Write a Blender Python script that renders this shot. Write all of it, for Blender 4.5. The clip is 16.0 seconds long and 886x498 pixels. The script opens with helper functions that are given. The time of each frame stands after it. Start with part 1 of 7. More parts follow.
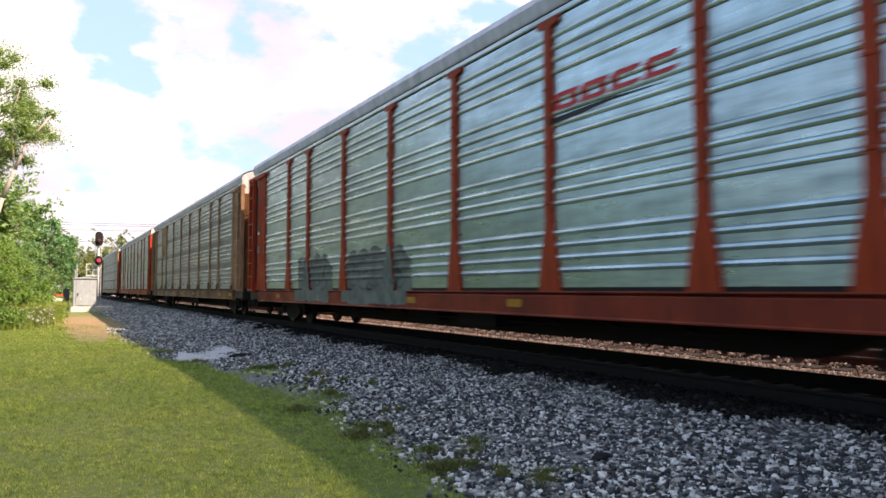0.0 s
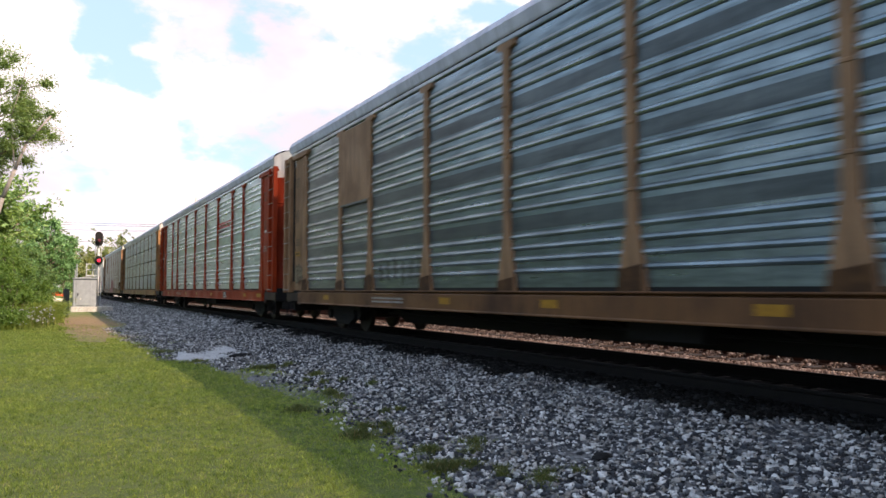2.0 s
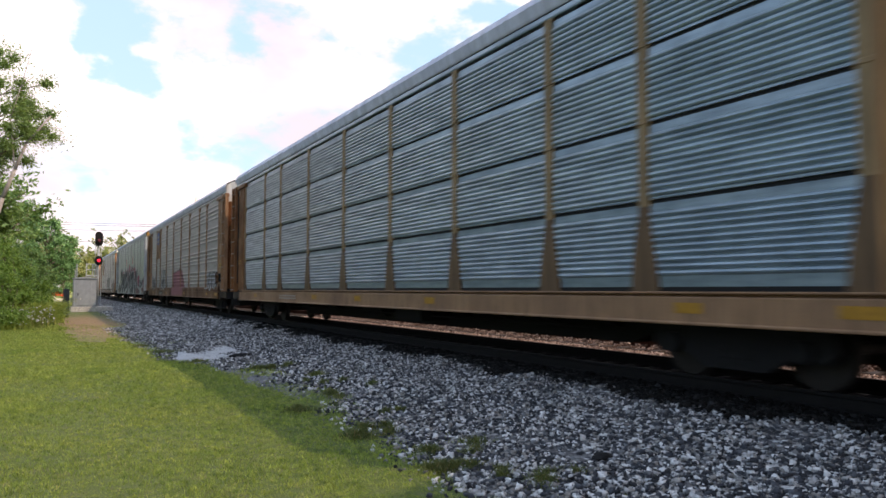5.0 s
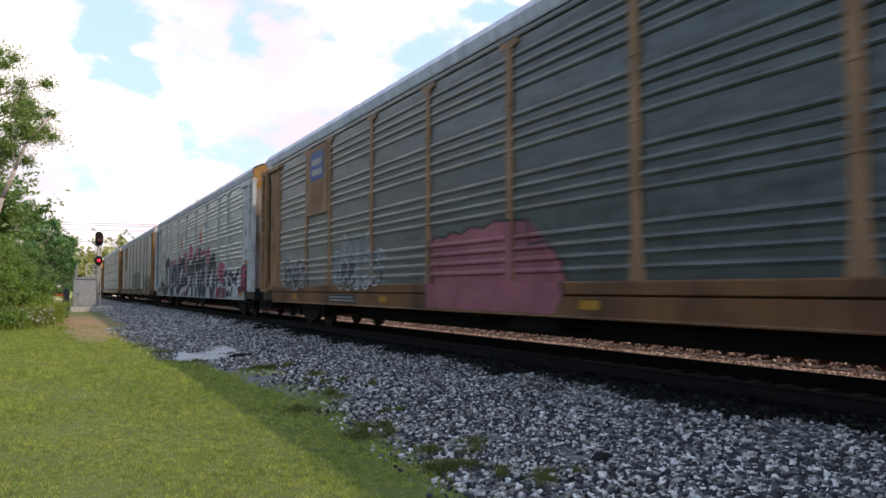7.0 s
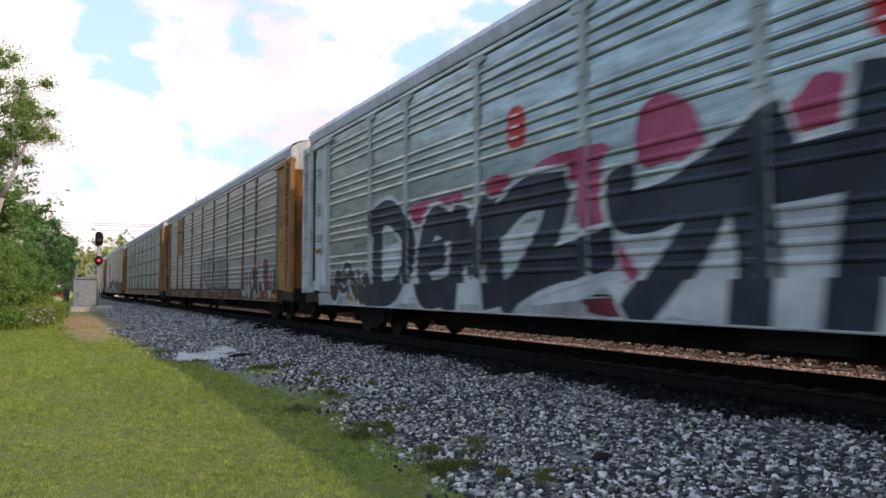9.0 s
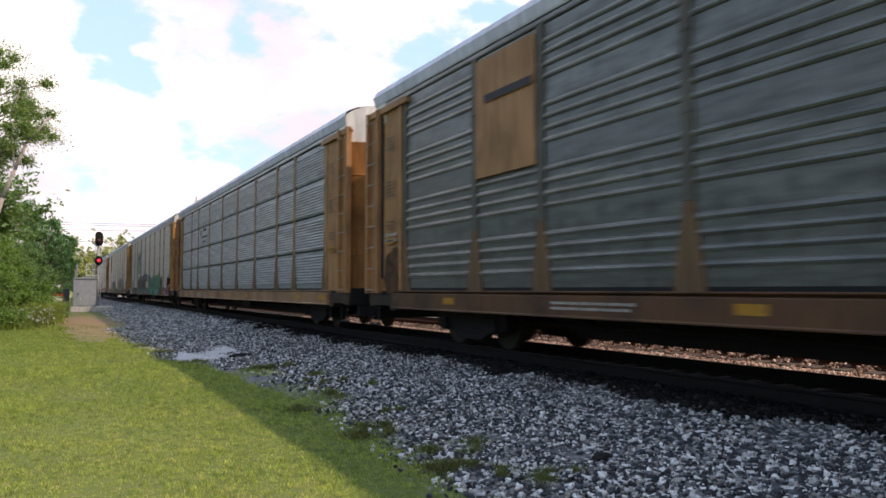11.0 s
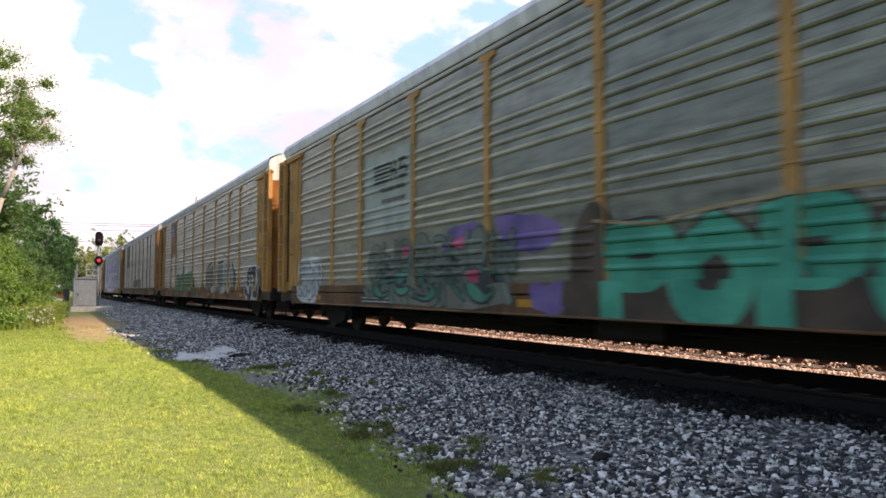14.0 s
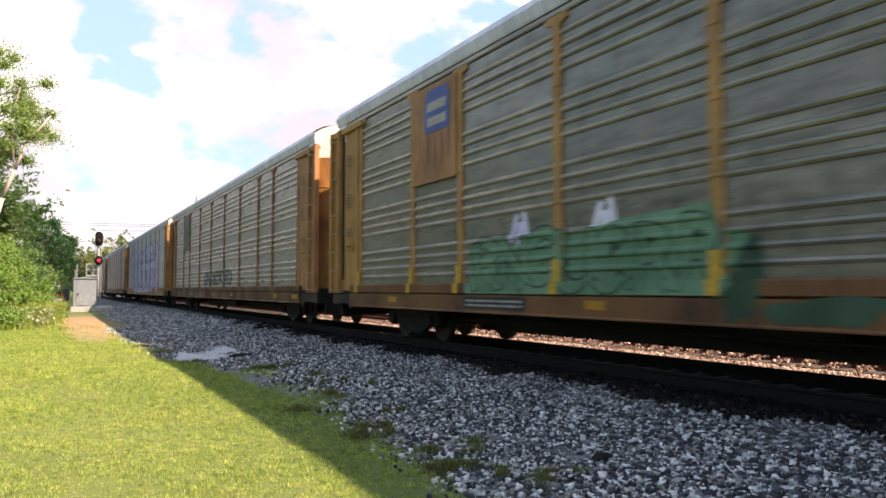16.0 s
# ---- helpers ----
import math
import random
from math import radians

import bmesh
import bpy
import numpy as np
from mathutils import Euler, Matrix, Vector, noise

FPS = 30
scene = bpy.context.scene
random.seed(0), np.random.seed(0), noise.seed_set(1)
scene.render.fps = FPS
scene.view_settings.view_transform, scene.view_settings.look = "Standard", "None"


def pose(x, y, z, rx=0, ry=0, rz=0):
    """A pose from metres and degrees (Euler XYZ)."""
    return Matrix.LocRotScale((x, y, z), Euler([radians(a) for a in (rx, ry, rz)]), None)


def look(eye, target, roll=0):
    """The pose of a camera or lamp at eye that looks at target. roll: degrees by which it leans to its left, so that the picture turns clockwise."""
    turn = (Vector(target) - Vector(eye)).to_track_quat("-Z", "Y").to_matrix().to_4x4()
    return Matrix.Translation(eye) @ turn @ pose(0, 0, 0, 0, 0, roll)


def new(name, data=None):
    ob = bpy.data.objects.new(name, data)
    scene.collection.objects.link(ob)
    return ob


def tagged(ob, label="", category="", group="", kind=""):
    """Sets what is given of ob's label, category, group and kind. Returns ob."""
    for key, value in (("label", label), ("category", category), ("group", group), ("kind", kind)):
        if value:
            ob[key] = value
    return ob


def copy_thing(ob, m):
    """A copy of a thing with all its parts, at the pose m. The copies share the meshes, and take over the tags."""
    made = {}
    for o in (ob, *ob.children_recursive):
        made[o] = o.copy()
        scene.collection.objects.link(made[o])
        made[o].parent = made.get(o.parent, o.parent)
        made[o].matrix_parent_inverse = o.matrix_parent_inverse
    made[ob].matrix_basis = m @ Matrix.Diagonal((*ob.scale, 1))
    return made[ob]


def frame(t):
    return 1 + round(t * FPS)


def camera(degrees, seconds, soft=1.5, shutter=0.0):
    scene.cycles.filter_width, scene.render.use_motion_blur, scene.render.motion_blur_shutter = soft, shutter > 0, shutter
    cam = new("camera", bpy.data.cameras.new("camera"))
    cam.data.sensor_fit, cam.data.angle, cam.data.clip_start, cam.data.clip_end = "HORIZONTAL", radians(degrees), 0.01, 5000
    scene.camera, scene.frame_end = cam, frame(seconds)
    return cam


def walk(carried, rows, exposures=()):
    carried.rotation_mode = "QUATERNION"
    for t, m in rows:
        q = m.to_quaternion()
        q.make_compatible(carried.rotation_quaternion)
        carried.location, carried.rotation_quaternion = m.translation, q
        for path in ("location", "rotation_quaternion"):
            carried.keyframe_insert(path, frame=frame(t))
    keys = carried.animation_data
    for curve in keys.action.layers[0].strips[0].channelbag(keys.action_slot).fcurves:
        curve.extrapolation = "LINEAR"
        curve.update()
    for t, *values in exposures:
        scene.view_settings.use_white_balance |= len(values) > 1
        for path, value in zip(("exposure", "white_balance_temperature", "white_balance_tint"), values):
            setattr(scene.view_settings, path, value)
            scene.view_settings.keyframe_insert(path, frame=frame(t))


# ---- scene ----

# ---- camera ----
EYE = (0.0, 0.0, 1.07)
YAW, TILT = radians(28.05), radians(3.137)
cam = camera(62.06, 16.0, soft=1.58, shutter=0.27)
HEADING = (math.sin(YAW) * math.cos(TILT), math.cos(YAW) * math.cos(TILT), math.sin(TILT))
AIM = look(EYE, [e + 10 * h for e, h in zip(EYE, HEADING)])
walk(cam, [(0.0, AIM), (16.0, AIM)], [(0.0, 1.53, 7100, 24), (16.0, 1.53, 7100, 24)])

# ---- world and sun ----
TO_SUN = Vector((0.69, -0.78, 1.0)).normalized()
SUN_ELEVATION = math.asin(TO_SUN.z)
SUN_AZIMUTH = math.atan2(TO_SUN.x, TO_SUN.y)


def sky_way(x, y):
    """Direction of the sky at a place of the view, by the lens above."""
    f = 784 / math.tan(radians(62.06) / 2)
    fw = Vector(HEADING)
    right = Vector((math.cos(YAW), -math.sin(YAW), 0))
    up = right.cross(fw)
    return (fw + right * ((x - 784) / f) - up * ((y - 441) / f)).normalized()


def build_world():
    world = bpy.data.worlds.new("sky")
    scene.world = world
    world.use_nodes = True
    nt = world.node_tree
    nt.nodes.clear()
    n, l = nt.nodes.new, nt.links.new
    out, bg = n("ShaderNodeOutputWorld"), n("ShaderNodeBackground")
    bg.inputs["Strength"].default_value = 0.081
    sky = n("ShaderNodeTexSky")
    sky.sky_type = "NISHITA"
    sky.sun_disc = False
    sky.sun_elevation, sky.sun_rotation = SUN_ELEVATION, SUN_AZIMUTH
    sky.air_density, sky.dust_density = 1.2, 1.5
    tc = n("ShaderNodeTexCoord")
    nz = n("ShaderNodeTexNoise")
    nz.inputs["Scale"].default_value, nz.inputs["Detail"].default_value, nz.inputs["Roughness"].default_value = 6.0, 10, 0.56
    mp = n("ShaderNodeMapping")
    mp.inputs["Scale"].default_value = (1, 1, 1.9)
    l(tc.outputs["Generated"], mp.inputs["Vector"])
    l(mp.outputs["Vector"], nz.inputs["Vector"])
    value = nz.outputs["Fac"]
    # the clear gaps between the clouds, with ragged edges
    ragged = n("ShaderNodeTexNoise")
    ragged.inputs["Scale"].default_value, ragged.inputs["Detail"].default_value = 11.0, 6
    l(tc.outputs["Generated"], ragged.inputs["Vector"])
    centred = n("ShaderNodeVectorMath")
    centred.operation = "SUBTRACT"
    centred.inputs[1].default_value = (0.5, 0.5, 0.5)
    l(ragged.outputs["Color"], centred.inputs[0])
    shifted = n("ShaderNodeVectorMath")
    shifted.operation = "MULTIPLY_ADD"
    shifted.inputs[1].default_value = (0.1, 0.1, 0.1)
    l(centred.outputs["Vector"], shifted.inputs[0]), l(tc.outputs["Generated"], shifted.inputs[2])
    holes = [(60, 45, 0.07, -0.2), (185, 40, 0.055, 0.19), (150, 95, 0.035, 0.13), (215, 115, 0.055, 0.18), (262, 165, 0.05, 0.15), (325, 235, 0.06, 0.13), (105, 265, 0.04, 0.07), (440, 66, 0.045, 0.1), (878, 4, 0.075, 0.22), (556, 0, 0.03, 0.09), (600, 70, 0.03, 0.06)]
    for x, y, size, depth in holes:
        d = n("ShaderNodeVectorMath")
        d.operation = "DISTANCE"
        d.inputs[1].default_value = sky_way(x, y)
        l(shifted.outputs["Vector"], d.inputs[0])
        m = n("ShaderNodeMapRange")
        m.interpolation_type = "SMOOTHSTEP"
        m.inputs["From Min"].default_value, m.inputs["From Max"].default_value = 0.0, size
        m.inputs["To Min"].default_value, m.inputs["To Max"].default_value = depth, 0.0
        l(d.outputs["Value"], m.inputs["Value"])
        s = n("ShaderNodeMath")
        s.operation = "SUBTRACT"
        l(value, s.inputs[0]), l(m.outputs["Result"], s.inputs[1])
        value = s.outputs[0]
    # the heap of clouds opens overhead
    sep, high, less = n("ShaderNodeSeparateXYZ"), n("ShaderNodeMapRange"), n("ShaderNodeMath")
    l(tc.outputs["Generated"], sep.inputs["Vector"])
    high.inputs["From Min"].default_value, high.inputs["From Max"].default_value = 0.42, 0.85
    high.inputs["To Min"].default_value, high.inputs["To Max"].default_value = 0.0, 0.16
    l(sep.outputs["Z"], high.inputs["Value"])
    less.operation = "SUBTRACT"
    l(value, less.inputs[0]), l(high.outputs["Result"], less.inputs[1])
    value = less.outputs[0]
    # and to the west, beyond the lawn
    west, fewer = n("ShaderNodeMapRange"), n("ShaderNodeMath")
    west.interpolation_type = "SMOOTHSTEP"
    west.inputs["From Min"].default_value, west.inputs["From Max"].default_value = -0.15, -0.55
    west.inputs["To Min"].default_value, west.inputs["To Max"].default_value = 0.0, 0.19
    l(sep.outputs["X"], west.inputs["Value"])
    fewer.operation = "SUBTRACT"
    l(value, fewer.inputs[0]), l(west.outputs["Result"], fewer.inputs[1])
    value = fewer.outputs[0]
    mask = n("ShaderNodeMapRange")
    mask.interpolation_type = "SMOOTHSTEP"
    mask.inputs["From Min"].default_value, mask.inputs["From Max"].default_value = 0.33, 0.47
    l(value, mask.inputs["Value"])
    # soft grey undersides
    nz2 = n("ShaderNodeTexNoise")
    nz2.inputs["Scale"].default_value, nz2.inputs["Detail"].default_value = 3.2, 6
    l(mp.outputs["Vector"], nz2.inputs["Vector"])
    tint = n("ShaderNodeValToRGB")
    tint.color_ramp.elements[0].position, tint.color_ramp.elements[0].color = 0.38, (3.98, 4.0, 4.4, 1)
    tint.color_ramp.elements[1].position, tint.color_ramp.elements[1].color = 0.6, (6.0, 5.9, 5.95, 1)
    l(nz2.outputs["Fac"], tint.inputs["Fac"])
    lift = n("ShaderNodeMix")
    lift.data_type = "RGBA"
    lift.inputs["Factor"].default_value = 0.72
    lift.inputs["B"].default_value = (2.6, 4.3, 6.1, 1)
    l(sky.outputs["Color"], lift.inputs["A"])
    mix = n("ShaderNodeMix")
    mix.data_type = "RGBA"
    l(mask.outputs["Result"], mix.inputs["Factor"])
    l(lift.outputs["Result"], mix.inputs["A"]), l(tint.outputs["Color"], mix.inputs["B"])
    l(mix.outputs["Result"], bg.inputs["Color"]), l(bg.outputs["Background"], out.inputs["Surface"])


build_world()
lamp = bpy.data.lights.new("sun", "SUN")
lamp.energy, lamp.angle, lamp.color = 5.45, radians(0.8), (1.0, 0.86, 0.67)
sun = new("sun", lamp)
sun.matrix_world = look((0, 0, 60), Vector((0, 0, 60)) - TO_SUN)


# ---- materials ----
def material(name, rough=0.6, metal=0.0):
    m = bpy.data.materials.new(name)
    m.use_nodes = True
    b = m.node_tree.nodes["Principled BSDF"]
    b.inputs["Roughness"].default_value, b.inputs["Metallic"].default_value = rough, metal
    return m, m.node_tree.nodes.new, m.node_tree.links.new, b


def noise_node(n, l, scale, detail=5, coords="Object", stretch=None, rough=0.55):
    tc, nz = n("ShaderNodeTexCoord"), n("ShaderNodeTexNoise")
    nz.inputs["Scale"].default_value, nz.inputs["Detail"].default_value, nz.inputs["Roughness"].default_value = scale, detail, rough
    if stretch:
        mp = n("ShaderNodeMapping")
        mp.inputs["Scale"].default_value = stretch
        l(tc.outputs[coords], mp.inputs["Vector"]), l(mp.outputs["Vector"], nz.inputs["Vector"])
    else:
        l(tc.outputs[coords], nz.inputs["Vector"])
    return nz.outputs["Fac"]


def ramp(n, l, value, *stops):
    r = n("ShaderNodeValToRGB")
    while len(r.color_ramp.elements) < len(stops):
        r.color_ramp.elements.new(0.5)
    for e, (p, c) in zip(r.color_ramp.elements, stops):
        e.position, e.color = p, (*c, 1) if len(c) == 3 else c
    l(value, r.inputs["Fac"])
    return r.outputs["Color"]


def blend(n, l, fac, a, b, mode="MIX"):
    m = n("ShaderNodeMix")
    m.data_type, m.blend_type = "RGBA", mode
    for key, v in (("Factor", fac), ("A", a), ("B", b)):
        if isinstance(v, (int, float)):
            m.inputs[key].default_value = v
        elif isinstance(v, tuple):
            m.inputs[key].default_value = (*v, 1)
        else:
            l(v, m.inputs[key])
    return m.outputs["Result"]


def bump(n, l, b, value, strength, distance):
    k = n("ShaderNodeBump")
    k.inputs["Strength"].default_value, k.inputs["Distance"].default_value = strength, distance
    l(value, k.inputs["Height"]), l(k.outputs["Normal"], b.inputs["Normal"])


def random_value(n):
    return n("ShaderNodeObjectInfo").outputs["Random"]


def painted(name, colour, dirt=(0.09, 0.06, 0.045), wear=0.5, rough=0.5, metal=0.0):
    """Weathered paint: streaks that run down, blotches of grime."""
    m, n, l, b = material(name, rough, metal)
    streak = noise_node(n, l, 3.0, 6, stretch=(1.0, 5.0, 0.35))
    blotch = noise_node(n, l, 0.9, 6)
    fine = noise_node(n, l, 38, 4)
    c = ramp(n, l, streak, (0.28, tuple(v * 0.55 for v in colour)), (0.62, tuple(v * 1.05 for v in colour)))
    f = ramp(n, l, blotch, (0.45, (0, 0, 0)), (0.78, (wear,) * 3))
    c = blend(n, l, f, c, dirt)
    c = blend(n, l, 0.25, c, ramp(n, l, fine, (0.3, (0.55,) * 3), (0.7, (1.15,) * 3)), "MULTIPLY")
    b.inputs["Specular IOR Level"].default_value = 0.2
    l(c, b.inputs["Base Color"])
    l(ramp(n, l, blotch, (0.3, (rough - 0.1,) * 3), (0.7, (rough + 0.25,) * 3)), b.inputs["Roughness"])
    bump(n, l, b, fine, 0.12, 0.004)
    return m


def galvanised(name, light, dark, rough=0.36, metal=0.55, smudge=0.0):
    """Zinc-coated sheet: dull spangle, dirt in streaks, sheets of slightly different age."""
    m, n, l, b = material(name, rough, metal)
    streak = noise_node(n, l, 2.4, 7, stretch=(1.0, 0.35, 2.6))
    patch = noise_node(n, l, 0.9, 5, stretch=(1.0, 0.8, 1.6))
    run = noise_node(n, l, 3.0, 5, stretch=(1.0, 3.5, 0.3))
    holes = noise_node(n, l, 60, 2)
    c = ramp(n, l, streak, (0.32, dark), (0.62, light))
    c = blend(n, l, 0.55, c, ramp(n, l, patch, (0.35, (0.6, 0.63, 0.64)), (0.65, (1.1, 1.08, 1.06))), "MULTIPLY")
    c = blend(n, l, 0.22, c, ramp(n, l, run, (0.35, (0.45, 0.44, 0.42)), (0.6, (1.1, 1.1, 1.1))), "MULTIPLY")
    if smudge:
        tc, mp, vo = n("ShaderNodeTexCoord"), n("ShaderNodeMapping"), n("ShaderNodeTexVoronoi")
        mp.inputs["Scale"].default_value = (1, 2.4, 2.06)
        vo.inputs["Scale"].default_value, vo.inputs["Randomness"].default_value = 1.0, 0.45
        l(tc.outputs["Object"], mp.inputs["Vector"]), l(mp.outputs["Vector"], vo.inputs["Vector"])
        c = blend(n, l, smudge, c, ramp(n, l, vo.outputs["Distance"], (0.12, (0.4, 0.4, 0.4)), (0.4, (1.05, 1.05, 1.05))), "MULTIPLY")
    each = ramp(n, l, random_value(n), (0.0, (0.8, 0.82, 0.82)), (1.0, (1.06, 1.05, 1.04)))
    c = blend(n, l, 1.0, c, each, "MULTIPLY")
    c = blend(n, l, 0.35, c, ramp(n, l, holes, (0.35, (0.55,) * 3), (0.6, (1.1,) * 3)), "MULTIPLY")
    l(c, b.inputs["Base Color"])
    l(ramp(n, l, streak, (0.3, (rough + 0.12,) * 3), (0.7, (rough,) * 3)), b.inputs["Roughness"])
    # a film of road dust that lightens it along the sheet
    b.inputs["Sheen Weight"].default_value, b.inputs["Sheen Roughness"].default_value = (0.5 if smudge else 0.2), 0.4
    b.inputs["Sheen Tint"].default_value = (0.9, 0.86, 0.8, 1)
    bump(n, l, b, noise_node(n, l, 5.0, 3, stretch=(1, 0.5, 1)), 0.12, 0.02)
    return m


def plain(name, colour, rough=0.6, metal=0.0, scale=20.0, spread=0.35):
    m, n, l, b = material(name, rough, metal)
    b.inputs["Specular IOR Level"].default_value = 0.3
    v = noise_node(n, l, scale, 5)
    w = noise_node(n, l, scale * 0.13, 4)
    c = ramp(n, l, v, (0.3, tuple(x * (1 - spread) for x in colour)), (0.7, tuple(min(1, x * (1 + spread * 0.5)) for x in colour)))
    c = blend(n, l, 0.5, c, ramp(n, l, w, (0.3, (1 - spread,) * 3), (0.7, (1.1,) * 3)), "MULTIPLY")
    l(c, b.inputs["Base Color"])
    bump(n, l, b, v, 0.2, 0.01)
    return m


def glow(name, colour, strength):
    m, n, l, b = material(name, 0.3)
    b.inputs["Base Color"].default_value = (*colour, 1)
    b.inputs["Emission Color"].default_value = (*colour, 1)
    b.inputs["Emission Strength"].default_value = strength
    return m


def spray(name, a, b_, scale=1.2, rough=0.55):
    """Sprayed paint that fades from one tone to another and lets some sheet through."""
    m, n, l, b = material(name, rough)
    b.inputs["Specular IOR Level"].default_value = 0.2
    v = noise_node(n, l, scale, 5)
    c = ramp(n, l, v, (0.38, a), (0.62, b_))
    c = blend(n, l, 0.35, c, ramp(n, l, noise_node(n, l, 30, 3), (0.3, (0.6,) * 3), (0.7, (1.1,) * 3)), "MULTIPLY")
    l(c, b.inputs["Base Color"])
    return m


def islands(name, rough, *stops, fine=0.0):
    """Stuff of many loose pieces, each of its own tone."""
    m, n, l, b = material(name, rough)
    b.inputs["Specular IOR Level"].default_value = 0.25
    r = n("ShaderNodeNewGeometry").outputs["Random Per Island"]
    c = ramp(n, l, r, *stops)
    if fine:
        c = blend(n, l, 0.6, c, ramp(n, l, noise_node(n, l, fine, 4), (0.3, (0.55,) * 3), (0.7, (1.2,) * 3)), "MULTIPLY")
    l(c, b.inputs["Base Color"])
    return m, n, l, b


def dusty_dark(m, n, l, b):
    """Brown-black brake dust and train shade, painted into the stones towards the rails."""
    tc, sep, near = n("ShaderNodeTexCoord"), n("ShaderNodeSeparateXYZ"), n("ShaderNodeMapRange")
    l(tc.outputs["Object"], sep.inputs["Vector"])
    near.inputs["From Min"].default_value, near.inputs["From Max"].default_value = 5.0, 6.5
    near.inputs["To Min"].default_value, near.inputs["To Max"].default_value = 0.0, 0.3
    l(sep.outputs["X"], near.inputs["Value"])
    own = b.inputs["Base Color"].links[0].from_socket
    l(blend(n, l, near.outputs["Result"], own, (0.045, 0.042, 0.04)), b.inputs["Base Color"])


def leaf_material(name, *stops, mottle=None):
    m, n, l, b = islands(name, 0.5, *stops)
    tr = n("ShaderNodeBsdfTranslucent")
    r = n("ShaderNodeNewGeometry").outputs["Random Per Island"]
    bright = tuple((p, tuple(min(1, v * k) for v, k in zip(c, (1.6, 1.5, 0.8)))) for p, c in stops)
    own, through_ = ramp(n, l, r, *stops), ramp(n, l, r, *bright)
    if mottle:
        v = ramp(n, l, noise_node(n, l, mottle, 4), (0.32, (0.42, 0.5, 0.42)), (0.5, (1.0, 1.0, 1.0)), (0.68, (1.42, 1.3, 1.25)))
        v = blend(n, l, 1.0, v, ramp(n, l, noise_node(n, l, mottle * 0.12, 4), (0.35, (0.82, 0.88, 0.8)), (0.65, (1.14, 1.06, 1.05))), "MULTIPLY")
        own, through_ = blend(n, l, 1.0, own, v, "MULTIPLY"), blend(n, l, 1.0, through_, v, "MULTIPLY")
    l(own, b.inputs["Base Color"]), l(through_, tr.inputs["Color"])
    mx = n("ShaderNodeMixShader")
    mx.inputs["Fac"].default_value = 0.35
    l(b.outputs["BSDF"], mx.inputs[1]), l(tr.outputs["BSDF"], mx.inputs[2])
    l(mx.outputs["Shader"], m.node_tree.nodes["Material Output"].inputs["Surface"])
    return m


RED = painted("red_oxide_paint", (0.31, 0.033, 0.006), dirt=(0.13, 0.025, 0.012), wear=0.4)
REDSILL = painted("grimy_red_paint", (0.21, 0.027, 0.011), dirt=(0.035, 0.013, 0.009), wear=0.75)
TAN = painted("faded_tan_paint", (0.29, 0.16, 0.085), dirt=(0.1, 0.058, 0.04), wear=0.55)
YELLOW = painted("weathered_yellow_paint", (0.345, 0.172, 0.07), wear=0.55)
RUSTY = painted("rusty_yellow_paint", (0.21, 0.1, 0.038), dirt=(0.06, 0.03, 0.018), wear=0.8)
GOLD = painted("bright_yellow_paint", (0.376, 0.199, 0.062), wear=0.5)
ORANGE = painted("orange_brown_door_paint", (0.32, 0.142, 0.038), dirt=(0.075, 0.032, 0.016), wear=0.75)
GRIMY = painted("grimy_brown_sill", (0.11, 0.052, 0.026), dirt=(0.025, 0.018, 0.015), wear=0.9)
SILLRUST = painted("grimy_rusty_yellow_sill", (0.16, 0.072, 0.03), dirt=(0.034, 0.018, 0.012), wear=0.9)
FOOTRUST = spray("brown_rust", (0.045, 0.022, 0.012), (0.1, 0.048, 0.02), 5.0, 0.9)
RUNG = plain("worn_bright_rung_steel", (0.26, 0.23, 0.19), 0.5, 0.2)
FRAMEGREY = painted("dull_grey_frame_paint", (0.38, 0.42, 0.42), dirt=(0.1, 0.1, 0.1), wear=0.55)
PRINT = plain("faded_print", (0.12, 0.085, 0.05), 0.7)
FADEDWHITE = plain("faded_white_print", (0.34, 0.32, 0.29), 0.7)
PALE = painted("pale_grey_paint", (0.5, 0.53, 0.53), wear=0.35)
ROOF = painted("pale_roof_sheet", (0.58, 0.597, 0.679), dirt=(0.325, 0.325, 0.383), wear=0.4, rough=0.45)
STAINWHITE = painted("rust_stained_white_paint", (0.4, 0.36, 0.32), dirt=(0.15, 0.08, 0.045), wear=0.9)
ENDSILL = painted("sooty_brown_end_sill", (0.045, 0.03, 0.022), dirt=(0.014, 0.011, 0.01), wear=0.9)
SILLWHITE = painted("dirty_white_sill_paint", (0.34, 0.35, 0.35), dirt=(0.14, 0.12, 0.11), wear=0.7)
ENDRUST = painted("dark_red_rust", (0.21, 0.088, 0.033), dirt=(0.05, 0.022, 0.013), wear=0.9)
DOORRUST = painted("rusty_brown_door_paint", (0.215, 0.088, 0.033), dirt=(0.06, 0.026, 0.014), wear=0.8)
FEET = painted("rusty_brown_paint", (0.14, 0.082, 0.042), dirt=(0.045, 0.027, 0.018), wear=0.85)
DULLPOST = painted("dull_ochre_paint", (0.27, 0.175, 0.085), dirt=(0.12, 0.08, 0.05), wear=0.6)
GREYPOST = painted("dark_grey_brown_paint", (0.095, 0.088, 0.072), dirt=(0.045, 0.04, 0.034), wear=0.8)
CAPWHITE = painted("white_end_paint", (0.7, 0.68, 0.63), dirt=(0.35, 0.3, 0.25), wear=0.4)
ZINC_A = galvanised("pale_green_zinc", (0.525, 0.693, 0.756), (0.326, 0.441, 0.483), 0.24, 0.85)
ZINC_B = galvanised("blue_grey_zinc", (0.3, 0.385, 0.42), (0.12, 0.16, 0.18), 0.25, 0.82)
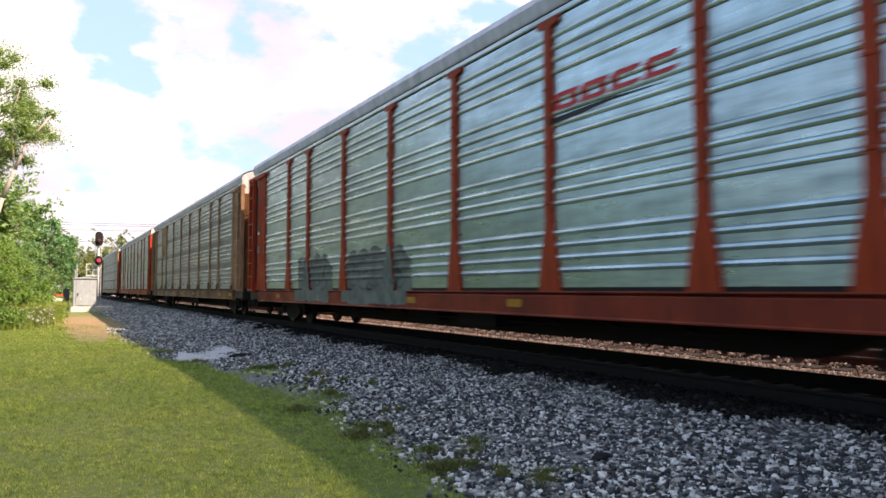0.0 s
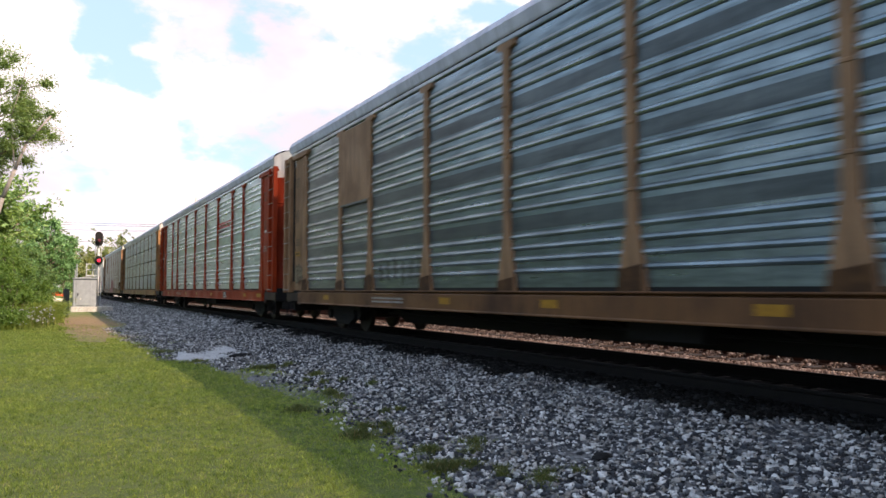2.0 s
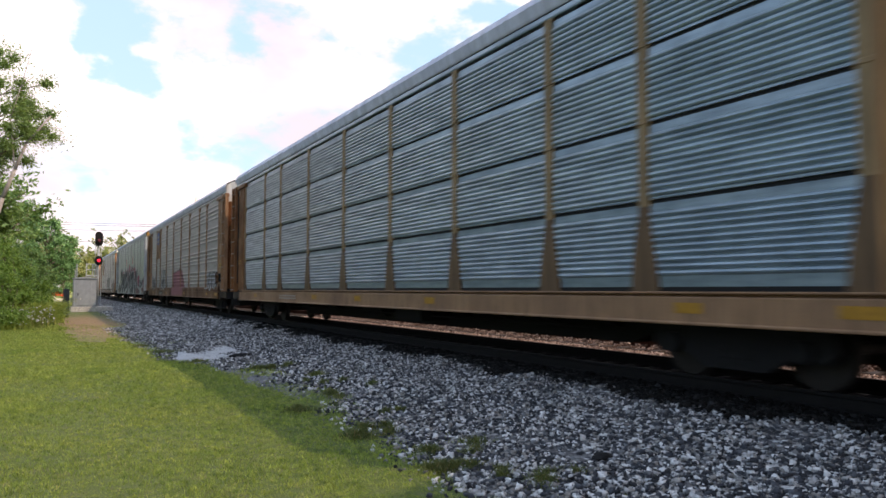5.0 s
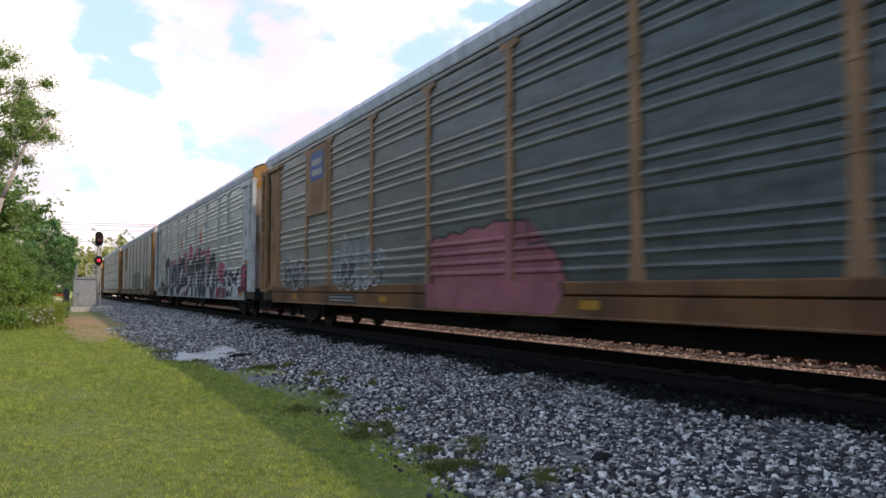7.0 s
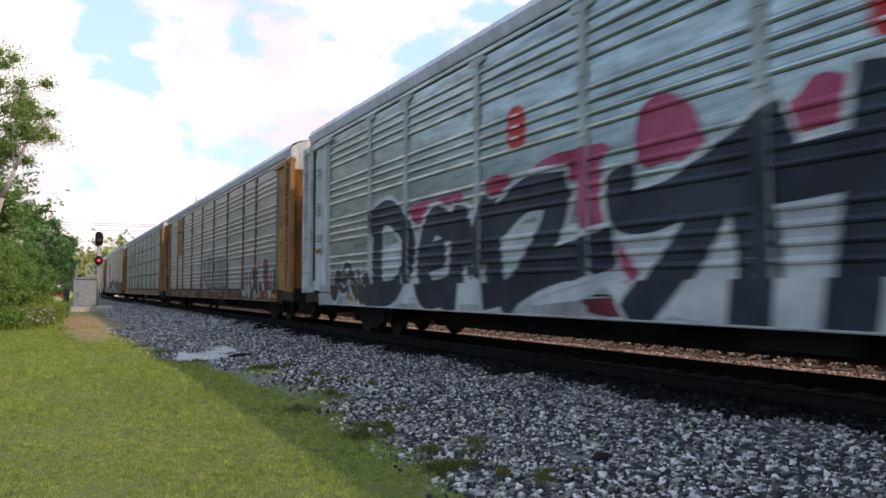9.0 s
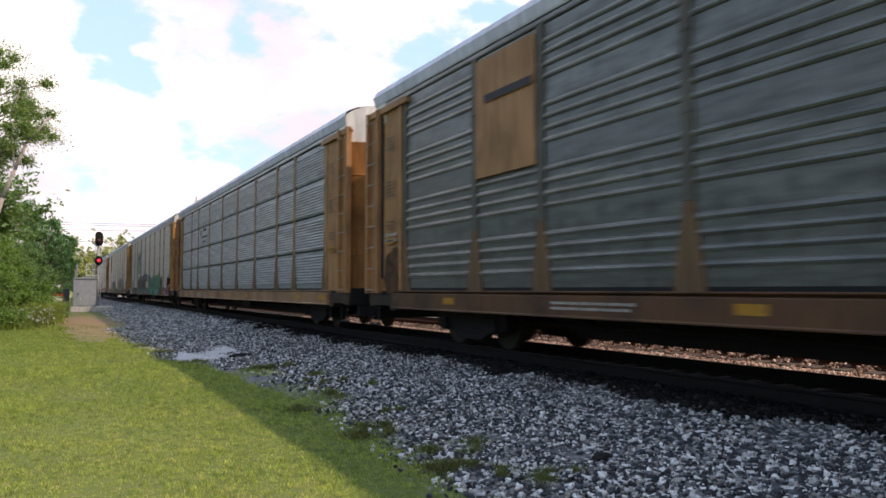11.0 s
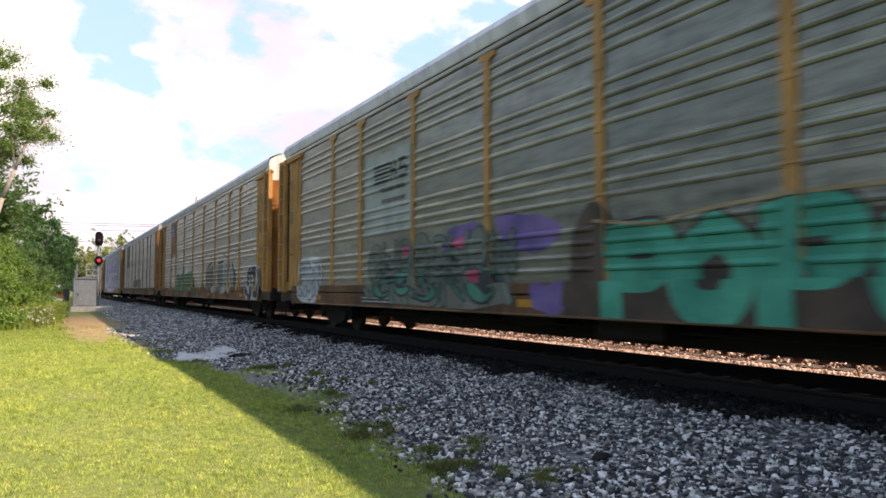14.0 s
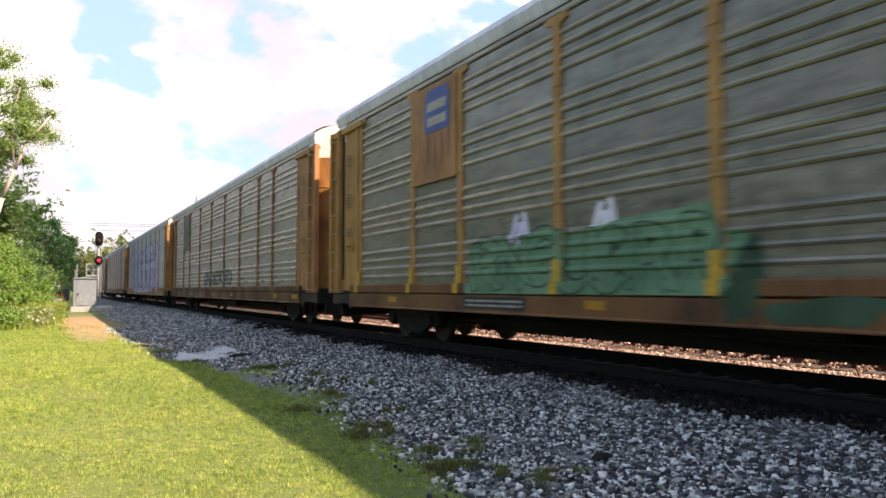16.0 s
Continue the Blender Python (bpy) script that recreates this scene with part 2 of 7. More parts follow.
ZINC_C = galvanised("dark_zinc", (0.128, 0.135, 0.126), (0.052, 0.056, 0.052), 0.26, 0.3, smudge=0.6)
ZINC_H = galvanised("blackened_zinc", (0.0726, 0.0913, 0.088), (0.0264, 0.0341, 0.033), 0.3, 0.2, smudge=0.6)
ZINC_G = galvanised("mid_grey_zinc", (0.213, 0.22, 0.186), (0.093, 0.0986, 0.084), 0.26, 0.35, smudge=0.4)
ZINC_D = galvanised("light_blue_zinc", (0.33, 0.42, 0.475), (0.19, 0.25, 0.295), 0.3, 0.6)
ZINC_K = galvanised("slate_blue_zinc", (0.282, 0.348, 0.39), (0.156, 0.198, 0.228), 0.3, 0.5)
ZINC_E = galvanised("olive_zinc", (0.218, 0.204, 0.161), (0.103, 0.0986, 0.0784), 0.24, 0.4, smudge=0.45)
ZINC_F = galvanised("grey_green_zinc", (0.38, 0.471, 0.483), (0.196, 0.247, 0.253), 0.26, 0.8)
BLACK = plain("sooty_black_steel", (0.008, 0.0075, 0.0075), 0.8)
STEEL = plain("worn_wheel_steel", (0.03, 0.025, 0.022), 0.55, 0.5)
RAILSIDE = plain("rusty_rail_steel", (0.075, 0.027, 0.017), 0.8, 0.0)
# near rail and ties: grease plus the train's shade in the base colour
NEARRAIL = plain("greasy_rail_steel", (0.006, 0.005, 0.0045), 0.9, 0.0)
OILSHADETIE = plain("oil_soaked_timber_tie", (0.014, 0.011, 0.009), 0.9, 0, 9)
TIE = plain("weathered_timber_tie", (0.05, 0.035, 0.027), 0.85, 0, 9)
CONCRETE = plain("pale_concrete", (0.5, 0.49, 0.46), 0.85, 0, 14)
ALUMINIUM = plain("grey_cabinet_sheet", (0.3, 0.33, 0.35), 0.5, 0.2, 4, 0.15)
WHITE = plain("white_letters_paint", (0.75, 0.75, 0.73), 0.6)
INK = plain("black_letters_paint", (0.02, 0.02, 0.022), 0.6)
BLUE = plain("blue_emblem_paint", (0.03, 0.07, 0.25), 0.5)
REDPAINT = plain("red_emblem_paint", (0.5, 0.03, 0.03), 0.5)
REFLECTOR = plain("yellow_reflector", (0.36, 0.17, 0.014), 0.5)


# ---- shapes ----
def mesh_of(name, verts, faces, smooth=False):
    me = bpy.data.meshes.new(name)
    me.from_pydata([tuple(v) for v in verts], [], [tuple(f) for f in faces])
    me.validate()
    if smooth:
        me.polygons.foreach_set("use_smooth", [True] * len(me.polygons))
    me.update()
    return me


class Solid:
    """Collects the plain solids that make up one mesh."""

    def __init__(self):
        self.v, self.f = [], []

    def add(self, verts, faces):
        k = len(self.v)
        self.v += [tuple(v) for v in verts]
        self.f += [tuple(i + k for i in f) for f in faces]
        return self

    def box(self, x0, x1, y0, y1, z0, z1):
        return self.add([(x0, y0, z0), (x1, y0, z0), (x1, y1, z0), (x0, y1, z0), (x0, y0, z1), (x1, y0, z1), (x1, y1, z1), (x0, y1, z1)],
                        [(3, 2, 1, 0), (4, 5, 6, 7), (0, 1, 5, 4), (1, 2, 6, 5), (2, 3, 7, 6), (3, 0, 4, 7)])

    def prism(self, ring, axis, a, b):
        """A closed outline of (u, v), drawn out along an axis from a to b."""
        def at(p, w):
            return {"x": (w, p[0], p[1]), "y": (p[0], w, p[1]), "z": (p[0], p[1], w)}[axis]
        n = len(ring)
        return self.add([at(p, a) for p in ring] + [at(p, b) for p in ring],
                        [tuple(range(n - 1, -1, -1)), tuple(range(n, 2 * n))] + [(i, (i + 1) % n, n + (i + 1) % n, n + i) for i in range(n)])

    def rod(self, p, q, r, sides=8, r2=None):
        p, q = Vector(p), Vector(q)
        r2 = r if r2 is None else r2
        w = (q - p).normalized()
        u = w.orthogonal().normalized()
        t = w.cross(u)
        ring = [u * math.cos(2 * math.pi * i / sides) + t * math.sin(2 * math.pi * i / sides) for i in range(sides)]
        n = sides
        return self.add([p + c * r for c in ring] + [q + c * r2 for c in ring],
                        [tuple(range(n - 1, -1, -1)), tuple(range(n, 2 * n))] + [(i, (i + 1) % n, n + (i + 1) % n, n + i) for i in range(n)])

    def lathe(self, centre, axis, outline, sides=20):
        """Turns an outline of (along, radius) round an axis."""
        k = len(self.v)
        c = Vector(centre)
        for a, r in outline:
            for i in range(sides):
                u, w = r * math.cos(2 * math.pi * i / sides), r * math.sin(2 * math.pi * i / sides)
                d = {"x": (a, u, w), "y": (u, a, w), "z": (u, w, a)}[axis]
                self.v.append(tuple(c + Vector(d)))
        for j in range(len(outline) - 1):
            for i in range(sides):
                i2 = (i + 1) % sides
                self.f.append((k + j * sides + i, k + j * sides + i2, k + (j + 1) * sides + i2, k + (j + 1) * sides + i))
        self.f.append(tuple(k + i for i in range(sides)))
        self.f.append(tuple(k + (len(outline) - 1) * sides + i for i in range(sides)))
        return self

    def mesh(self, name, smooth=False, bevel=0.0):
        me = mesh_of(name, self.v, self.f)
        bm = bmesh.new()
        bm.from_mesh(me)
        bmesh.ops.recalc_face_normals(bm, faces=bm.faces)
        if bevel:
            bmesh.ops.bevel(bm, geom=[e for e in bm.edges if e.is_manifold and e.calc_face_angle() > 0.6], offset=bevel, segments=1, affect="EDGES", clamp_overlap=True)
        if smooth:
            for f in bm.faces:
                f.smooth = True
        bm.to_mesh(me)
        bm.free()
        return me


def place(name, me, mat, parent=None, at=None, label=""):
    """One object on a mesh that others may share, in its own paint."""
    if not me.materials:
        me.materials.append(mat)
    ob = new(name, me)
    if me.materials[0] != mat:
        ob.material_slots[0].link = "OBJECT"
        ob.material_slots[0].material = mat
    ob.parent = parent
    if at is not None:
        ob.matrix_local = at
    return tagged(ob, label)


def thing(name, label, category, at=None, group="", kind=""):
    ob = new(name)
    ob.empty_display_size = 0.3
    if at is not None:
        ob.matrix_basis = at
    return tagged(ob, label, category, group, kind)


# ---- the line of the track ----
TRACK_X = 7.95
STRAIGHT, RADIUS = 118.0, 520.0


def along(s, offset=0.0, z=0.0):
    """Place and heading on the line, offset metres to its right; straight, then a bend to the right."""
    if s <= STRAIGHT:
        return Vector((TRACK_X + offset, s, z)), 0.0
    a = (s - STRAIGHT) / RADIUS
    r = RADIUS - offset
    return Vector((TRACK_X + RADIUS - r * math.cos(a), STRAIGHT + r * math.sin(a), z)), -a


def sweep(name, ring, mat, offset, stations, parent=None, closed=True, label=""):
    """Draws an outline of (across, height) along the line."""
    v, f = [], []
    n = len(ring)
    for s in stations:
        for a, z in ring:
            v.append(along(s, offset + a, z)[0])
    for j in range(len(stations) - 1):
        for i in range(n if closed else n - 1):
            i2 = (i + 1) % n
            f.append((j * n + i, j * n + i2, (j + 1) * n + i2, (j + 1) * n + i))
    return place(name, mesh_of(name, v, f), mat, parent, label=label)


STATIONS = [-60, 0, 30, 60, 90] + [118 + 8 * i for i in range(0, 46)]
RAIL_RING = [(-0.036, 0.0), (-0.036, -0.035), (-0.009, -0.05), (-0.009, -0.15), (-0.07, -0.165), (-0.07, -0.178),
             (0.07, -0.178), (0.07, -0.165), (0.009, -0.15), (0.009, -0.05), (0.036, -0.035), (0.036, 0.0)]


def build_track(offset, label, name):
    track = thing(name, label, "railway track", kind="structure")
    for side in (-0.753, 0.753):
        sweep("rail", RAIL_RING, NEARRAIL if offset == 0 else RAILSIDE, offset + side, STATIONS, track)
    tie = Solid().box(-1.3, 1.3, -0.115, 0.115, -0.34, -0.176).mesh("tie", bevel=0.012)
    plate = Solid().box(-0.15, 0.15, -0.1, 0.1, -0.18, -0.166).mesh("tie_plate")
    rng = random.Random(7)
    for i in range(150):
        s = 0.3 + i * 0.5
        p, h = along(s, offset)
        place("tie", tie, OILSHADETIE if offset == 0 else TIE, track, Matrix.Translation(p) @ pose(rng.uniform(-.03, .03), 0, rng.uniform(-.006, .004), 0, 0, rng.uniform(-.6, .6)))
    far = Solid()
    for i in range(-60, 0):
        far.box(TRACK_X + offset - 1.3, TRACK_X + offset + 1.3, 0.3 + i * 0.5 - 0.115, 0.3 + i * 0.5 + 0.115, -0.34, -0.178)
    for i in range(150, 600):
        p, h = along(0.3 + i * 0.5, offset)
        if p.y < STRAIGHT:
            far.box(p.x - 1.3, p.x + 1.3, p.y - 0.115, p.y + 0.115, -0.34, -0.178)
    tagged(place("more_ties", far.mesh("more_ties"), OILSHADETIE if offset == 0 else TIE, track), kind="stuff")
    return track


# ---- the cars ----
BAYS = [2.83, 1.95, 2.87, 2.87, 2.87, 2.87, 2.87, 1.95, 2.83]
EDGES = [-11.955]
for w in BAYS:
    EDGES.append(EDGES[-1] + w)
HALF, LENGTH = 1.595, 27.7
SILL_END = 12.4
SILL, DECK, EAVE = 0.67, 1.18, 5.05
SILLTOP = {"flared": 1.045, "straight": 1.18}
FACE = HALF - 0.10


def panel_profile(kind):
    """Height and outward depth of the corrugated side, from the deck to the eave."""
    out = []
    tall = (EAVE - DECK) / 4
    for k in range(4):
        z = DECK + k * tall
        if kind == "ribbed":
            out += [(z, 0.0)]
            for r in range(4):
                c = z + 0.17 + 0.18 * r
                out += [(c - 0.042, 0.0), (c - 0.03, 0.024), (c - 0.004, 0.034), (c + 0.028, 0.024), (c + 0.05, 0.0)]
            out += [(z + tall - 0.004, 0.0)]
        else:
            out += [(z + 0.02, 0.0)]
            for r in range(10):
                c = z + 0.085 + 0.079 * r
                out += [(c - 0.036, 0.0), (c - 0.022, 0.022), (c - 0.002, 0.03), (c + 0.022, 0.022), (c + 0.037, 0.0)]
            out += [(z + tall - 0.035, 0.0), (z + tall - 0.035, -0.14), (z + tall + 0.018, -0.14)]
    return out


PROFILES = {k: panel_profile(k) for k in ("ribbed", "tiered")}


def depth_at(kind, z):
    p = PROFILES[kind]
    for (z0, d0), (z1, d1) in zip(p, p[1:]):
        if z0 <= z <= z1:
            return d0 + (d1 - d0) * (z - z0) / max(1e-6, z1 - z0)
    return 0.0


SHARED = {}


def shared(key, make):
    if key not in SHARED:
        SHARED[key] = make()
    return SHARED[key]


def panel_mesh(kind, width, style):
    prof = ([(1.05, 0.0)] if style == "flared" else []) + PROFILES[kind]
    s = Solid()
    back = 0.03 if kind == "ribbed" else 0.16
    ring = [(-d, z) for z, d in prof] + [(back, prof[-1][0]), (back, prof[0][0])]
    n = len(ring)
    v = [(x, -width / 2, z) for x, z in ring] + [(x, width / 2, z) for x, z in ring]
    f = [(i, (i + 1) % n, n + (i + 1) % n, n + i) for i in range(n)]
    s.add(v, f)
    return s.mesh("side_panel")


def slim_post_mesh():
    """A flat post, hardly proud of the ribs, from the first slot up to the eave."""
    s = Solid().prism([(-0.088, 2.08), (0.088, 2.08), (0.088, EAVE + 0.02), (-0.088, EAVE + 0.02)], "x", -0.037, 0.02)
    for z in (3.1, 4.07):
        s.box(-0.045, -0.03, -0.09, 0.09, z, z + 0.06)
    return s.mesh("post", bevel=0.008)


def post_foot_mesh():
    ring = [(-0.24, 1.025), (0.24, 1.025), (0.2, 1.4), (0.095, 1.95), (0.08, 2.08), (-0.08, 2.08), (-0.095, 1.95), (-0.2, 1.4)]
    return Solid().prism(ring, "x", -0.042, 0.02).mesh("post_foot", bevel=0.01)


def post_mesh(style):
    """A hat-section post with a flared foot and a wider cap at the eave."""
    w, foot, top = {"flared": (0.09, 0.25, 1.95), "straight": (0.09, 0.14, 1.75)}[style]
    s = Solid()
    low = SILLTOP[style] - 0.02
    ring = [(-foot, low), (foot, low), (foot * 0.82, DECK + 0.22), (w, top), (w, EAVE - 0.12), (w * 2.9, EAVE - 0.075), (w * 2.9, EAVE + 0.02),
            (-w * 2.9, EAVE + 0.02), (-w * 2.9, EAVE - 0.075), (-w, EAVE - 0.12), (-w, top), (-foot * 0.82, DECK + 0.22)]
    out = {"flared": 0.062, "straight": 0.042}[style]
    s.prism(ring, "x", -out, 0.02)
    for z in (2.3, 3.15, 4.0):
        s.box(-out - 0.01, -out + 0.012, -w * 1.15, w * 1.15, z, z + 0.05)
    return s.mesh("post", bevel=0.012)


def roof_mesh():
    ring = [(-1.52, 5.185), (-1.54, 5.215), (-1.59, 5.38), (-1.50, 5.53), (-1.25, 5.65), (-0.6, 5.77), (0, 5.80)]
    ring = ring + [(-x, z) for x, z in ring[-2::-1]]
    ring_in = [(x * 0.97, z - 0.03) for x, z in reversed(ring)]
    s = Solid()
    n = len(ring)
    ys = []
    y = -LENGTH / 2 + 0.33
    while y < LENGTH / 2 - 0.9:
        ys += [(y, 0.0), (y + 0.55, 0.0), (y + 0.57, 0.01), (y + 0.64, 0.01), (y + 0.66, 0.0)]
        y += 0.68
    ys.append((LENGTH / 2 - 0.33, 0.0))
    v = []
    for y, h in ys:
        for i, (x, z) in enumerate(ring):
            k = 1 if 1 < i < n - 2 else 0
            v.append((x * (1 + 0.003 * h / 0.01 * k), y, z + h * k))
    f = [(j * n + i, j * n + i + 1, (j + 1) * n + i + 1, (j + 1) * n + i) for j in range(len(ys) - 1) for i in range(n - 1)]
    s.add(v, f)
    return s.mesh("roof")


def eave_rail_mesh():
    """The strip of sheet between the top of the posts and the roof's edge."""
    ring = [(-0.012, EAVE + 0.024), (-0.02, EAVE + 0.05), (-0.012, EAVE + 0.118), (0.04, EAVE + 0.118), (0.04, EAVE + 0.024)]
    return Solid().prism(ring, "y", -13.2, 13.2).mesh("eave_rail")


def ladder_mesh():
    """The open corner post: two channels and a sunk back sheet between them."""
    ring = [(-0.075, -0.33), (-0.075, -0.23), (0.03, -0.23), (0.03, 0.23), (-0.075, 0.23), (-0.075, 0.33), (0.06, 0.33), (0.06, -0.33)]
    return Solid().prism(ring, "z", DECK - 0.2, EAVE + 0.02).mesh("ladder", bevel=0.008)


def rung_mesh():
    return Solid().rod((-0.09, -0.27, 0), (-0.09, 0.27, 0), 0.012, 6).rod((-0.09, -0.27, 0), (-0.05, -0.28, 0), 0.012, 6).rod((-0.09, 0.27, 0), (-0.05, 0.28, 0), 0.012, 6).mesh("rung")


def end_sill_mesh():
    """The dirty end of the frame below the ladder, set in behind the edge beam."""
    ring = [(12.38, 0.96), (12.38, 0.62), (12.62, 0.62), (12.72, 0.72), (13.3, 0.72), (13.8, 0.7), (13.8, 0.96)]
    return Solid().prism(ring, "x", 0.06, 0.35).mesh("end_sill", bevel=0.012)


def end_plate_mesh(width):
    ring = [(-0.02, -width / 2), (-0.02, width / 2 - 0.07), (-0.05, width / 2 - 0.07), (-0.05, width / 2), (0.03, width / 2), (0.03, -width / 2)]
    return Solid().prism(ring, "z", 1.04, EAVE - 0.125).mesh("end_plate", bevel=0.006)


def end_stile_mesh():
    return Solid().box(-0.075, -0.022, -0.52, -0.42, 1.04, EAVE - 0.13).mesh("end_stile", bevel=0.012)


def eave_bracket_mesh():
    ring = [(-0.82, EAVE - 0.12), (1.25, EAVE - 0.12), (1.25, EAVE - 0.04), (1.15, EAVE + 0.02), (-0.72, EAVE + 0.02), (-0.82, EAVE - 0.04)]
    return Solid().prism(ring, "x", -0.1, 0.03).mesh("eave_bracket", bevel=0.008)


def flipped(me):
    for v in me.vertices:
        v.co.y = -v.co.y
    me.flip_normals()
    return me


def step_mesh():
    s = Solid()
    for y in (-0.22, 0.22):
        s.rod((0.0, y, 0.66), (0.0, y, 0.3), 0.018, 6)
    s.box(-0.05, 0.05, -0.24, 0.24, 0.28, 0.31)
    return s.mesh("stirrup_step")


def end_door_mesh(sx):
    """One curved leaf of the doors that close the end of the car, with raised seams."""
    levels = [(DECK - 0.1, 0)]
    for z in (1.9, 2.9, 3.9):
        levels += [(z, 0), (z + 0.008, 0.014), (z + 0.035, 0.014), (z + 0.043, 0)]
    levels.append((4.75, 0))
    xs = [sx * (0.012 + 1.468 * k / 8) for k in range(9)]
    v, f = [], []
    for z, out in levels:
        v += [(x, door_bulge(x) + out, z) for x in xs] + [(x, door_bulge(x) - 0.05, z) for x in reversed(xs)]
    n = 18
    for j in range(len(levels) - 1):
        f += [(j * n + i, j * n + (i + 1) % n, (j + 1) * n + (i + 1) % n, (j + 1) * n + i) for i in range(n)]
    f += [tuple(range(n - 1, -1, -1)), tuple(range((len(levels) - 1) * n, len(levels) * n))]
    return Solid().add(v, f).mesh("end_door")


def door_bulge(x):
    return 0.33 * (1 - min(1.0, abs(x) / 1.48) ** 2.2)


def end_cap_mesh():
    """The curved sheet that closes the end between the doors and the roof."""
    s = Solid()
    xs = [-1.52 + 3.04 * i / 16 for i in range(17)]
    tops = [(-1.6, 5.34), (-1.48, 5.5), (-1.22, 5.62), (-0.6, 5.74), (0, 5.77), (0.6, 5.74), (1.22, 5.62), (1.48, 5.5), (1.6, 5.34)]
    v = []
    for x in xs:
        top = next(z0 + (z1 - z0) * (x - x0) / (x1 - x0) for (x0, z0), (x1, z1) in zip(tops, tops[1:]) if x0 <= x <= x1)
        y = door_bulge(x) - 0.03
        v += [(x, y, 4.73), (x, y, top), (x, y - 0.5, top), (x, y - 0.5, 4.73)]
    f = []
    for i in range(16):
        for k in range(4):
            f.append((4 * i + k, 4 * i + (k + 1) % 4, 4 * i + 4 + (k + 1) % 4, 4 * i + 4 + k))
    f += [(0, 1, 2, 3), (64, 65, 66, 67)]
    s.add(v, f)
    return s.mesh("end_cap")


def sill_mesh(style):
    """The deep edge beam, with a slot along it where the rack is bolted on."""
    low = [(0.3, SILL), (-0.045, SILL), (-0.045, SILL + 0.03), (-0.02, SILL + 0.03)]
    if style == "straight":
        ring = low + [(-0.02, 0.972), (0.07, 0.972), (0.07, 1.0), (-0.02, 1.0), (-0.02, 1.165), (-0.005, 1.18), (0.3, 1.18)]
    else:
        ring = low + [(-0.02, 0.985), (0.08, 0.985), (0.08, 1.018), (0.0, 1.018), (0.0, 1.045), (0.3, 1.045)]
    return Solid().prism(ring, "y", -SILL_END, SILL_END).mesh("side_sill", bevel=0.008)


def deck_mesh():
    s = Solid().box(-1.5, 1.5, -LENGTH / 2 + 0.1, LENGTH / 2 - 0.1, 0.95, 1.1)
    s.prism([(-13.6, 0.95), (-13.6, 0.66), (-8.6, 0.62), (-7.6, 0.29), (7.6, 0.29), (8.6, 0.62), (13.6, 0.66), (13.6, 0.95)], "x", -0.38, 0.38)
    for e in (-1, 1):
        s.box(-1.5, 1.5, min(e * 13.4, e * 13.83), max(e * 13.4, e * 13.83), 0.68, 1.1)
    for y in np.arange(-8, 8.1, 2.0):
        s.box(-1.4, 1.4, y - 0.08, y + 0.08, 0.66, 0.95)
    s.box(-1.15, -0.5, -2.2, -0.9, 0.42, 0.9)
    s.box(0.5, 1.2, 1.0, 2.0, 0.45, 0.9)
    s.rod((-0.75, 0.4, 0.6), (-0.75, 1.7, 0.6), 0.17, 12)
    s.rod((-0.9, -7.5, 0.52), (-0.9, 7.5, 0.52), 0.02, 6)
    for y in np.arange(-7.4, 7.5, 1.48):
        s.prism([(-1.35, 0.95), (-1.35, 0.78), (-0.38, 0.5), (-0.38, 0.95)], "y", y - 0.04, y + 0.04)
    return s.mesh("underframe")


def inner_wall_mesh():
    """The dark racks behind the perforated sides."""
    s = Solid()
    for x in (-1.2, 1.2):
        s.box(x - 0.02, x + 0.02, -13.2, 13.2, DECK - 0.05, 5.1)
    s.box(-1.2, 1.2, -13.2, 13.2, 3.1, 3.18)
    for y in (-13.2, 13.2):
        s.box(-1.2, 1.2, y - 0.02, y + 0.02, DECK, 5.1)
    return s.mesh("inner_rack")


def sideframe_mesh():
    ring = [(-1.25, 0.42), (-1.12, 0.30), (-0.75, 0.33), (-0.42, 0.16), (0.42, 0.16), (0.75, 0.33), (1.12, 0.30), (1.25, 0.42), (1.2, 0.62), (0.8, 0.66), (0.45, 0.78), (-0.45, 0.78), (-0.8, 0.66), (-1.2, 0.62)]
    s = Solid().prism(ring, "x", -0.08, 0.08)
    for y in (-0.89, 0.89):
        s.lathe((-0.1, y, 0.42), "x", [(-0.06, 0.05), (-0.06, 0.12), (0.05, 0.14), (0.05, 0.05)], 10)
    for y in (-0.16, 0, 0.16):
        s.lathe((-0.02, y, 0.25), "z", [(0, 0.06), (0.05, 0.075), (0.1, 0.06), (0.15, 0.075), (0.2, 0.06)], 8)
    return s.mesh("side_frame")


def wheelset_mesh():
    s = Solid().rod((-1.05, 0, 0), (1.05, 0, 0), 0.075, 10)
    for sx in (-1, 1):
        s.lathe((sx * 0.75, 0, 0), "x", [(-0.07, 0.3), (-0.07, 0.41), (-0.05 * sx, 0.425), (0.055, 0.415), (0.06, 0.3), (0.02, 0.27), (0.02, 0.12), (0.08, 0.1)], 22)
        for k in range(4):
            a = k * math.pi / 2
            s.box(sx * 0.75 + 0.02, sx * 0.75 + 0.05, 0.2 * math.cos(a) - 0.03, 0.2 * math.cos(a) + 0.03, 0.2 * math.sin(a) - 0.03, 0.2 * math.sin(a) + 0.03)
    return s.mesh("wheelset")


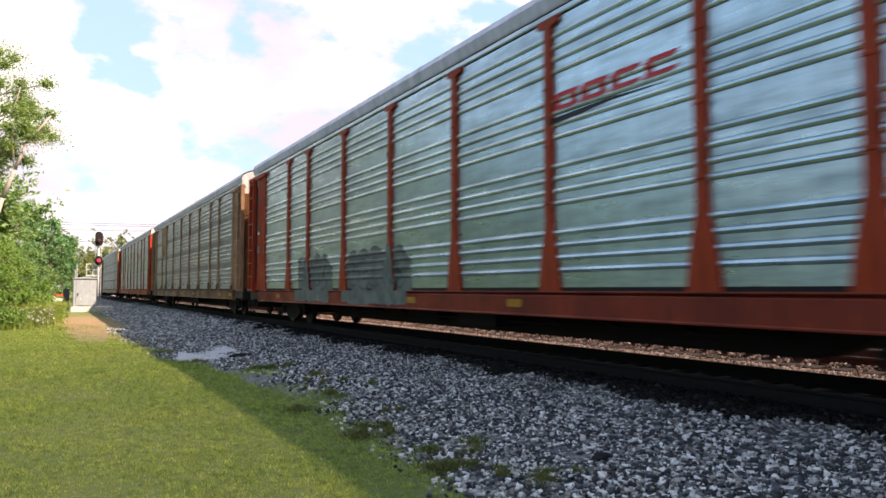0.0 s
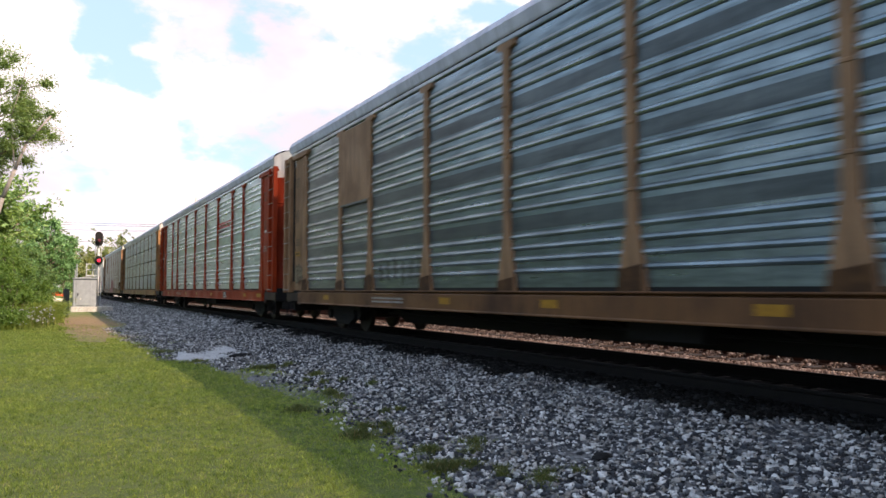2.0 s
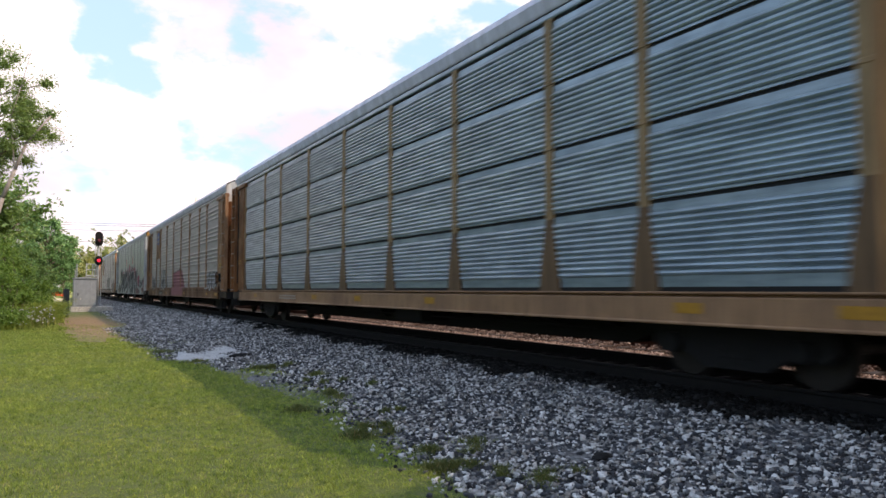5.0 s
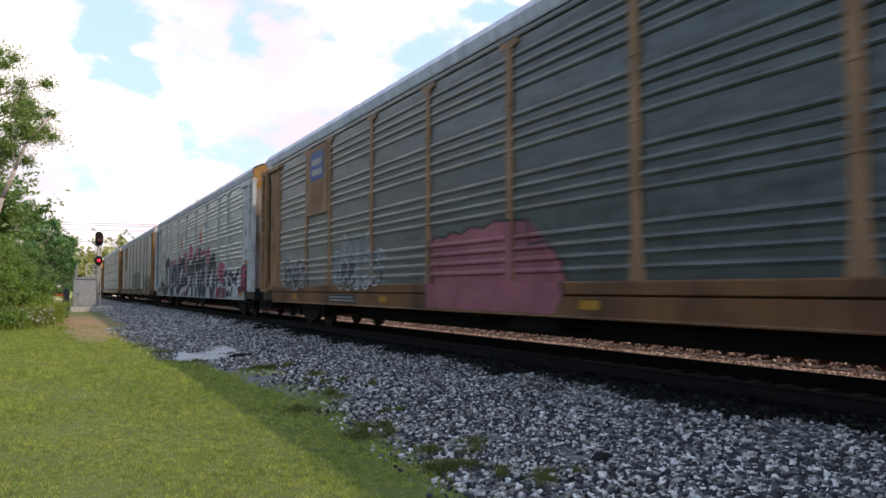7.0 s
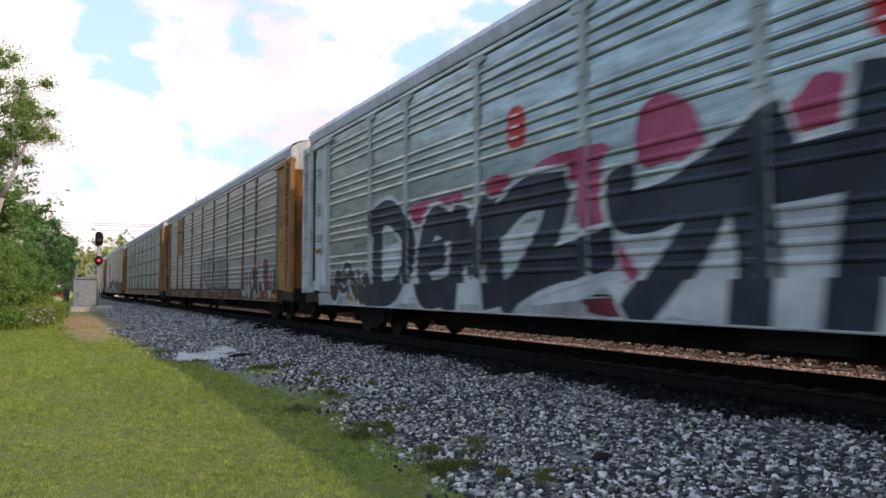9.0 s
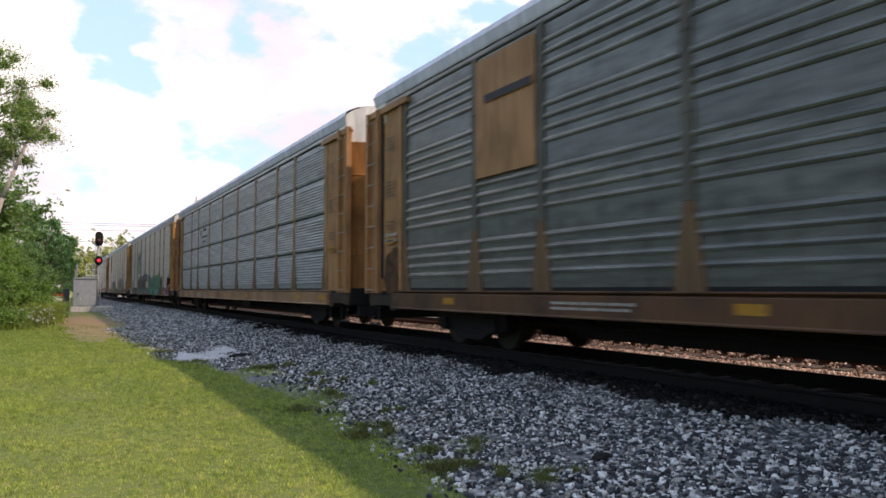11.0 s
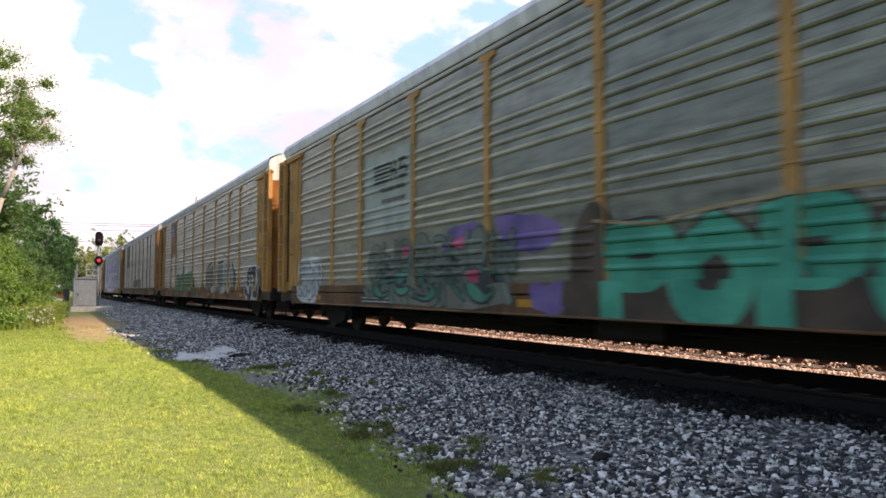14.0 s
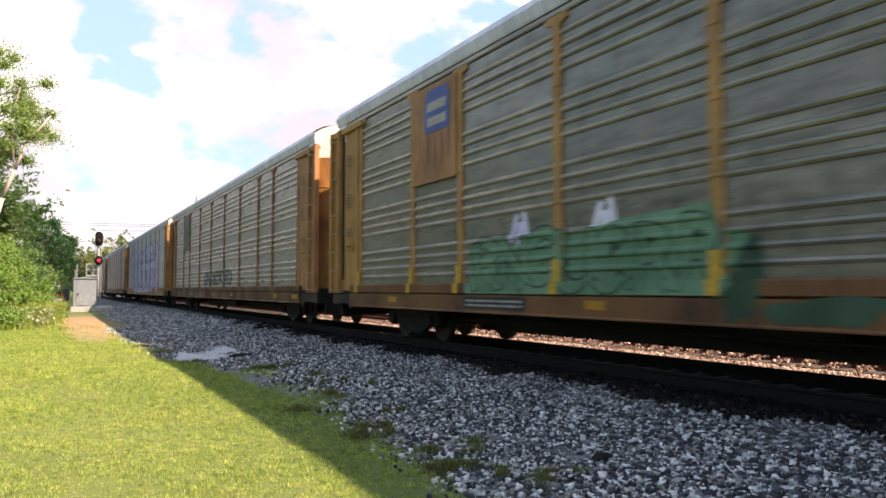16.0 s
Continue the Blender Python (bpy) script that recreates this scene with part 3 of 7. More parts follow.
def coupler_mesh():
    s = Solid().box(-0.09, 0.09, -0.55, 0.3, 0.74, 0.96)
    s.box(-0.17, 0.15, 0.25, 0.62, 0.68, 1.0)
    s.rod((0.3, -0.2, 0.75), (0.22, 0.6, 0.45), 0.03, 6)
    s.rod((-1.4, -0.02, 0.62), (-0.25, 0.05, 0.8), 0.02, 6)
    s.rod((-1.4, -0.02, 0.62), (-1.45, 0.1, 0.42), 0.02, 6)
    s.rod((0.22, 0.6, 0.45), (0.2, 0.75, 0.5), 0.035, 6)
    s.rod((-0.4, -0.1, 0.7), (-0.35, 0.3, 0.38), 0.025, 6)
    s.box(-1.3, 1.3, -0.12, 0.02, 0.42, 0.66)
    return s.mesh("coupler", bevel=0.02)


WHEELSETS = []
SLIM = set()
CARS = []
SPEED, PITCH = 16.8, 28.91


def car_centre(number, t):
    """The train gains a little speed on the way."""
    return 13.051 + PITCH * number - SPEED * t + 0.0497 * t - 0.00389 * t * t


def build_car(number, paint, sheet, label, kind="ribbed", post="flared", ends=None, cap=None, sill=None, door=None, slim=None, rear=None):
    car = thing("autorack_car", label, "rail car", group="autorack cars of the train")
    ends, cap, sill = ends or paint, cap or CAPWHITE, sill or paint
    flip = {-1: Matrix.Identity(4), 1: Matrix.Rotation(math.pi, 4, "Z")}
    for side in (-1, 1):
        turn = flip[side]
        base = Matrix.Translation((side * FACE, 0, 0))
        for k, w in enumerate(BAYS):
            y = (EDGES[k] + EDGES[k + 1]) / 2
            ob = place("side_panel", shared(("panel", kind, w, post), lambda: panel_mesh(kind, w, post)), sheet, car, Matrix.Translation((side * FACE, y, 0)) @ turn)
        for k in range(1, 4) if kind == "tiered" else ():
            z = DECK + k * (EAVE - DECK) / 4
            # black strip added in each slot stands in for its shade
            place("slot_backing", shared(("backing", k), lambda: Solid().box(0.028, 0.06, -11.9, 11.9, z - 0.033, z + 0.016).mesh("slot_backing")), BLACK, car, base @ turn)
        for y in EDGES if slim else ():
            p = place("post", shared("slim_post", slim_post_mesh), slim, car, Matrix.Translation((side * FACE, y, 0)) @ turn)
            place("post_foot", shared("post_foot", post_foot_mesh), FEET, p, label="dark rusty flared foot")
        for y in () if slim else EDGES:
            place("post", shared(("post", post), lambda: post_mesh(post)), paint, car, Matrix.Translation((side * FACE, y, 0)) @ turn)
        place("side_sill", shared(("sill", post), lambda: sill_mesh(post)), sill, car, Matrix.Translation((side * HALF, 0, 0)) @ turn)
        place("eave_rail", shared("eave_rail", eave_rail_mesh), sheet, car, Matrix.Translation((side * FACE, 0, 0)) @ turn)
        for e in (-1, 1):
            coat = (rear or ends) if e > 0 else ends
            m = Matrix.Translation((side * FACE, e * 12.58, 0)) @ turn
            place("end_plate", shared("plate", lambda: end_plate_mesh(1.06)), coat, car, m)
            place("end_stile", shared("stile", end_stile_mesh), coat, car, m)
            place("eave_bracket", shared(("bracket", side * e), lambda: eave_bracket_mesh() if side * e < 0 else flipped(eave_bracket_mesh())), coat, car, m)
            place("stirrup_step", shared("step", step_mesh), BLACK, car, Matrix.Translation((side * (HALF - 0.06), e * 13.5, 0)) @ turn)
            place("end_sill", shared(("end_sill", side * e), lambda: end_sill_mesh() if side * e < 0 else flipped(end_sill_mesh())), ENDSILL, car, Matrix.Translation((side * HALF, 0, 0)) @ turn)
            # raised black strip added to stand in for the gap's shade
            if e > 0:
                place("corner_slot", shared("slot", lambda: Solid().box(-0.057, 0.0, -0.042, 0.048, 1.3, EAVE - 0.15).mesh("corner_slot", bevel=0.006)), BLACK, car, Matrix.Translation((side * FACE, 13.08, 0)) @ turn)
            steps = place("ladder", shared("ladder", ladder_mesh), coat, car, Matrix.Translation((side * (HALF - 0.03), e * 13.5, 0)) @ turn)
            for k in range(9):
                place("rung", shared("rung", rung_mesh), RUNG, steps, Matrix.Translation((0, 0, 1.06 + k * 0.468)))
    place("roof", shared("roof", roof_mesh), ROOF, car)
    place("underframe", shared("deck", deck_mesh), BLACK, car)
    place("inner_rack", shared("rack", inner_wall_mesh), BLACK, car)
    for e in (-1, 1):
        turn = Matrix.Identity(4) if e > 0 else Matrix.Rotation(math.pi, 4, "Z")
        at = Matrix.Translation((0, e * 13.5, 0)) @ turn
        for sx in (-1, 1):
            place("end_door", shared(("door", sx), lambda: end_door_mesh(sx)), door or ends, car, at)
            place("door_rod", shared(("rod", sx), lambda: Solid().rod((sx * 0.12, 0.37, DECK), (sx * 0.12, 0.37, 4.7), 0.022, 6).mesh("door_rod")), door or ends, car, at)
        place("lock_bar", shared("lock", lambda: Solid().box(-0.35, 0.35, 0.385, 0.42, 2.35, 2.47).mesh("lock_bar", bevel=0.008)), BLACK, car, at)
        place("end_cap", shared("cap", end_cap_mesh), cap, car, at)
        place("coupler", shared("coupler", coupler_mesh), BLACK, car, Matrix.Translation((0, e * 13.85, 0)) @ turn)
        truck = place("truck", shared("bolster", lambda: Solid().box(-1.0, 1.0, -0.2, 0.2, 0.4, 0.66).mesh("truck", bevel=0.03)), BLACK, car, Matrix.Translation((0, e * 10.06, 0)))
        for side in (-1, 1):
            place("side_frame", shared("frame", sideframe_mesh), BLACK, truck, Matrix.Translation((side * 1.0, 0, 0)) @ flip[side])
        for y in (-0.89, 0.89):
            ws = place("wheelset", shared("wheels", wheelset_mesh), STEEL, truck, Matrix.Translation((0, y, 0.42)))
            WHEELSETS.append((number, ws, y))
    if slim:
        SLIM.add(car.name)
    CARS.append((number, car))
    return car


# ---- the ground ----
GRASS_Z = -0.53


def build_ground():
    m, n, l, b = material("lawn_soil", 0.9)
    big = noise_node(n, l, 0.35, 5)
    mid = noise_node(n, l, 4.0, 6)
    fine = noise_node(n, l, 60, 4)
    g = ramp(n, l, fine, (0.3, (0.04, 0.06, 0.01)), (0.5, (0.085, 0.115, 0.018)), (0.75, (0.145, 0.17, 0.035)))
    dry = ramp(n, l, fine, (0.3, (0.12, 0.1, 0.045)), (0.7, (0.24, 0.2, 0.09)))
    c = blend(n, l, ramp(n, l, mid, (0.55, (0, 0, 0)), (0.75, (0.6,) * 3)), g, dry)
    c = blend(n, l, 0.5, c, ramp(n, l, big, (0.3, (0.7,) * 3), (0.7, (1.15,) * 3)), "MULTIPLY")
    # bare brown path that comes out of the bushes by the cabinet
    tc, d = n("ShaderNodeTexCoord"), n("ShaderNodeVectorMath")
    mp = n("ShaderNodeMapping")
    mp.inputs["Location"].default_value = (-1.6 / 1.7, -37.0 / 13, 0)
    mp.inputs["Scale"].default_value = (1 / 1.7, 1 / 13, 0)
    l(tc.outputs["Object"], mp.inputs["Vector"])
    d.operation = "LENGTH"
    l(mp.outputs["Vector"], d.inputs[0])
    k = n("ShaderNodeMath")
    k.operation = "MULTIPLY_ADD"
    k.inputs[1].default_value = 1.6
    l(mid, k.inputs[0]), l(d.outputs["Value"], k.inputs[2])
    pr = n("ShaderNodeMapRange")
    pr.inputs["From Min"].default_value, pr.inputs["From Max"].default_value = 1.3, 1.9
    pr.inputs["To Min"].default_value, pr.inputs["To Max"].default_value = 0.75, 0
    l(k.outputs[0], pr.inputs["Value"])
    c = blend(n, l, pr.outputs["Result"], c, ramp(n, l, fine, (0.3, (0.22, 0.125, 0.07)), (0.7, (0.36, 0.22, 0.125))))
    l(c, b.inputs["Base Color"])
    bump(n, l, b, fine, 0.5, 0.03)
    xs = [-3000, -800, -200, -60, -30] + [-20 + i * 1.0 for i in range(60)] + [45, 60, 120, 300, 800, 3000]
    ys = [-3000, -600, -150, -60, -30, -15] + [-8 + i * 1.0 for i in range(80)] + [80, 100, 150, 250, 500, 1200, 3000]
    v = []
    for y in ys:
        for x in xs:
            z = GRASS_Z - 0.02
            if -20 < x < 3.6 and -8 < y < 70:
                z += 0.05 * noise.noise((x * 0.35, y * 0.35, 0))
            if y > 30 and x < 40:
                z += min(0.07, (y - 30) * 0.0035)
            if x > 4:
                z -= 0.1
            v.append((x, y, z))
    w = len(xs)
    f = [(j * w + i, j * w + i + 1, (j + 1) * w + i + 1, (j + 1) * w + i) for j in range(len(ys) - 1) for i in range(w - 1)]
    place("ground", mesh_of("ground", v, f, True), m)
    tagged(bpy.data.objects["ground"], "mown green lawn with dry patches beside the tracks", "ground", kind="structure")


def bed_height(x):
    """Height of the ballast across the line."""
    pts = [(2.6, -0.62), (3.5, -0.52), (5.2, -0.36), (6.55, -0.215), (7.05, -0.20), (9.5, -0.20), (10.55, -0.20), (10.9, -0.275), (13.4, -0.275), (13.8, -0.2), (15.6, -0.2), (18.0, -0.6)]
    if x <= pts[0][0]:
        return pts[0][1]
    for (x0, z0), (x1, z1) in zip(pts, pts[1:]):
        if x <= x1:
            return z0 + (z1 - z0) * (x - x0) / (x1 - x0)
    return pts[-1][1]


def build_ballast():
    m, n, l, b = material("crushed_stone_bed", 0.9)
    tc, vo = n("ShaderNodeTexCoord"), n("ShaderNodeTexVoronoi")
    vo.inputs["Scale"].default_value = 17
    l(tc.outputs["Object"], vo.inputs["Vector"])
    bw = n("ShaderNodeSeparateColor")
    l(vo.outputs["Color"], bw.inputs["Color"])
    c = ramp(n, l, bw.outputs[0], (0.0, (0.05, 0.05, 0.054)), (0.6, (0.15, 0.15, 0.155)), (1.0, (0.36, 0.36, 0.36)))
    # shade in the gaps between stones, painted into the colour
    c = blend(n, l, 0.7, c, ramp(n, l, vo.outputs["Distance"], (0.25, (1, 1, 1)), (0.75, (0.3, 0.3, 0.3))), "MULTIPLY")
    c = blend(n, l, 0.4, c, ramp(n, l, noise_node(n, l, 0.6, 5), (0.35, (0.75, 0.73, 0.7)), (0.65, (1.1, 1.1, 1.12))), "MULTIPLY")
    # grease, brake dust and the train's shade, painted between the busy track's rails
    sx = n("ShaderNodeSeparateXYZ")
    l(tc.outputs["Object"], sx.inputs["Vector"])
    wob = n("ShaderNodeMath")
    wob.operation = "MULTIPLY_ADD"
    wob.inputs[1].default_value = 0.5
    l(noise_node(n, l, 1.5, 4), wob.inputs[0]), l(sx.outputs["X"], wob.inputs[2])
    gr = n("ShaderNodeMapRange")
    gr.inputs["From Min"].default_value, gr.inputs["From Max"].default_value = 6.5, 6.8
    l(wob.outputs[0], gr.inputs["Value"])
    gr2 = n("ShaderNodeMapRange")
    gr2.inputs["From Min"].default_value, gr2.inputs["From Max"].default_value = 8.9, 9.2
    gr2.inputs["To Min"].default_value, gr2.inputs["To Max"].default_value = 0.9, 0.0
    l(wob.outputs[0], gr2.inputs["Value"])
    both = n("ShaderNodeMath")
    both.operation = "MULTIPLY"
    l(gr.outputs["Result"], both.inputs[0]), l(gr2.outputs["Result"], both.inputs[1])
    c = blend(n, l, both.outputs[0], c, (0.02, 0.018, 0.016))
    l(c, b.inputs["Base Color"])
    bump(n, l, b, vo.outputs["Distance"], -1.0, 0.05)
    xs = [2.6 + 0.35 * i for i in range(45)]
    ss = [-60 + 1.0 * i for i in range(160)] + [100 + 6 * i for i in range(63)]
    v = []
    for s in ss:
        for x in xs:
            p = along(s, x - TRACK_X)[0]
            wob = 0.03 * noise.noise((x * 1.2, s * 1.2, 3)) if x < 6.4 or x > 16 else 0.0
            edge = 0.07 * noise.noise((x * 0.8, s * 0.45, 9)) if x < 4.2 else 0.0
            lift = min(0.05, max(0, (s - 30) * 0.0025)) if x < 5.5 else 0
            v.append((p.x, p.y, bed_height(x) + wob + edge + lift))
    w = len(xs)
    f = [(j * w + i, j * w + i + 1, (j + 1) * w + i + 1, (j + 1) * w + i) for j in range(len(ss) - 1) for i in range(w - 1)]
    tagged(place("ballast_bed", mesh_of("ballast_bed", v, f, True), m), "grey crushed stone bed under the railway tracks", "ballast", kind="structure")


def scatter_stones(name, count, seed, region, size, mat, label):
    """Loose broken stones that lie in the bed."""
    rs = np.random.RandomState(seed)
    cube = np.array([(-1, -1, -1), (1, -1, -1), (1, 1, -1), (-1, 1, -1), (-1, -1, 1), (1, -1, 1), (1, 1, 1), (-1, 1, 1)]) * 0.72
    tri = np.array([(0, 2, 1), (0, 3, 2), (4, 5, 6), (4, 6, 7), (0, 1, 5), (0, 5, 4), (1, 2, 6), (1, 6, 5), (2, 3, 7), (2, 7, 6), (3, 0, 4), (3, 4, 7)])
    pts = region(rs, count)
    k = len(pts)
    v = cube[None] + rs.uniform(-0.42, 0.42, (k, 8, 3))
    s = np.clip(rs.lognormal(math.log(size), 0.32, (k, 1, 1)), size * 0.45, size * 1.6)
    v = v * s * np.stack([rs.uniform(0.7, 1.35, k), rs.uniform(0.7, 1.35, k), rs.uniform(0.5, 0.95, k)], 1)[:, None, :]
    a = rs.uniform(0, 6.28, k)
    b = rs.normal(0, 0.6, k)
    ca, sa, cb, sb = np.cos(a), np.sin(a), np.cos(b), np.sin(b)
    x, y, z = v[..., 0], v[..., 1], v[..., 2]
    y, z = y * cb[:, None] - z * sb[:, None], y * sb[:, None] + z * cb[:, None]
    x, y = x * ca[:, None] - y * sa[:, None], x * sa[:, None] + y * ca[:, None]
    v = np.stack([x, y, z], 2) + pts[:, None, :]
    me = bpy.data.meshes.new(name)
    me.vertices.add(k * 8)
    me.vertices.foreach_set("co", v.reshape(-1))
    f = (tri[None] + (np.arange(k) * 8)[:, None, None]).reshape(-1)
    me.loops.add(len(f))
    me.loops.foreach_set("vertex_index", f)
    me.polygons.add(len(f) // 3)
    me.polygons.foreach_set("loop_start", np.arange(0, len(f), 3))
    me.polygons.foreach_set("loop_total", np.full(len(f) // 3, 3))
    me.update(calc_edges=True)
    return tagged(place(name, me, mat), label, "gravel", kind="stuff")


def grease_shade_edge(y):
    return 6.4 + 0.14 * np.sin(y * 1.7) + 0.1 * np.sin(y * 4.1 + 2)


def grease_shade_bed(rs, count):
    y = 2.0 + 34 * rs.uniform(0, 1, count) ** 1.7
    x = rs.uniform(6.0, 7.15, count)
    keep = x > grease_shade_edge(y) + rs.normal(0, 0.08, count)
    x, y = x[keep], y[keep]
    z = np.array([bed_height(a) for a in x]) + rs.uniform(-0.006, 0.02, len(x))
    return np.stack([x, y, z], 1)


def tie_cribs(rs, count):
    """Stones heaped against the second track's rail in the gaps between its ties."""
    k = rs.randint(6, 66, count)
    y = 0.3 + 0.5 * k + 0.25 + rs.uniform(-0.15, 0.15, count)
    x = 11.31 - np.abs(rs.normal(0, 0.14, count))
    z = -0.24 + rs.uniform(0.0, 0.13, count) * np.clip((x - 10.8) / 0.4, 0, 1)
    return np.stack([x, y, z], 1)


EDGE_Y = (-10, 4, 6, 8, 11, 14, 16, 18, 22, 30, 45)
EDGE_X = (3.3, 3.25, 3.15, 3.3, 3.7, 3.72, 3.2, 2.6, 2.35, 2.2, 2.0)


def lawn_line(y):
    """Where the mown grass gives way to the stones."""
    return np.interp(y, EDGE_Y, EDGE_X) + 0.12 * np.sin(y * 1.9) + 0.08 * np.sin(y * 4.3 + 1)


def near_bed(rs, count):
    y = np.where(rs.uniform(0, 1, count) < 0.04, rs.uniform(-6, 2, count), 1.8 + 32 * rs.uniform(0, 1, count) ** 1.7)
    x = rs.uniform(1.9, 7.0, count)
    edge = lawn_line(y) + 0.05 + rs.normal(0, 0.22, count)
    keep = (x > edge) & (x < grease_shade_edge(y) + rs.normal(0, 0.08, count))
    x, y = x[keep], y[keep]
    z = np.array([max(bed_height(a) + 0.03 * noise.noise((a * 1.2, c * 1.2, 3)) + (0.07 * noise.noise((a * 0.8, c * 0.45, 9)) if a < 4.2 else 0), GRASS_Z - 0.02 + 0.05 * noise.noise((a * 0.35, c * 0.35, 0)) if a < 3.6 else -9) for a, c in zip(x, y)]) + rs.uniform(-0.008, 0.018, len(x))
    return np.stack([x, y, z], 1)


def distant_bed(rs, count):
    y = rs.uniform(21, 75, count)
    y = np.where(y < 27 + rs.normal(0, 2.5, count), y + 22, y)
    x = rs.uniform(2.4, 7.0, count)
    keep = x > 2.75 - 0.01 * (y - 30) + rs.normal(0, 0.25, count)
    x, y = x[keep], y[keep]
    z = np.array([bed_height(a) + 0.03 * noise.noise((a * 1.2, c * 1.2, 3)) + min(0.05, (c - 30) * 0.0025) * (a < 5.5) for a, c in zip(x, y)])
    return np.stack([x, y, z], 1)


def far_bed(rs, count):
    y = 3 + 30 * rs.uniform(0, 1, count) ** 1.4
    x = rs.uniform(8.8, 11.4, count)
    z = np.array([bed_height(a) for a in x]) + 0.008
    return np.stack([x, y, z + rs.uniform(-0.01, 0.02, count)], 1)


build_ground()
build_ballast()
STONE, _n, _l, _b = islands("grey_crushed_stone", 0.85, (0.0, (0.02, 0.02, 0.022)), (0.4, (0.052, 0.056, 0.066)), (0.56, (0.18, 0.182, 0.186)), (0.68, (0.25, 0.228, 0.2)), (0.8, (0.45, 0.445, 0.435)), (1.0, (0.76, 0.75, 0.73)), fine=70)
dusty_dark(STONE, _n, _l, _b)
STONE_FAR, _n, _l, _b = islands("rust_stained_stone", 0.85, (0.0, (0.07, 0.04, 0.03)), (0.5, (0.27, 0.175, 0.135)), (1.0, (0.58, 0.45, 0.38)), fine=70)
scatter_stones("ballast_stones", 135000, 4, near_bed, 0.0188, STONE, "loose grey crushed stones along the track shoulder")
STONE_DUSTY, _n, _l, _b = islands("dusty_pale_stone", 0.9, (0.0, (0.07, 0.07, 0.072)), (0.45, (0.2, 0.2, 0.2)), (0.8, (0.4, 0.395, 0.385)), (1.0, (0.62, 0.61, 0.6)), fine=70)
scatter_stones("ballast_stones", 20000, 6, distant_bed, 0.045, STONE_DUSTY, "coarse grey crushed stones farther along the shoulder")
scatter_stones("ballast_stones", 40000, 5, far_bed, 0.017, STONE_FAR, "loose rust-tinted crushed stones between the two tracks")
# grease and the shade under the train, both put into the stone colour
GREASESHADE, _n, _l, _b = islands("greasy_black_stone", 0.8, (0.0, (0.006, 0.0055, 0.005)), (0.9, (0.016, 0.015, 0.014)), (1.0, (0.05, 0.05, 0.05)), fine=70)
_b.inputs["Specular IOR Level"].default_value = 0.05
scatter_stones("greasy_stones", 26000, 8, grease_shade_bed, 0.026, GREASESHADE, "crushed stones beside the near rail, blackened by grease and painted shade")
scatter_stones("ballast_stones", 10000, 9, tie_cribs, 0.017, STONE_FAR, "rust-tinted stones heaped between the ties of the second track")
build_track(0.0, "near railway track with rusty rails on timber ties", "track_near")
build_track(4.15, "second railway track with rusty rails on timber ties", "track_far")

# ---- the train ----
LIST = [
    (-1, YELLOW, ZINC_C, "weathered yellow autorack rail car with grey ribbed sides", {"door": ORANGE}),
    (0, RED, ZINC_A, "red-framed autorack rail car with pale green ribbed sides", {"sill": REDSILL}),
    (1, TAN, ZINC_B, "tan-framed autorack rail car with blue-grey ribbed sides", {"post": "flared", "door": RUSTY, "sill": SILLRUST}),
    (2, RED, ZINC_A, "red-framed autorack rail car with clean pale ribbed sides", {"sill": RED}),
    (3, YELLOW, ZINC_D, "yellow-framed autorack rail car with finely ribbed four-tier sides", {"kind": "tiered", "slim": DULLPOST, "rear": ENDRUST, "door": DOORRUST, "sill": TAN}),
    (4, TAN, ZINC_H, "tan autorack rail car with dark ribbed sides and pink graffiti", {"post": "straight", "door": DOORRUST, "sill": SILLRUST}),
    (5, FRAMEGREY, ZINC_F, "pale grey autorack rail car covered with black and white graffiti", {"post": "straight", "ends": PALE, "cap": GOLD, "door": STAINWHITE, "sill": SILLWHITE}),
    (6, YELLOW, ZINC_C, "rusty yellow autorack rail car with grey ribbed sides", {"slim": GREYPOST, "door": ORANGE, "sill": GRIMY}),
    (7, YELLOW, ZINC_K, "yellow-framed autorack rail car with light blue four-tier sides", {"kind": "tiered", "slim": DULLPOST, "door": ORANGE, "sill": TAN}),
    (8, GOLD, ZINC_G, "yellow autorack rail car with teal and red graffiti", {"post": "straight", "door": ORANGE, "sill": GRIMY}),
    (9, GOLD, ZINC_E, "yellow autorack rail car with olive-grey sides and green graffiti", {"post": "straight", "door": ORANGE, "sill": SILLRUST}),
    (10, RUSTY, ZINC_E, "dusty yellow autorack rail car with olive-grey sides", {"post": "straight", "ends": YELLOW, "door": ORANGE, "sill": GRIMY}),
    (11, GOLD, PALE, "yellow-ended autorack rail car with white and violet graffiti", {"post": "straight", "door": ORANGE}),
    (12, YELLOW, ZINC_C, "dusty yellow autorack rail car with dark ribbed sides", {"door": ORANGE, "sill": GRIMY}),
    (13, TAN, ZINC_E, "tan autorack rail car with grey ribbed sides", {}),
    (14, YELLOW, ZINC_C, "weathered yellow autorack rail car at the tail", {"door": ORANGE, "sill": GRIMY}),
]
BY_NUMBER = {}
for number, paint, sheet, label, more in LIST:
    BY_NUMBER[number] = build_car(number, paint, sheet, label, **more)


# ---- paint on the cars ----
POST_HALF = {"flared": (0.09, 0.25, 1.95), "straight": (0.09, 0.14, 1.75)}


def post_width(style, z):
    w, foot, top = POST_HALF[style]
    if z >= top:
        return w
    return w + (foot - w) * (top - z) / (top - DECK)


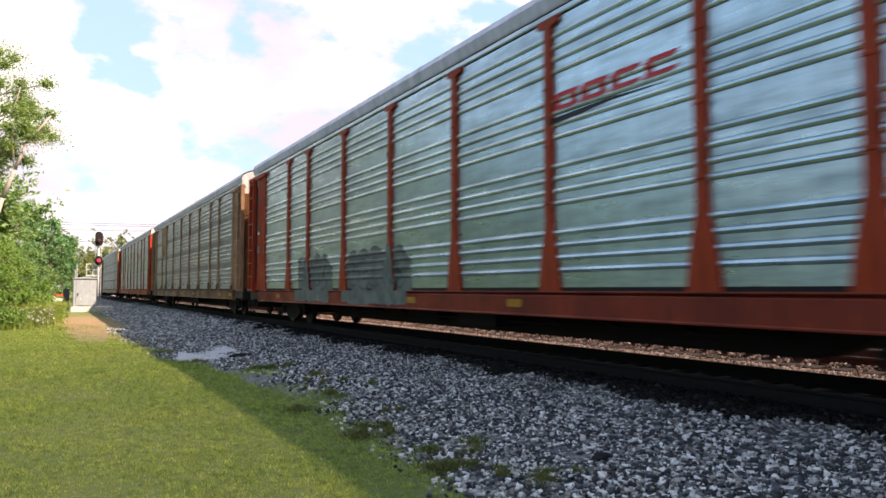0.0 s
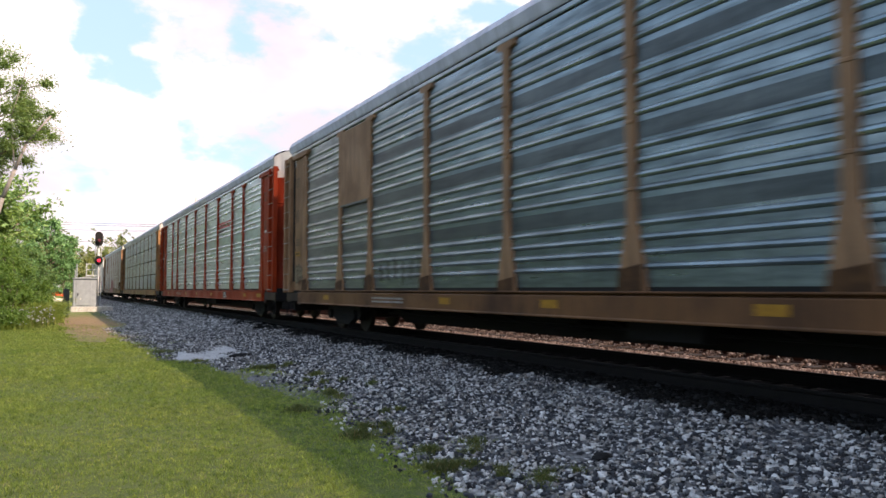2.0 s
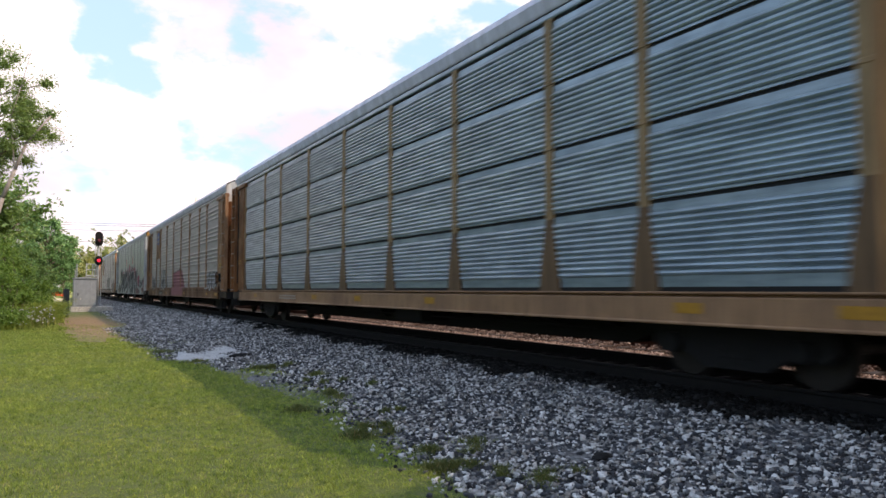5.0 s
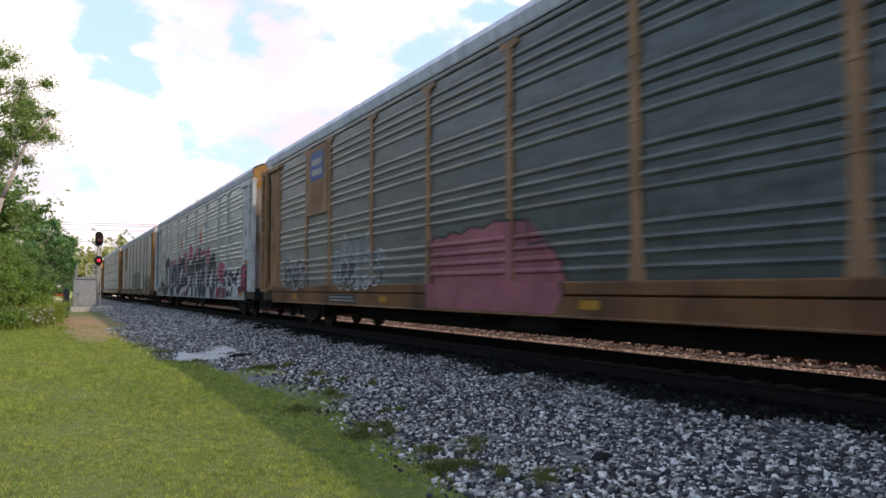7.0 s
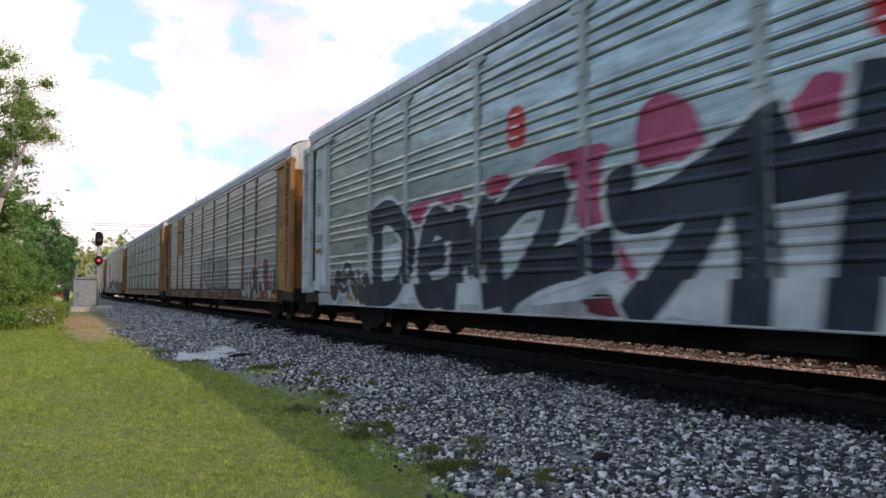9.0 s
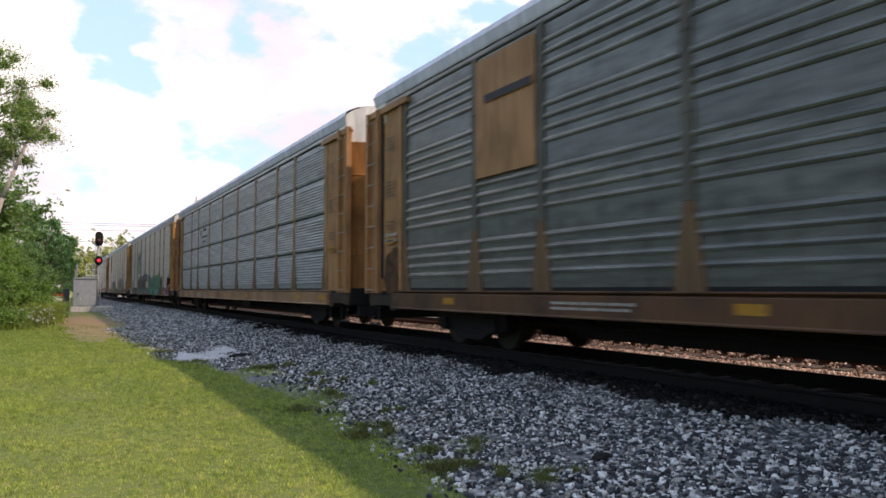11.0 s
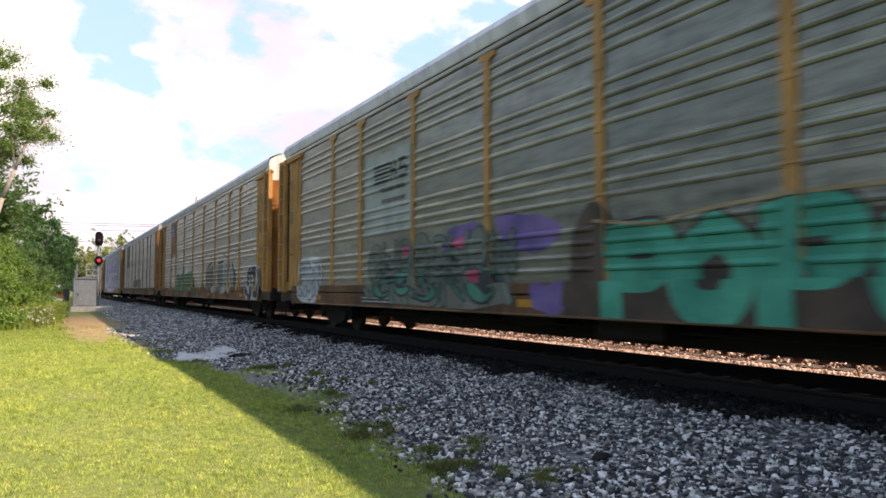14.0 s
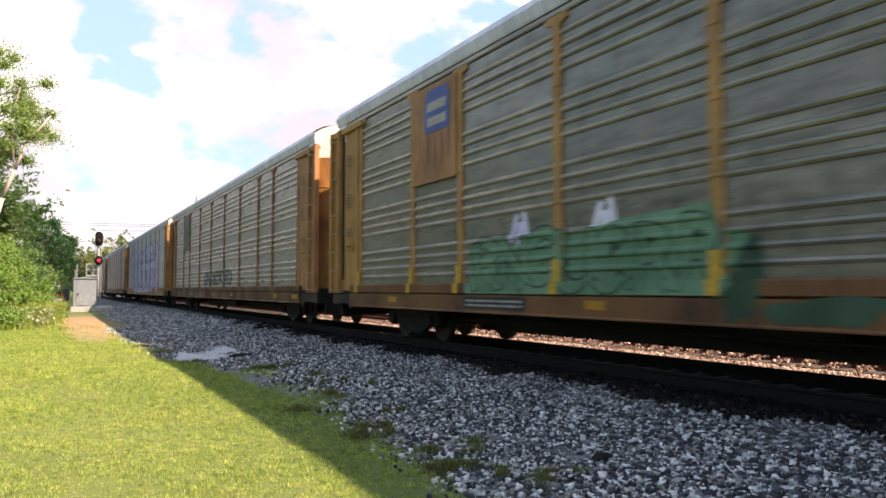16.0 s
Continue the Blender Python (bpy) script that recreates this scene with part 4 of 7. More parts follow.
def blob(cx, cz, w, h, seed, wob=0.16, points=18):
    r = random.Random(seed)
    ph = [r.uniform(0, 6.28) for _ in range(3)]
    out = []
    for i in range(points):
        a = 2 * math.pi * i / points
        k = 1 + wob * (math.sin(2 * a + ph[0]) + 0.7 * math.sin(3 * a + ph[1]) + 0.5 * math.sin(5 * a + ph[2]))
        c, s = math.cos(a), math.sin(a)
        sq = (abs(c) ** 4 + abs(s) ** 4) ** -0.25
        out.append((cx + w / 2 * k * sq * c, cz + h / 2 * k * sq * s))
    return out


def box_shape(y0, y1, z0, z1, slant=0.0):
    return [(y0, z0), (y1, z0), (y1 + slant, z1), (y0 + slant, z1)]


COVERS = {}
FADEDRED = spray("faded_red_emblem", (0.22, 0.1, 0.06), (0.26, 0.13, 0.075))


def lay_paint(car, name, shapes, mat, kind="ribbed", style="flared", lift=0.004, label="", stack=0.0):
    """Paint on the side that faces the lawn: shapes of (y, z) that follow ribs, posts and sill."""
    v, f = [], []
    for i, some in enumerate([[s] for s in shapes] if stack else [shapes]):
        lay_shapes(car, some, kind, style, lift + stack * i, v, f)
    return place(name, mesh_of(name, *welded(v, f)), mat, car, label=label)


def welded(v, f):
    """The same faces, with their common corners shared."""
    where, points, index = {}, [], []
    for p in v:
        key = tuple(round(c, 4) for c in p)
        if key not in where:
            where[key] = len(points)
            points.append(p)
        index.append(where[key])
    faces = [[k for n, k in enumerate(q) if k not in q[:n]] for q in ([index[i] for i in face] for face in f)]
    return points, [q for q in faces if len(q) > 2]


# strokes of the letters, in a box from 0 to 1 as one reads them
FORMS = {
    "D": [[(0.2, 0.04), (0.17, 0.5), (0.2, 0.95)], [(0.06, 0.9), (0.45, 0.96), (0.84, 0.6), (0.62, 0.12), (0.06, 0.06)]],
    "E": [[(0.85, 0.86), (0.45, 0.94), (0.2, 0.55), (0.32, 0.1), (0.88, 0.12)], [(0.22, 0.5), (0.68, 0.56)]],
    "N": [[(0.12, 0.0), (0.25, 0.96)], [(0.25, 0.9), (0.52, 0.4)], [(0.52, 0.4), (0.76, 0.98)], [(0.78, 0.95), (0.9, 0.05)]],
    "Z": [[(0.02, 0.72), (0.3, 0.95), (0.62, 0.94)], [(0.62, 0.92), (0.5, 0.55), (0.18, 0.06)], [(0.16, 0.1), (0.5, 0.3), (0.97, 0.44)]],
    "T": [[(0.06, 0.86), (0.08, 0.66), (0.4, 0.68), (0.94, 0.97)], [(0.7, 0.82), (0.5, 0.4), (0.2, 0.02)]],
    "i": [[(0.3, 0.98), (0.6, 0.5), (0.5, 0.0)]],
    "t": [[(0.42, 1.0), (0.36, 0.5), (0.3, 0.0)], [(0.0, 0.66), (0.5, 0.7), (1.0, 0.74)]],
    "a": [[(0.72, 0.9), (0.3, 0.82), (0.12, 0.35), (0.4, 0.04), (0.72, 0.5)], [(0.76, 0.94), (0.7, 0.4), (0.98, 0.06)]],
    "n": [[(0.36, 0.95), (0.16, 0.5), (0.02, 0.06)], [(0.36, 0.72), (0.62, 0.98), (0.72, 0.7), (0.6, 0.2), (0.76, 0.0), (1.0, 0.45)]],
    "F": [[(0.2, 0.0), (0.3, 0.95)], [(0.25, 0.9), (0.95, 0.96)], [(0.25, 0.5), (0.7, 0.56)]],
    "P": [[(0.22, 0.0), (0.2, 0.95)], [(0.15, 0.9), (0.72, 0.92), (0.84, 0.68), (0.7, 0.46), (0.25, 0.46)]],
    "O": [[(0.5, 0.92), (0.16, 0.6), (0.26, 0.12), (0.7, 0.1), (0.84, 0.6), (0.5, 0.92)]],
    "S": [[(0.92, 0.86), (0.4, 0.92), (0.16, 0.68), (0.78, 0.42), (0.74, 0.12), (0.08, 0.08)]],
    "B": [[(0.2, 0.0), (0.2, 0.95)], [(0.15, 0.92), (0.72, 0.9), (0.7, 0.55), (0.3, 0.5)], [(0.3, 0.5), (0.86, 0.42), (0.8, 0.08), (0.15, 0.05)]],
}


def ribbon(points, width):
    """A soft bent stroke as a strip of faces, narrower at its ends."""
    p = [Vector(q) for q in points]
    p = [p[0] - (p[1] - p[0]).normalized() * width * 0.3] + p + [p[-1] + (p[-1] - p[-2]).normalized() * width * 0.3]
    line = []
    for i in range(len(p) - 1):
        a, b, c, d = p[max(0, i - 1)], p[i], p[i + 1], p[min(len(p) - 1, i + 2)]
        for k in range(5):
            u = k / 5
            line.append(b * (1 - 3 * u * u + 2 * u ** 3) + c * (3 * u * u - 2 * u ** 3) + (c - a) * 0.5 * (u - 2 * u * u + u ** 3) + (d - b) * 0.5 * (u ** 3 - u * u))
    line.append(p[-1])
    sides = []
    for i, q in enumerate(line):
        d = (line[min(i + 1, len(line) - 1)] - line[max(i - 1, 0)]).normalized()
        ends = min(i, len(line) - 1 - i)
        w = width / 2 * (0.55, 0.78, 0.91, 1.0)[min(3, ends)]
        sides.append((q + Vector((-d.y, d.x)) * w, q - Vector((-d.y, d.x)) * w))
    return [[tuple(a[0]), tuple(b[0]), tuple(b[1]), tuple(a[1])] for a, b in zip(sides, sides[1:])]


def sprayed_letter(car, form, y0, y1, z0, z1, width, mat, kind, style, lift, name="graffiti_letter", label=""):
    """One letter in strokes of a given width, that reads from y0 down to y1."""
    v, f = [], []
    for i, line in enumerate(FORMS[form]):
        strip = ribbon([(y0 + (y1 - y0) * u, z0 + (z1 - z0) * w) for u, w in line], width)
        lay_shapes(car, strip, kind, style, lift + 0.0007 * i, v, f)
    return place(name, mesh_of(name, *welded(v, f)), mat, car, label=label)


def sprayed_word(car, row, width, fill, line, kind, style, lift, rim=0.2, label=""):
    """Letters of (form, y0, y1, z0, z1) with a rim of another colour behind them."""
    for i, (form, y0, y1, z0, z1) in enumerate(row):
        sprayed_letter(car, form, y0, y1, z0, z1, width + rim, line, kind, style, lift + 0.0016 * (i % 2), "graffiti_outline")
    for i, (form, y0, y1, z0, z1) in enumerate(row):
        sprayed_letter(car, form, y0, y1, z0, z1, width, fill, kind, style, lift + 0.0045 + 0.0016 * (i % 2), label=label)


def lay_shapes(car, shapes, kind, style, lift, v, f):
    bm = bmesh.new()
    for s in shapes:
        vs = [bm.verts.new((0, y, z)) for y, z in s]
        try:
            bm.faces.new(vs)
        except ValueError:
            pass
    bmesh.ops.triangulate(bm, faces=bm.faces)
    zs = [v.co.z for v in bm.verts]
    ys = [v.co.y for v in bm.verts]
    top = SILLTOP[style]
    cuts = [z for z, d in PROFILES[kind]] + [top, SILL + 0.012]
    for z in sorted(set(round(c, 4) for c in cuts)):
        if min(zs) < z < max(zs):
            bmesh.ops.bisect_plane(bm, geom=bm.verts[:] + bm.edges[:] + bm.faces[:], plane_co=(0, 0, z), plane_no=(0, 0, 1))
    for e in EDGES:
        for sgn in (-1, 1):
            y = e + sgn * 0.1
            if min(ys) < y < max(ys):
                bmesh.ops.bisect_plane(bm, geom=bm.verts[:] + bm.edges[:] + bm.faces[:], plane_co=(0, y, 0), plane_no=(0, 1, 0))
    for face in bm.faces:
        c = face.calc_center_median()
        if c.z < SILL + 0.012:
            continue
        near = min(abs(c.y - e) for e in EDGES)
        k = len(v)
        for p in face.verts:
            if any(y0 < c.y < y1 and z0 < c.z < z1 for y0, y1, z0, z1 in COVERS.get(car.name, ())):
                d = 0.064
            elif c.z < top:
                d = 0.12
            elif near < post_width(style, c.z) + 0.012:
                d = 0.05 if car.name in SLIM else 0.075 if style == "flared" else 0.056
            elif abs(c.y) > 12.05:
                d = 0.07
            else:
                d = depth_at(kind, p.co.z)
            v.append((-FACE - d - lift, p.co.y, p.co.z))
        f.append(tuple(range(k, k + len(face.verts))))
    bm.free()


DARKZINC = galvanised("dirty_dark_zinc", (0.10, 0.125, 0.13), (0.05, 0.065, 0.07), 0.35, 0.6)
PINK = spray("pink_spray_paint", (0.21, 0.068, 0.082), (0.3, 0.1, 0.118))
MAGENTA = spray("crimson_spray_paint", (0.24, 0.025, 0.06), (0.4, 0.08, 0.15))
NAVY = spray("blue_black_spray_paint", (0.014, 0.018, 0.026), (0.03, 0.04, 0.055))
CHALK = spray("white_spray_paint", (0.32, 0.34, 0.355), (0.5, 0.515, 0.52))
MIST = spray("thin_white_spray_paint", (0.26, 0.29, 0.3), (0.45, 0.48, 0.48))
FAINT = spray("faint_white_spray_paint", (0.2, 0.21, 0.195), (0.34, 0.35, 0.33), 2.5)
TEAL = spray("teal_spray_paint", (0.014, 0.17, 0.125), (0.035, 0.28, 0.2))
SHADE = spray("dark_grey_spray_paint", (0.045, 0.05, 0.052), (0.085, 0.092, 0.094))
DARKGREEN = spray("dark_green_spray_paint", (0.02, 0.045, 0.028), (0.04, 0.085, 0.05))
DEEPTEAL = spray("deep_teal_spray_paint", (0.02, 0.11, 0.085), (0.045, 0.2, 0.15))
FIELD = spray("worn_pale_field", (0.19, 0.225, 0.215), (0.28, 0.315, 0.3))
GREYGREEN = spray("grey_green_spray_paint", (0.07, 0.095, 0.085), (0.12, 0.15, 0.13))
MOSS = spray("pale_green_spray_paint", (0.075, 0.165, 0.1), (0.125, 0.235, 0.145))
VIOLET = spray("violet_spray_paint", (0.07, 0.05, 0.17), (0.15, 0.1, 0.26))
MAROON = spray("maroon_spray_paint", (0.1, 0.012, 0.02), (0.2, 0.028, 0.045))
LILAC = spray("lilac_spray_paint", (0.22, 0.2, 0.38), (0.34, 0.31, 0.5))
BUFF = spray("grey_cover_paint", (0.09, 0.095, 0.082), (0.15, 0.155, 0.132), 0.8)
COVERUP = spray("grey_green_cover_paint", (0.09, 0.105, 0.09), (0.15, 0.17, 0.148), 3.0)
BRIGHTFOOT = plain("bright_yellow_foot_paint", (0.5, 0.29, 0.025), 0.5)
SOOT = spray("brown_black_spray_paint", (0.03, 0.025, 0.022), (0.07, 0.05, 0.04))
OCHRE = spray("tan_cover_paint", (0.2, 0.15, 0.09), (0.27, 0.21, 0.13))
LAVENDER = spray("lavender_spray_paint", (0.4, 0.38, 0.55), (0.62, 0.6, 0.7))


def throw_up(car, y0, y1, z0, z1, count, fill, line, seed, style, kind="ribbed", grow=0.07):
    """A row of swollen letter forms with an outline, that nobody can read."""
    r = random.Random(seed)
    step = (y1 - y0) / count
    for i in range(count):
        gaps = []
        c = y0 + (i + 0.5) * step
        w, h = abs(step) * r.uniform(0.95, 1.15), (z1 - z0) * r.uniform(0.82, 1.0)
        cz = z0 + (z1 - z0) / 2 + r.uniform(-0.06, 0.06)
        up = 0.004 + 0.0012 * (i % 2)
        lay_paint(car, "graffiti_outline", [blob(c, cz, w + 2 * grow, h + 2 * grow, seed + i, 0.09)], line, kind, style, up)
        lay_paint(car, "graffiti_letter", [blob(c, cz, w, h, seed + i, 0.09)], fill, kind, style, up + 0.0035)
        for k in range(2):
            gaps.append(blob(c + r.uniform(-0.2, 0.2) * w, cz + r.uniform(-0.25, 0.25) * h, w * r.uniform(0.1, 0.22), h * r.uniform(0.18, 0.4), seed + 40 + 2 * i + k, 0.15, 10))
        for g in gaps:
            lay_paint(car, "graffiti_mark", [g], line, kind, style, 0.011)


def stroke(y0, z0, y1, z1, w):
    d = Vector((y1 - y0, z1 - z0))
    k = d.normalized() * w * 0.35
    n = Vector((-d.y, d.x)).normalized() * w / 2
    return [(y0 - k.x + n.x * 0.8, z0 - k.y + n.y * 0.8), (y0 - k.x - n.x, z0 - k.y - n.y), (y1 + k.x - n.x * 1.1, z1 + k.y - n.y * 1.1), (y1 + k.x + n.x * 0.9, z1 + k.y + n.y * 0.9)]


def bow(cy, cz, ry, rz, a0, a1, w, longer):
    """A thick bent stroke."""
    n = 12
    ry = abs(ry)
    k = longer / max(0.1, (ry + rz) / 2)
    turn = [a0 - k + (a1 - a0 + 2 * k if a1 - a0 < 5.9 else a1 - a0) * i / n for i in range(n + 1)]
    h = min(w / 2, 0.95 * min(ry, rz))
    out = [(cy - (ry + w / 2) * math.cos(t), cz + (rz + w / 2) * math.sin(t)) for t in turn]
    return out + [(cy - (ry - h) * math.cos(t), cz + (rz - h) * math.sin(t)) for t in reversed(turn)]


def wild_letters(car, y0, y1, z0, z1, count, fill, line, seed, style, kind="ribbed", fat=0.17, grow=0.09, base=0.004):
    """A row of straight and bent strokes that look like letters but spell nothing."""
    r = random.Random(seed)
    step = (y1 - y0) / count
    for i in range(count):
        lines = []
        a, b = y0 + (i + 0.12) * step, y0 + (i + 0.95) * step
        lean = r.uniform(-0.25, 0.25) * step
        zt, zb = z1 - r.uniform(0, 0.18) * (z1 - z0), z0 + r.uniform(0, 0.15) * (z1 - z0)
        zm = (zt + zb) / 2 + r.uniform(-0.1, 0.1)
        cy, ry, rz = (a + b) / 2, (b - a) / 2, (zt - zb) / 2
        form = r.randrange(7)
        bows = []
        if form == 0:
            bows = [(cy, zm, ry, rz, 0.2, 6.25)]
        elif form == 1:
            bows = [(cy, zm, ry, rz, 0.8, 5.6)]
        elif form == 2:
            bows = [(cy, zb + rz * 0.6, ry, rz * 0.6, 3.0, 6.4)]
            lines += [(a, zb + rz * 0.6, a + lean, zt), (b, zb + rz * 0.6, b + lean, zt)]
        elif form == 3:
            bows = [(cy, zm + rz / 2, ry, rz / 2, 0.2, 4.3), (cy, zm - rz / 2, ry, rz / 2, -2.9, 1.2)]
        elif form == 4:
            lines += [(a, zb, a + lean, zt), (cy, zm, b, zb)]
            bows = [(a + 0.3 * ry, zm + rz / 2, ry * 1.3, rz / 2, -1.7, 1.7)]
        elif form == 5:
            lines += [(a, zb, a + lean, zt), (a + lean, zt, b, zb), (b, zb, b + lean, zt)]
        else:
            lines += [(a, zm, b, zm + 0.06)]
            bows = [(cy, zm + rz / 2, ry, rz / 2, 0.5, 4.6), (cy, zm - rz / 2, ry, rz / 2, 1.6, 5.9)]
        jit = [r.uniform(0.8, 1.25) for _ in lines]
        up = base + 0.0012 * (i % 2)
        lay_paint(car, "graffiti_outline", [stroke(*p, (fat + 2 * grow) * j) for p, j in zip(lines, jit)] + [bow(*p, fat + 2 * grow, grow * 0.8) for p in bows], line, kind, style, up, stack=0.0007)
        lay_paint(car, "graffiti_letter", [stroke(*p, fat * j) for p, j in zip(lines, jit)] + [bow(*p, fat, 0) for p in bows], fill, kind, style, up + 0.0035, stack=0.0007)


def stencil_bars(car, y, z, w, rows, mat, style, kind="ribbed", seed=0, step=0.075):
    """Lines of small print on the end plates and the sill, too small to read."""
    r = random.Random(seed)
    shapes = []
    for i in range(rows):
        u = y + w / 2
        while u > y - w / 2 + 0.05:
            k = r.uniform(0.05, 0.16)
            shapes.append(box_shape(max(u - k, y - w / 2), u, z - i * step, z - i * step + step * 0.5))
            u -= k + 0.035
    lay_paint(car, "small_print", shapes, mat, kind, style, 0.006)


def shield(car, y0, y1, z0, z1, kind, style):
    """A blue and faded red shield on a tan plate that covers the upper part of a bay."""
    lay_paint(car, "emblem_blue", [[(y0, z0 + 0.45), (y1, z0 + 0.45), (y1, z1 - 0.16), (y1 - 0.1, z1), ((y0 + y1) / 2, z1 - 0.13), (y0 + 0.1, z1), (y0, z1 - 0.16)]], BLUE, kind, style, 0.012)
    for z in (0.87, 0.58):
        lay_paint(car, "emblem_bar", [box_shape(y0 + 0.12, y1 - 0.12, z0 + z, z0 + z + 0.17)], FADEDWHITE, kind, style, 0.015)
    w = (y1 - y0) / 7
    for i in range(4):
        low = box_shape(y0 + (2 * i) * w, y0 + (2 * i + 1) * w, z0 - 0.12 - 0.12 * (1 - abs(i - 1.5) / 1.5), z0 + 0.40)
        lay_paint(car, "emblem_stripe", [low], FADEDRED, kind, style, 0.012)


def cover_plate(car, y0, y1, z0, z1, mat):
    """A flat sheet screwed over the ribs in the upper part of one bay."""
    COVERS.setdefault(car.name, []).append((y0, y1, z0, z1))
    s = Solid().box(-FACE - 0.062, -FACE - 0.04, y0, y1, z0, z1)
    return place("cover_plate", s.mesh("cover_plate", bevel=0.004), mat, car)


def red_wordmark(car, kind, style):
    """The red company mark with its black swoosh, drawn as plain slanted bars."""
    shapes = []
    for i in range(4):
        y = -4.40 - i * 0.62
        shapes += [box_shape(y - 0.50, y, 3.84, 3.92, -0.08), box_shape(y - 0.50, y, 3.66, 3.73, -0.08)]
        shapes += [box_shape(y - 0.13, y, 3.66, 3.92, -0.08)]
        if i in (0, 1):
            shapes += [box_shape(y - 0.50, y - 0.38, 3.66, 3.92, -0.08)]
    lay_paint(car, "company_mark", shapes, REDPAINT, kind, style, 0.008)
    lay_paint(car, "swoosh", [[(-4.34, 3.46), (-4.36, 3.57), (-5.6, 3.60), (-6.75, 3.56), (-5.6, 3.56)]], INK, kind, style, 0.008)


STYLE = {number: (more.get("kind", "ribbed"), more.get("post", "flared")) for number, _, _, _, more in LIST}


def fittings(number):
    """Reflectors and small print that every car carries."""
    car = BY_NUMBER[number]
    kind, style = STYLE[number]
    r = random.Random(100 + number)
    for y in (-12.0, -9.9, -3.5, 0.2, 3.4, 9.9):
        k = 0.3 if y < -11 else 0.2
        lay_paint(car, "reflector", [box_shape(y - k, y + k, 0.80, 0.92)], REFLECTOR, kind, style, 0.004)
    if number in (4, 8, 9):
        lay_paint(car, "sill_plate", [box_shape(5.0, 6.9, 0.74, 0.95)], INK, kind, style, 0.004)
    stencil_bars(car, 5.95, 0.86, 1.7, 2, FADEDWHITE, style, kind, number)
    for e in (-1, 1):
        stencil_bars(car, e * 12.6, 4.3, 0.34, 4, PRINT, style, kind, number + 5)
        stencil_bars(car, e * 12.6, 3.35, 0.4, 5, PRINT, style, kind, number + 6)
        stencil_bars(car, e * 12.6, 2.5, 0.4, 3, FADEDWHITE if number in (0, 2) else PRINT, style, kind, number + 7)
        lay_paint(car, "warning_label", [box_shape(e * 12.6 - 0.22, e * 12.6 + 0.22, 2.04, 2.17)] if number not in (0, 2) else [box_shape(e * 12.6 - 0.1, e * 12.6 + 0.1, 2.98, 3.08)], REFLECTOR if number not in (0, 2) else WHITE, kind, style, 0.004)
        if number not in (0, 2):
            lay_paint(car, "label_line", [box_shape(e * 12.6 - 0.18, e * 12.6 + 0.18, 2.09, 2.12)], INK, kind, style, 0.008)


for number in range(0, 12):
    fittings(number)


def hand_brake(number):
    """The dark hand-brake wheel with its housing and chain on a front plate."""
    s = Solid()
    for k in range(16):
        a, b = 2 * math.pi * k / 16, 2 * math.pi * (k + 1) / 16
        s.rod((-FACE - 0.2, -12.6 + 0.25 * math.cos(a), 1.55 + 0.25 * math.sin(a)), (-FACE - 0.2, -12.6 + 0.25 * math.cos(b), 1.55 + 0.25 * math.sin(b)), 0.022, 6)
    for k in range(5):
        a = 2 * math.pi * k / 5
        s.rod((-FACE - 0.2, -12.6, 1.55), (-FACE - 0.2, -12.6 + 0.26 * math.cos(a), 1.55 + 0.26 * math.sin(a)), 0.018, 5)
    wheel = place("hand_brake", s.mesh("hand_brake"), FOOTRUST, BY_NUMBER[number], label="rusty brown hand-brake wheel")
    place("housing", Solid().box(-FACE - 0.15, -FACE - 0.02, -12.71, -12.49, 1.38, 1.75).mesh("housing", bevel=0.03), BLACK, wheel)
    place("chain_rod", Solid().rod((-FACE - 0.1, -12.6, 1.3), (-FACE - 0.1, -12.55, 0.6), 0.02, 6).mesh("chain_rod"), BLACK, wheel)


hand_brake(4)
hand_brake(8)

for number in (1,):
    # rust has eaten the feet of the posts
    for i, e in enumerate(EDGES):
        k = 1.2 + 0.2 * ((i * 7) % 5) / 5
        w0, w1 = post_width("flared", 1.05) - 0.03, post_width("flared", k) - 0.012
        lay_paint(BY_NUMBER[number], "rust_stain", [[(e - w0, 1.05), (e + w0, 1.05), (e + w1, k), (e - w1, k + 0.07)]], FOOTRUST, STYLE[number][0], "flared", 0.003)

c = BY_NUMBER[0]
red_wordmark(c, "ribbed", "flared")
drip = random.Random(61)
for y0, y1, high in ((8.1, 5.2, 1.9), (4.15, 0.5, 1.85)):
    cols = 9
    for i in range(cols):
        a, b = y0 + (y1 - y0) * i / cols, y0 + (y1 - y0) * (i + 1.25) / cols
        lay_paint(c, "paint_patch", [[(a, 0.7 + drip.uniform(0, 0.08)), (b, 0.7 + drip.uniform(0, 0.08)), (b, high + drip.uniform(-0.25, 0.25)), (a, high + drip.uniform(-0.25, 0.25))]], COVERUP, "ribbed", "flared", 0.005 + 0.0012 * (i % 3), "grey-green streak of cover-up paint")
wild_letters(c, 4.0, 0.7, 1.15, 1.95, 5, COVERUP, SHADE, 63, "flared", fat=0.2, grow=0.03, base=0.009)
wild_letters(c, 7.9, 5.5, 1.2, 1.95, 4, COVERUP, SHADE, 66, "flared", fat=0.16, grow=0.025, base=0.009)
c = BY_NUMBER[1]
cover_plate(c, 7.27, 9.03, 3.12, 5.0, TAN)
for i in range(6):
    lay_paint(c, "graffiti_mark", [blob(6.55 - 0.38 * i, 1.42 + 0.05 * (i % 3), 0.2, 0.4, 21 + i, 0.2)], DARKZINC, "ribbed", "flared", 0.004, "faint dark smear of old spray paint")
wild_letters(c, 12.85, 12.1, 1.3, 1.85, 2, OCHRE, PRINT, 25, "flared", fat=0.05, grow=0.05)
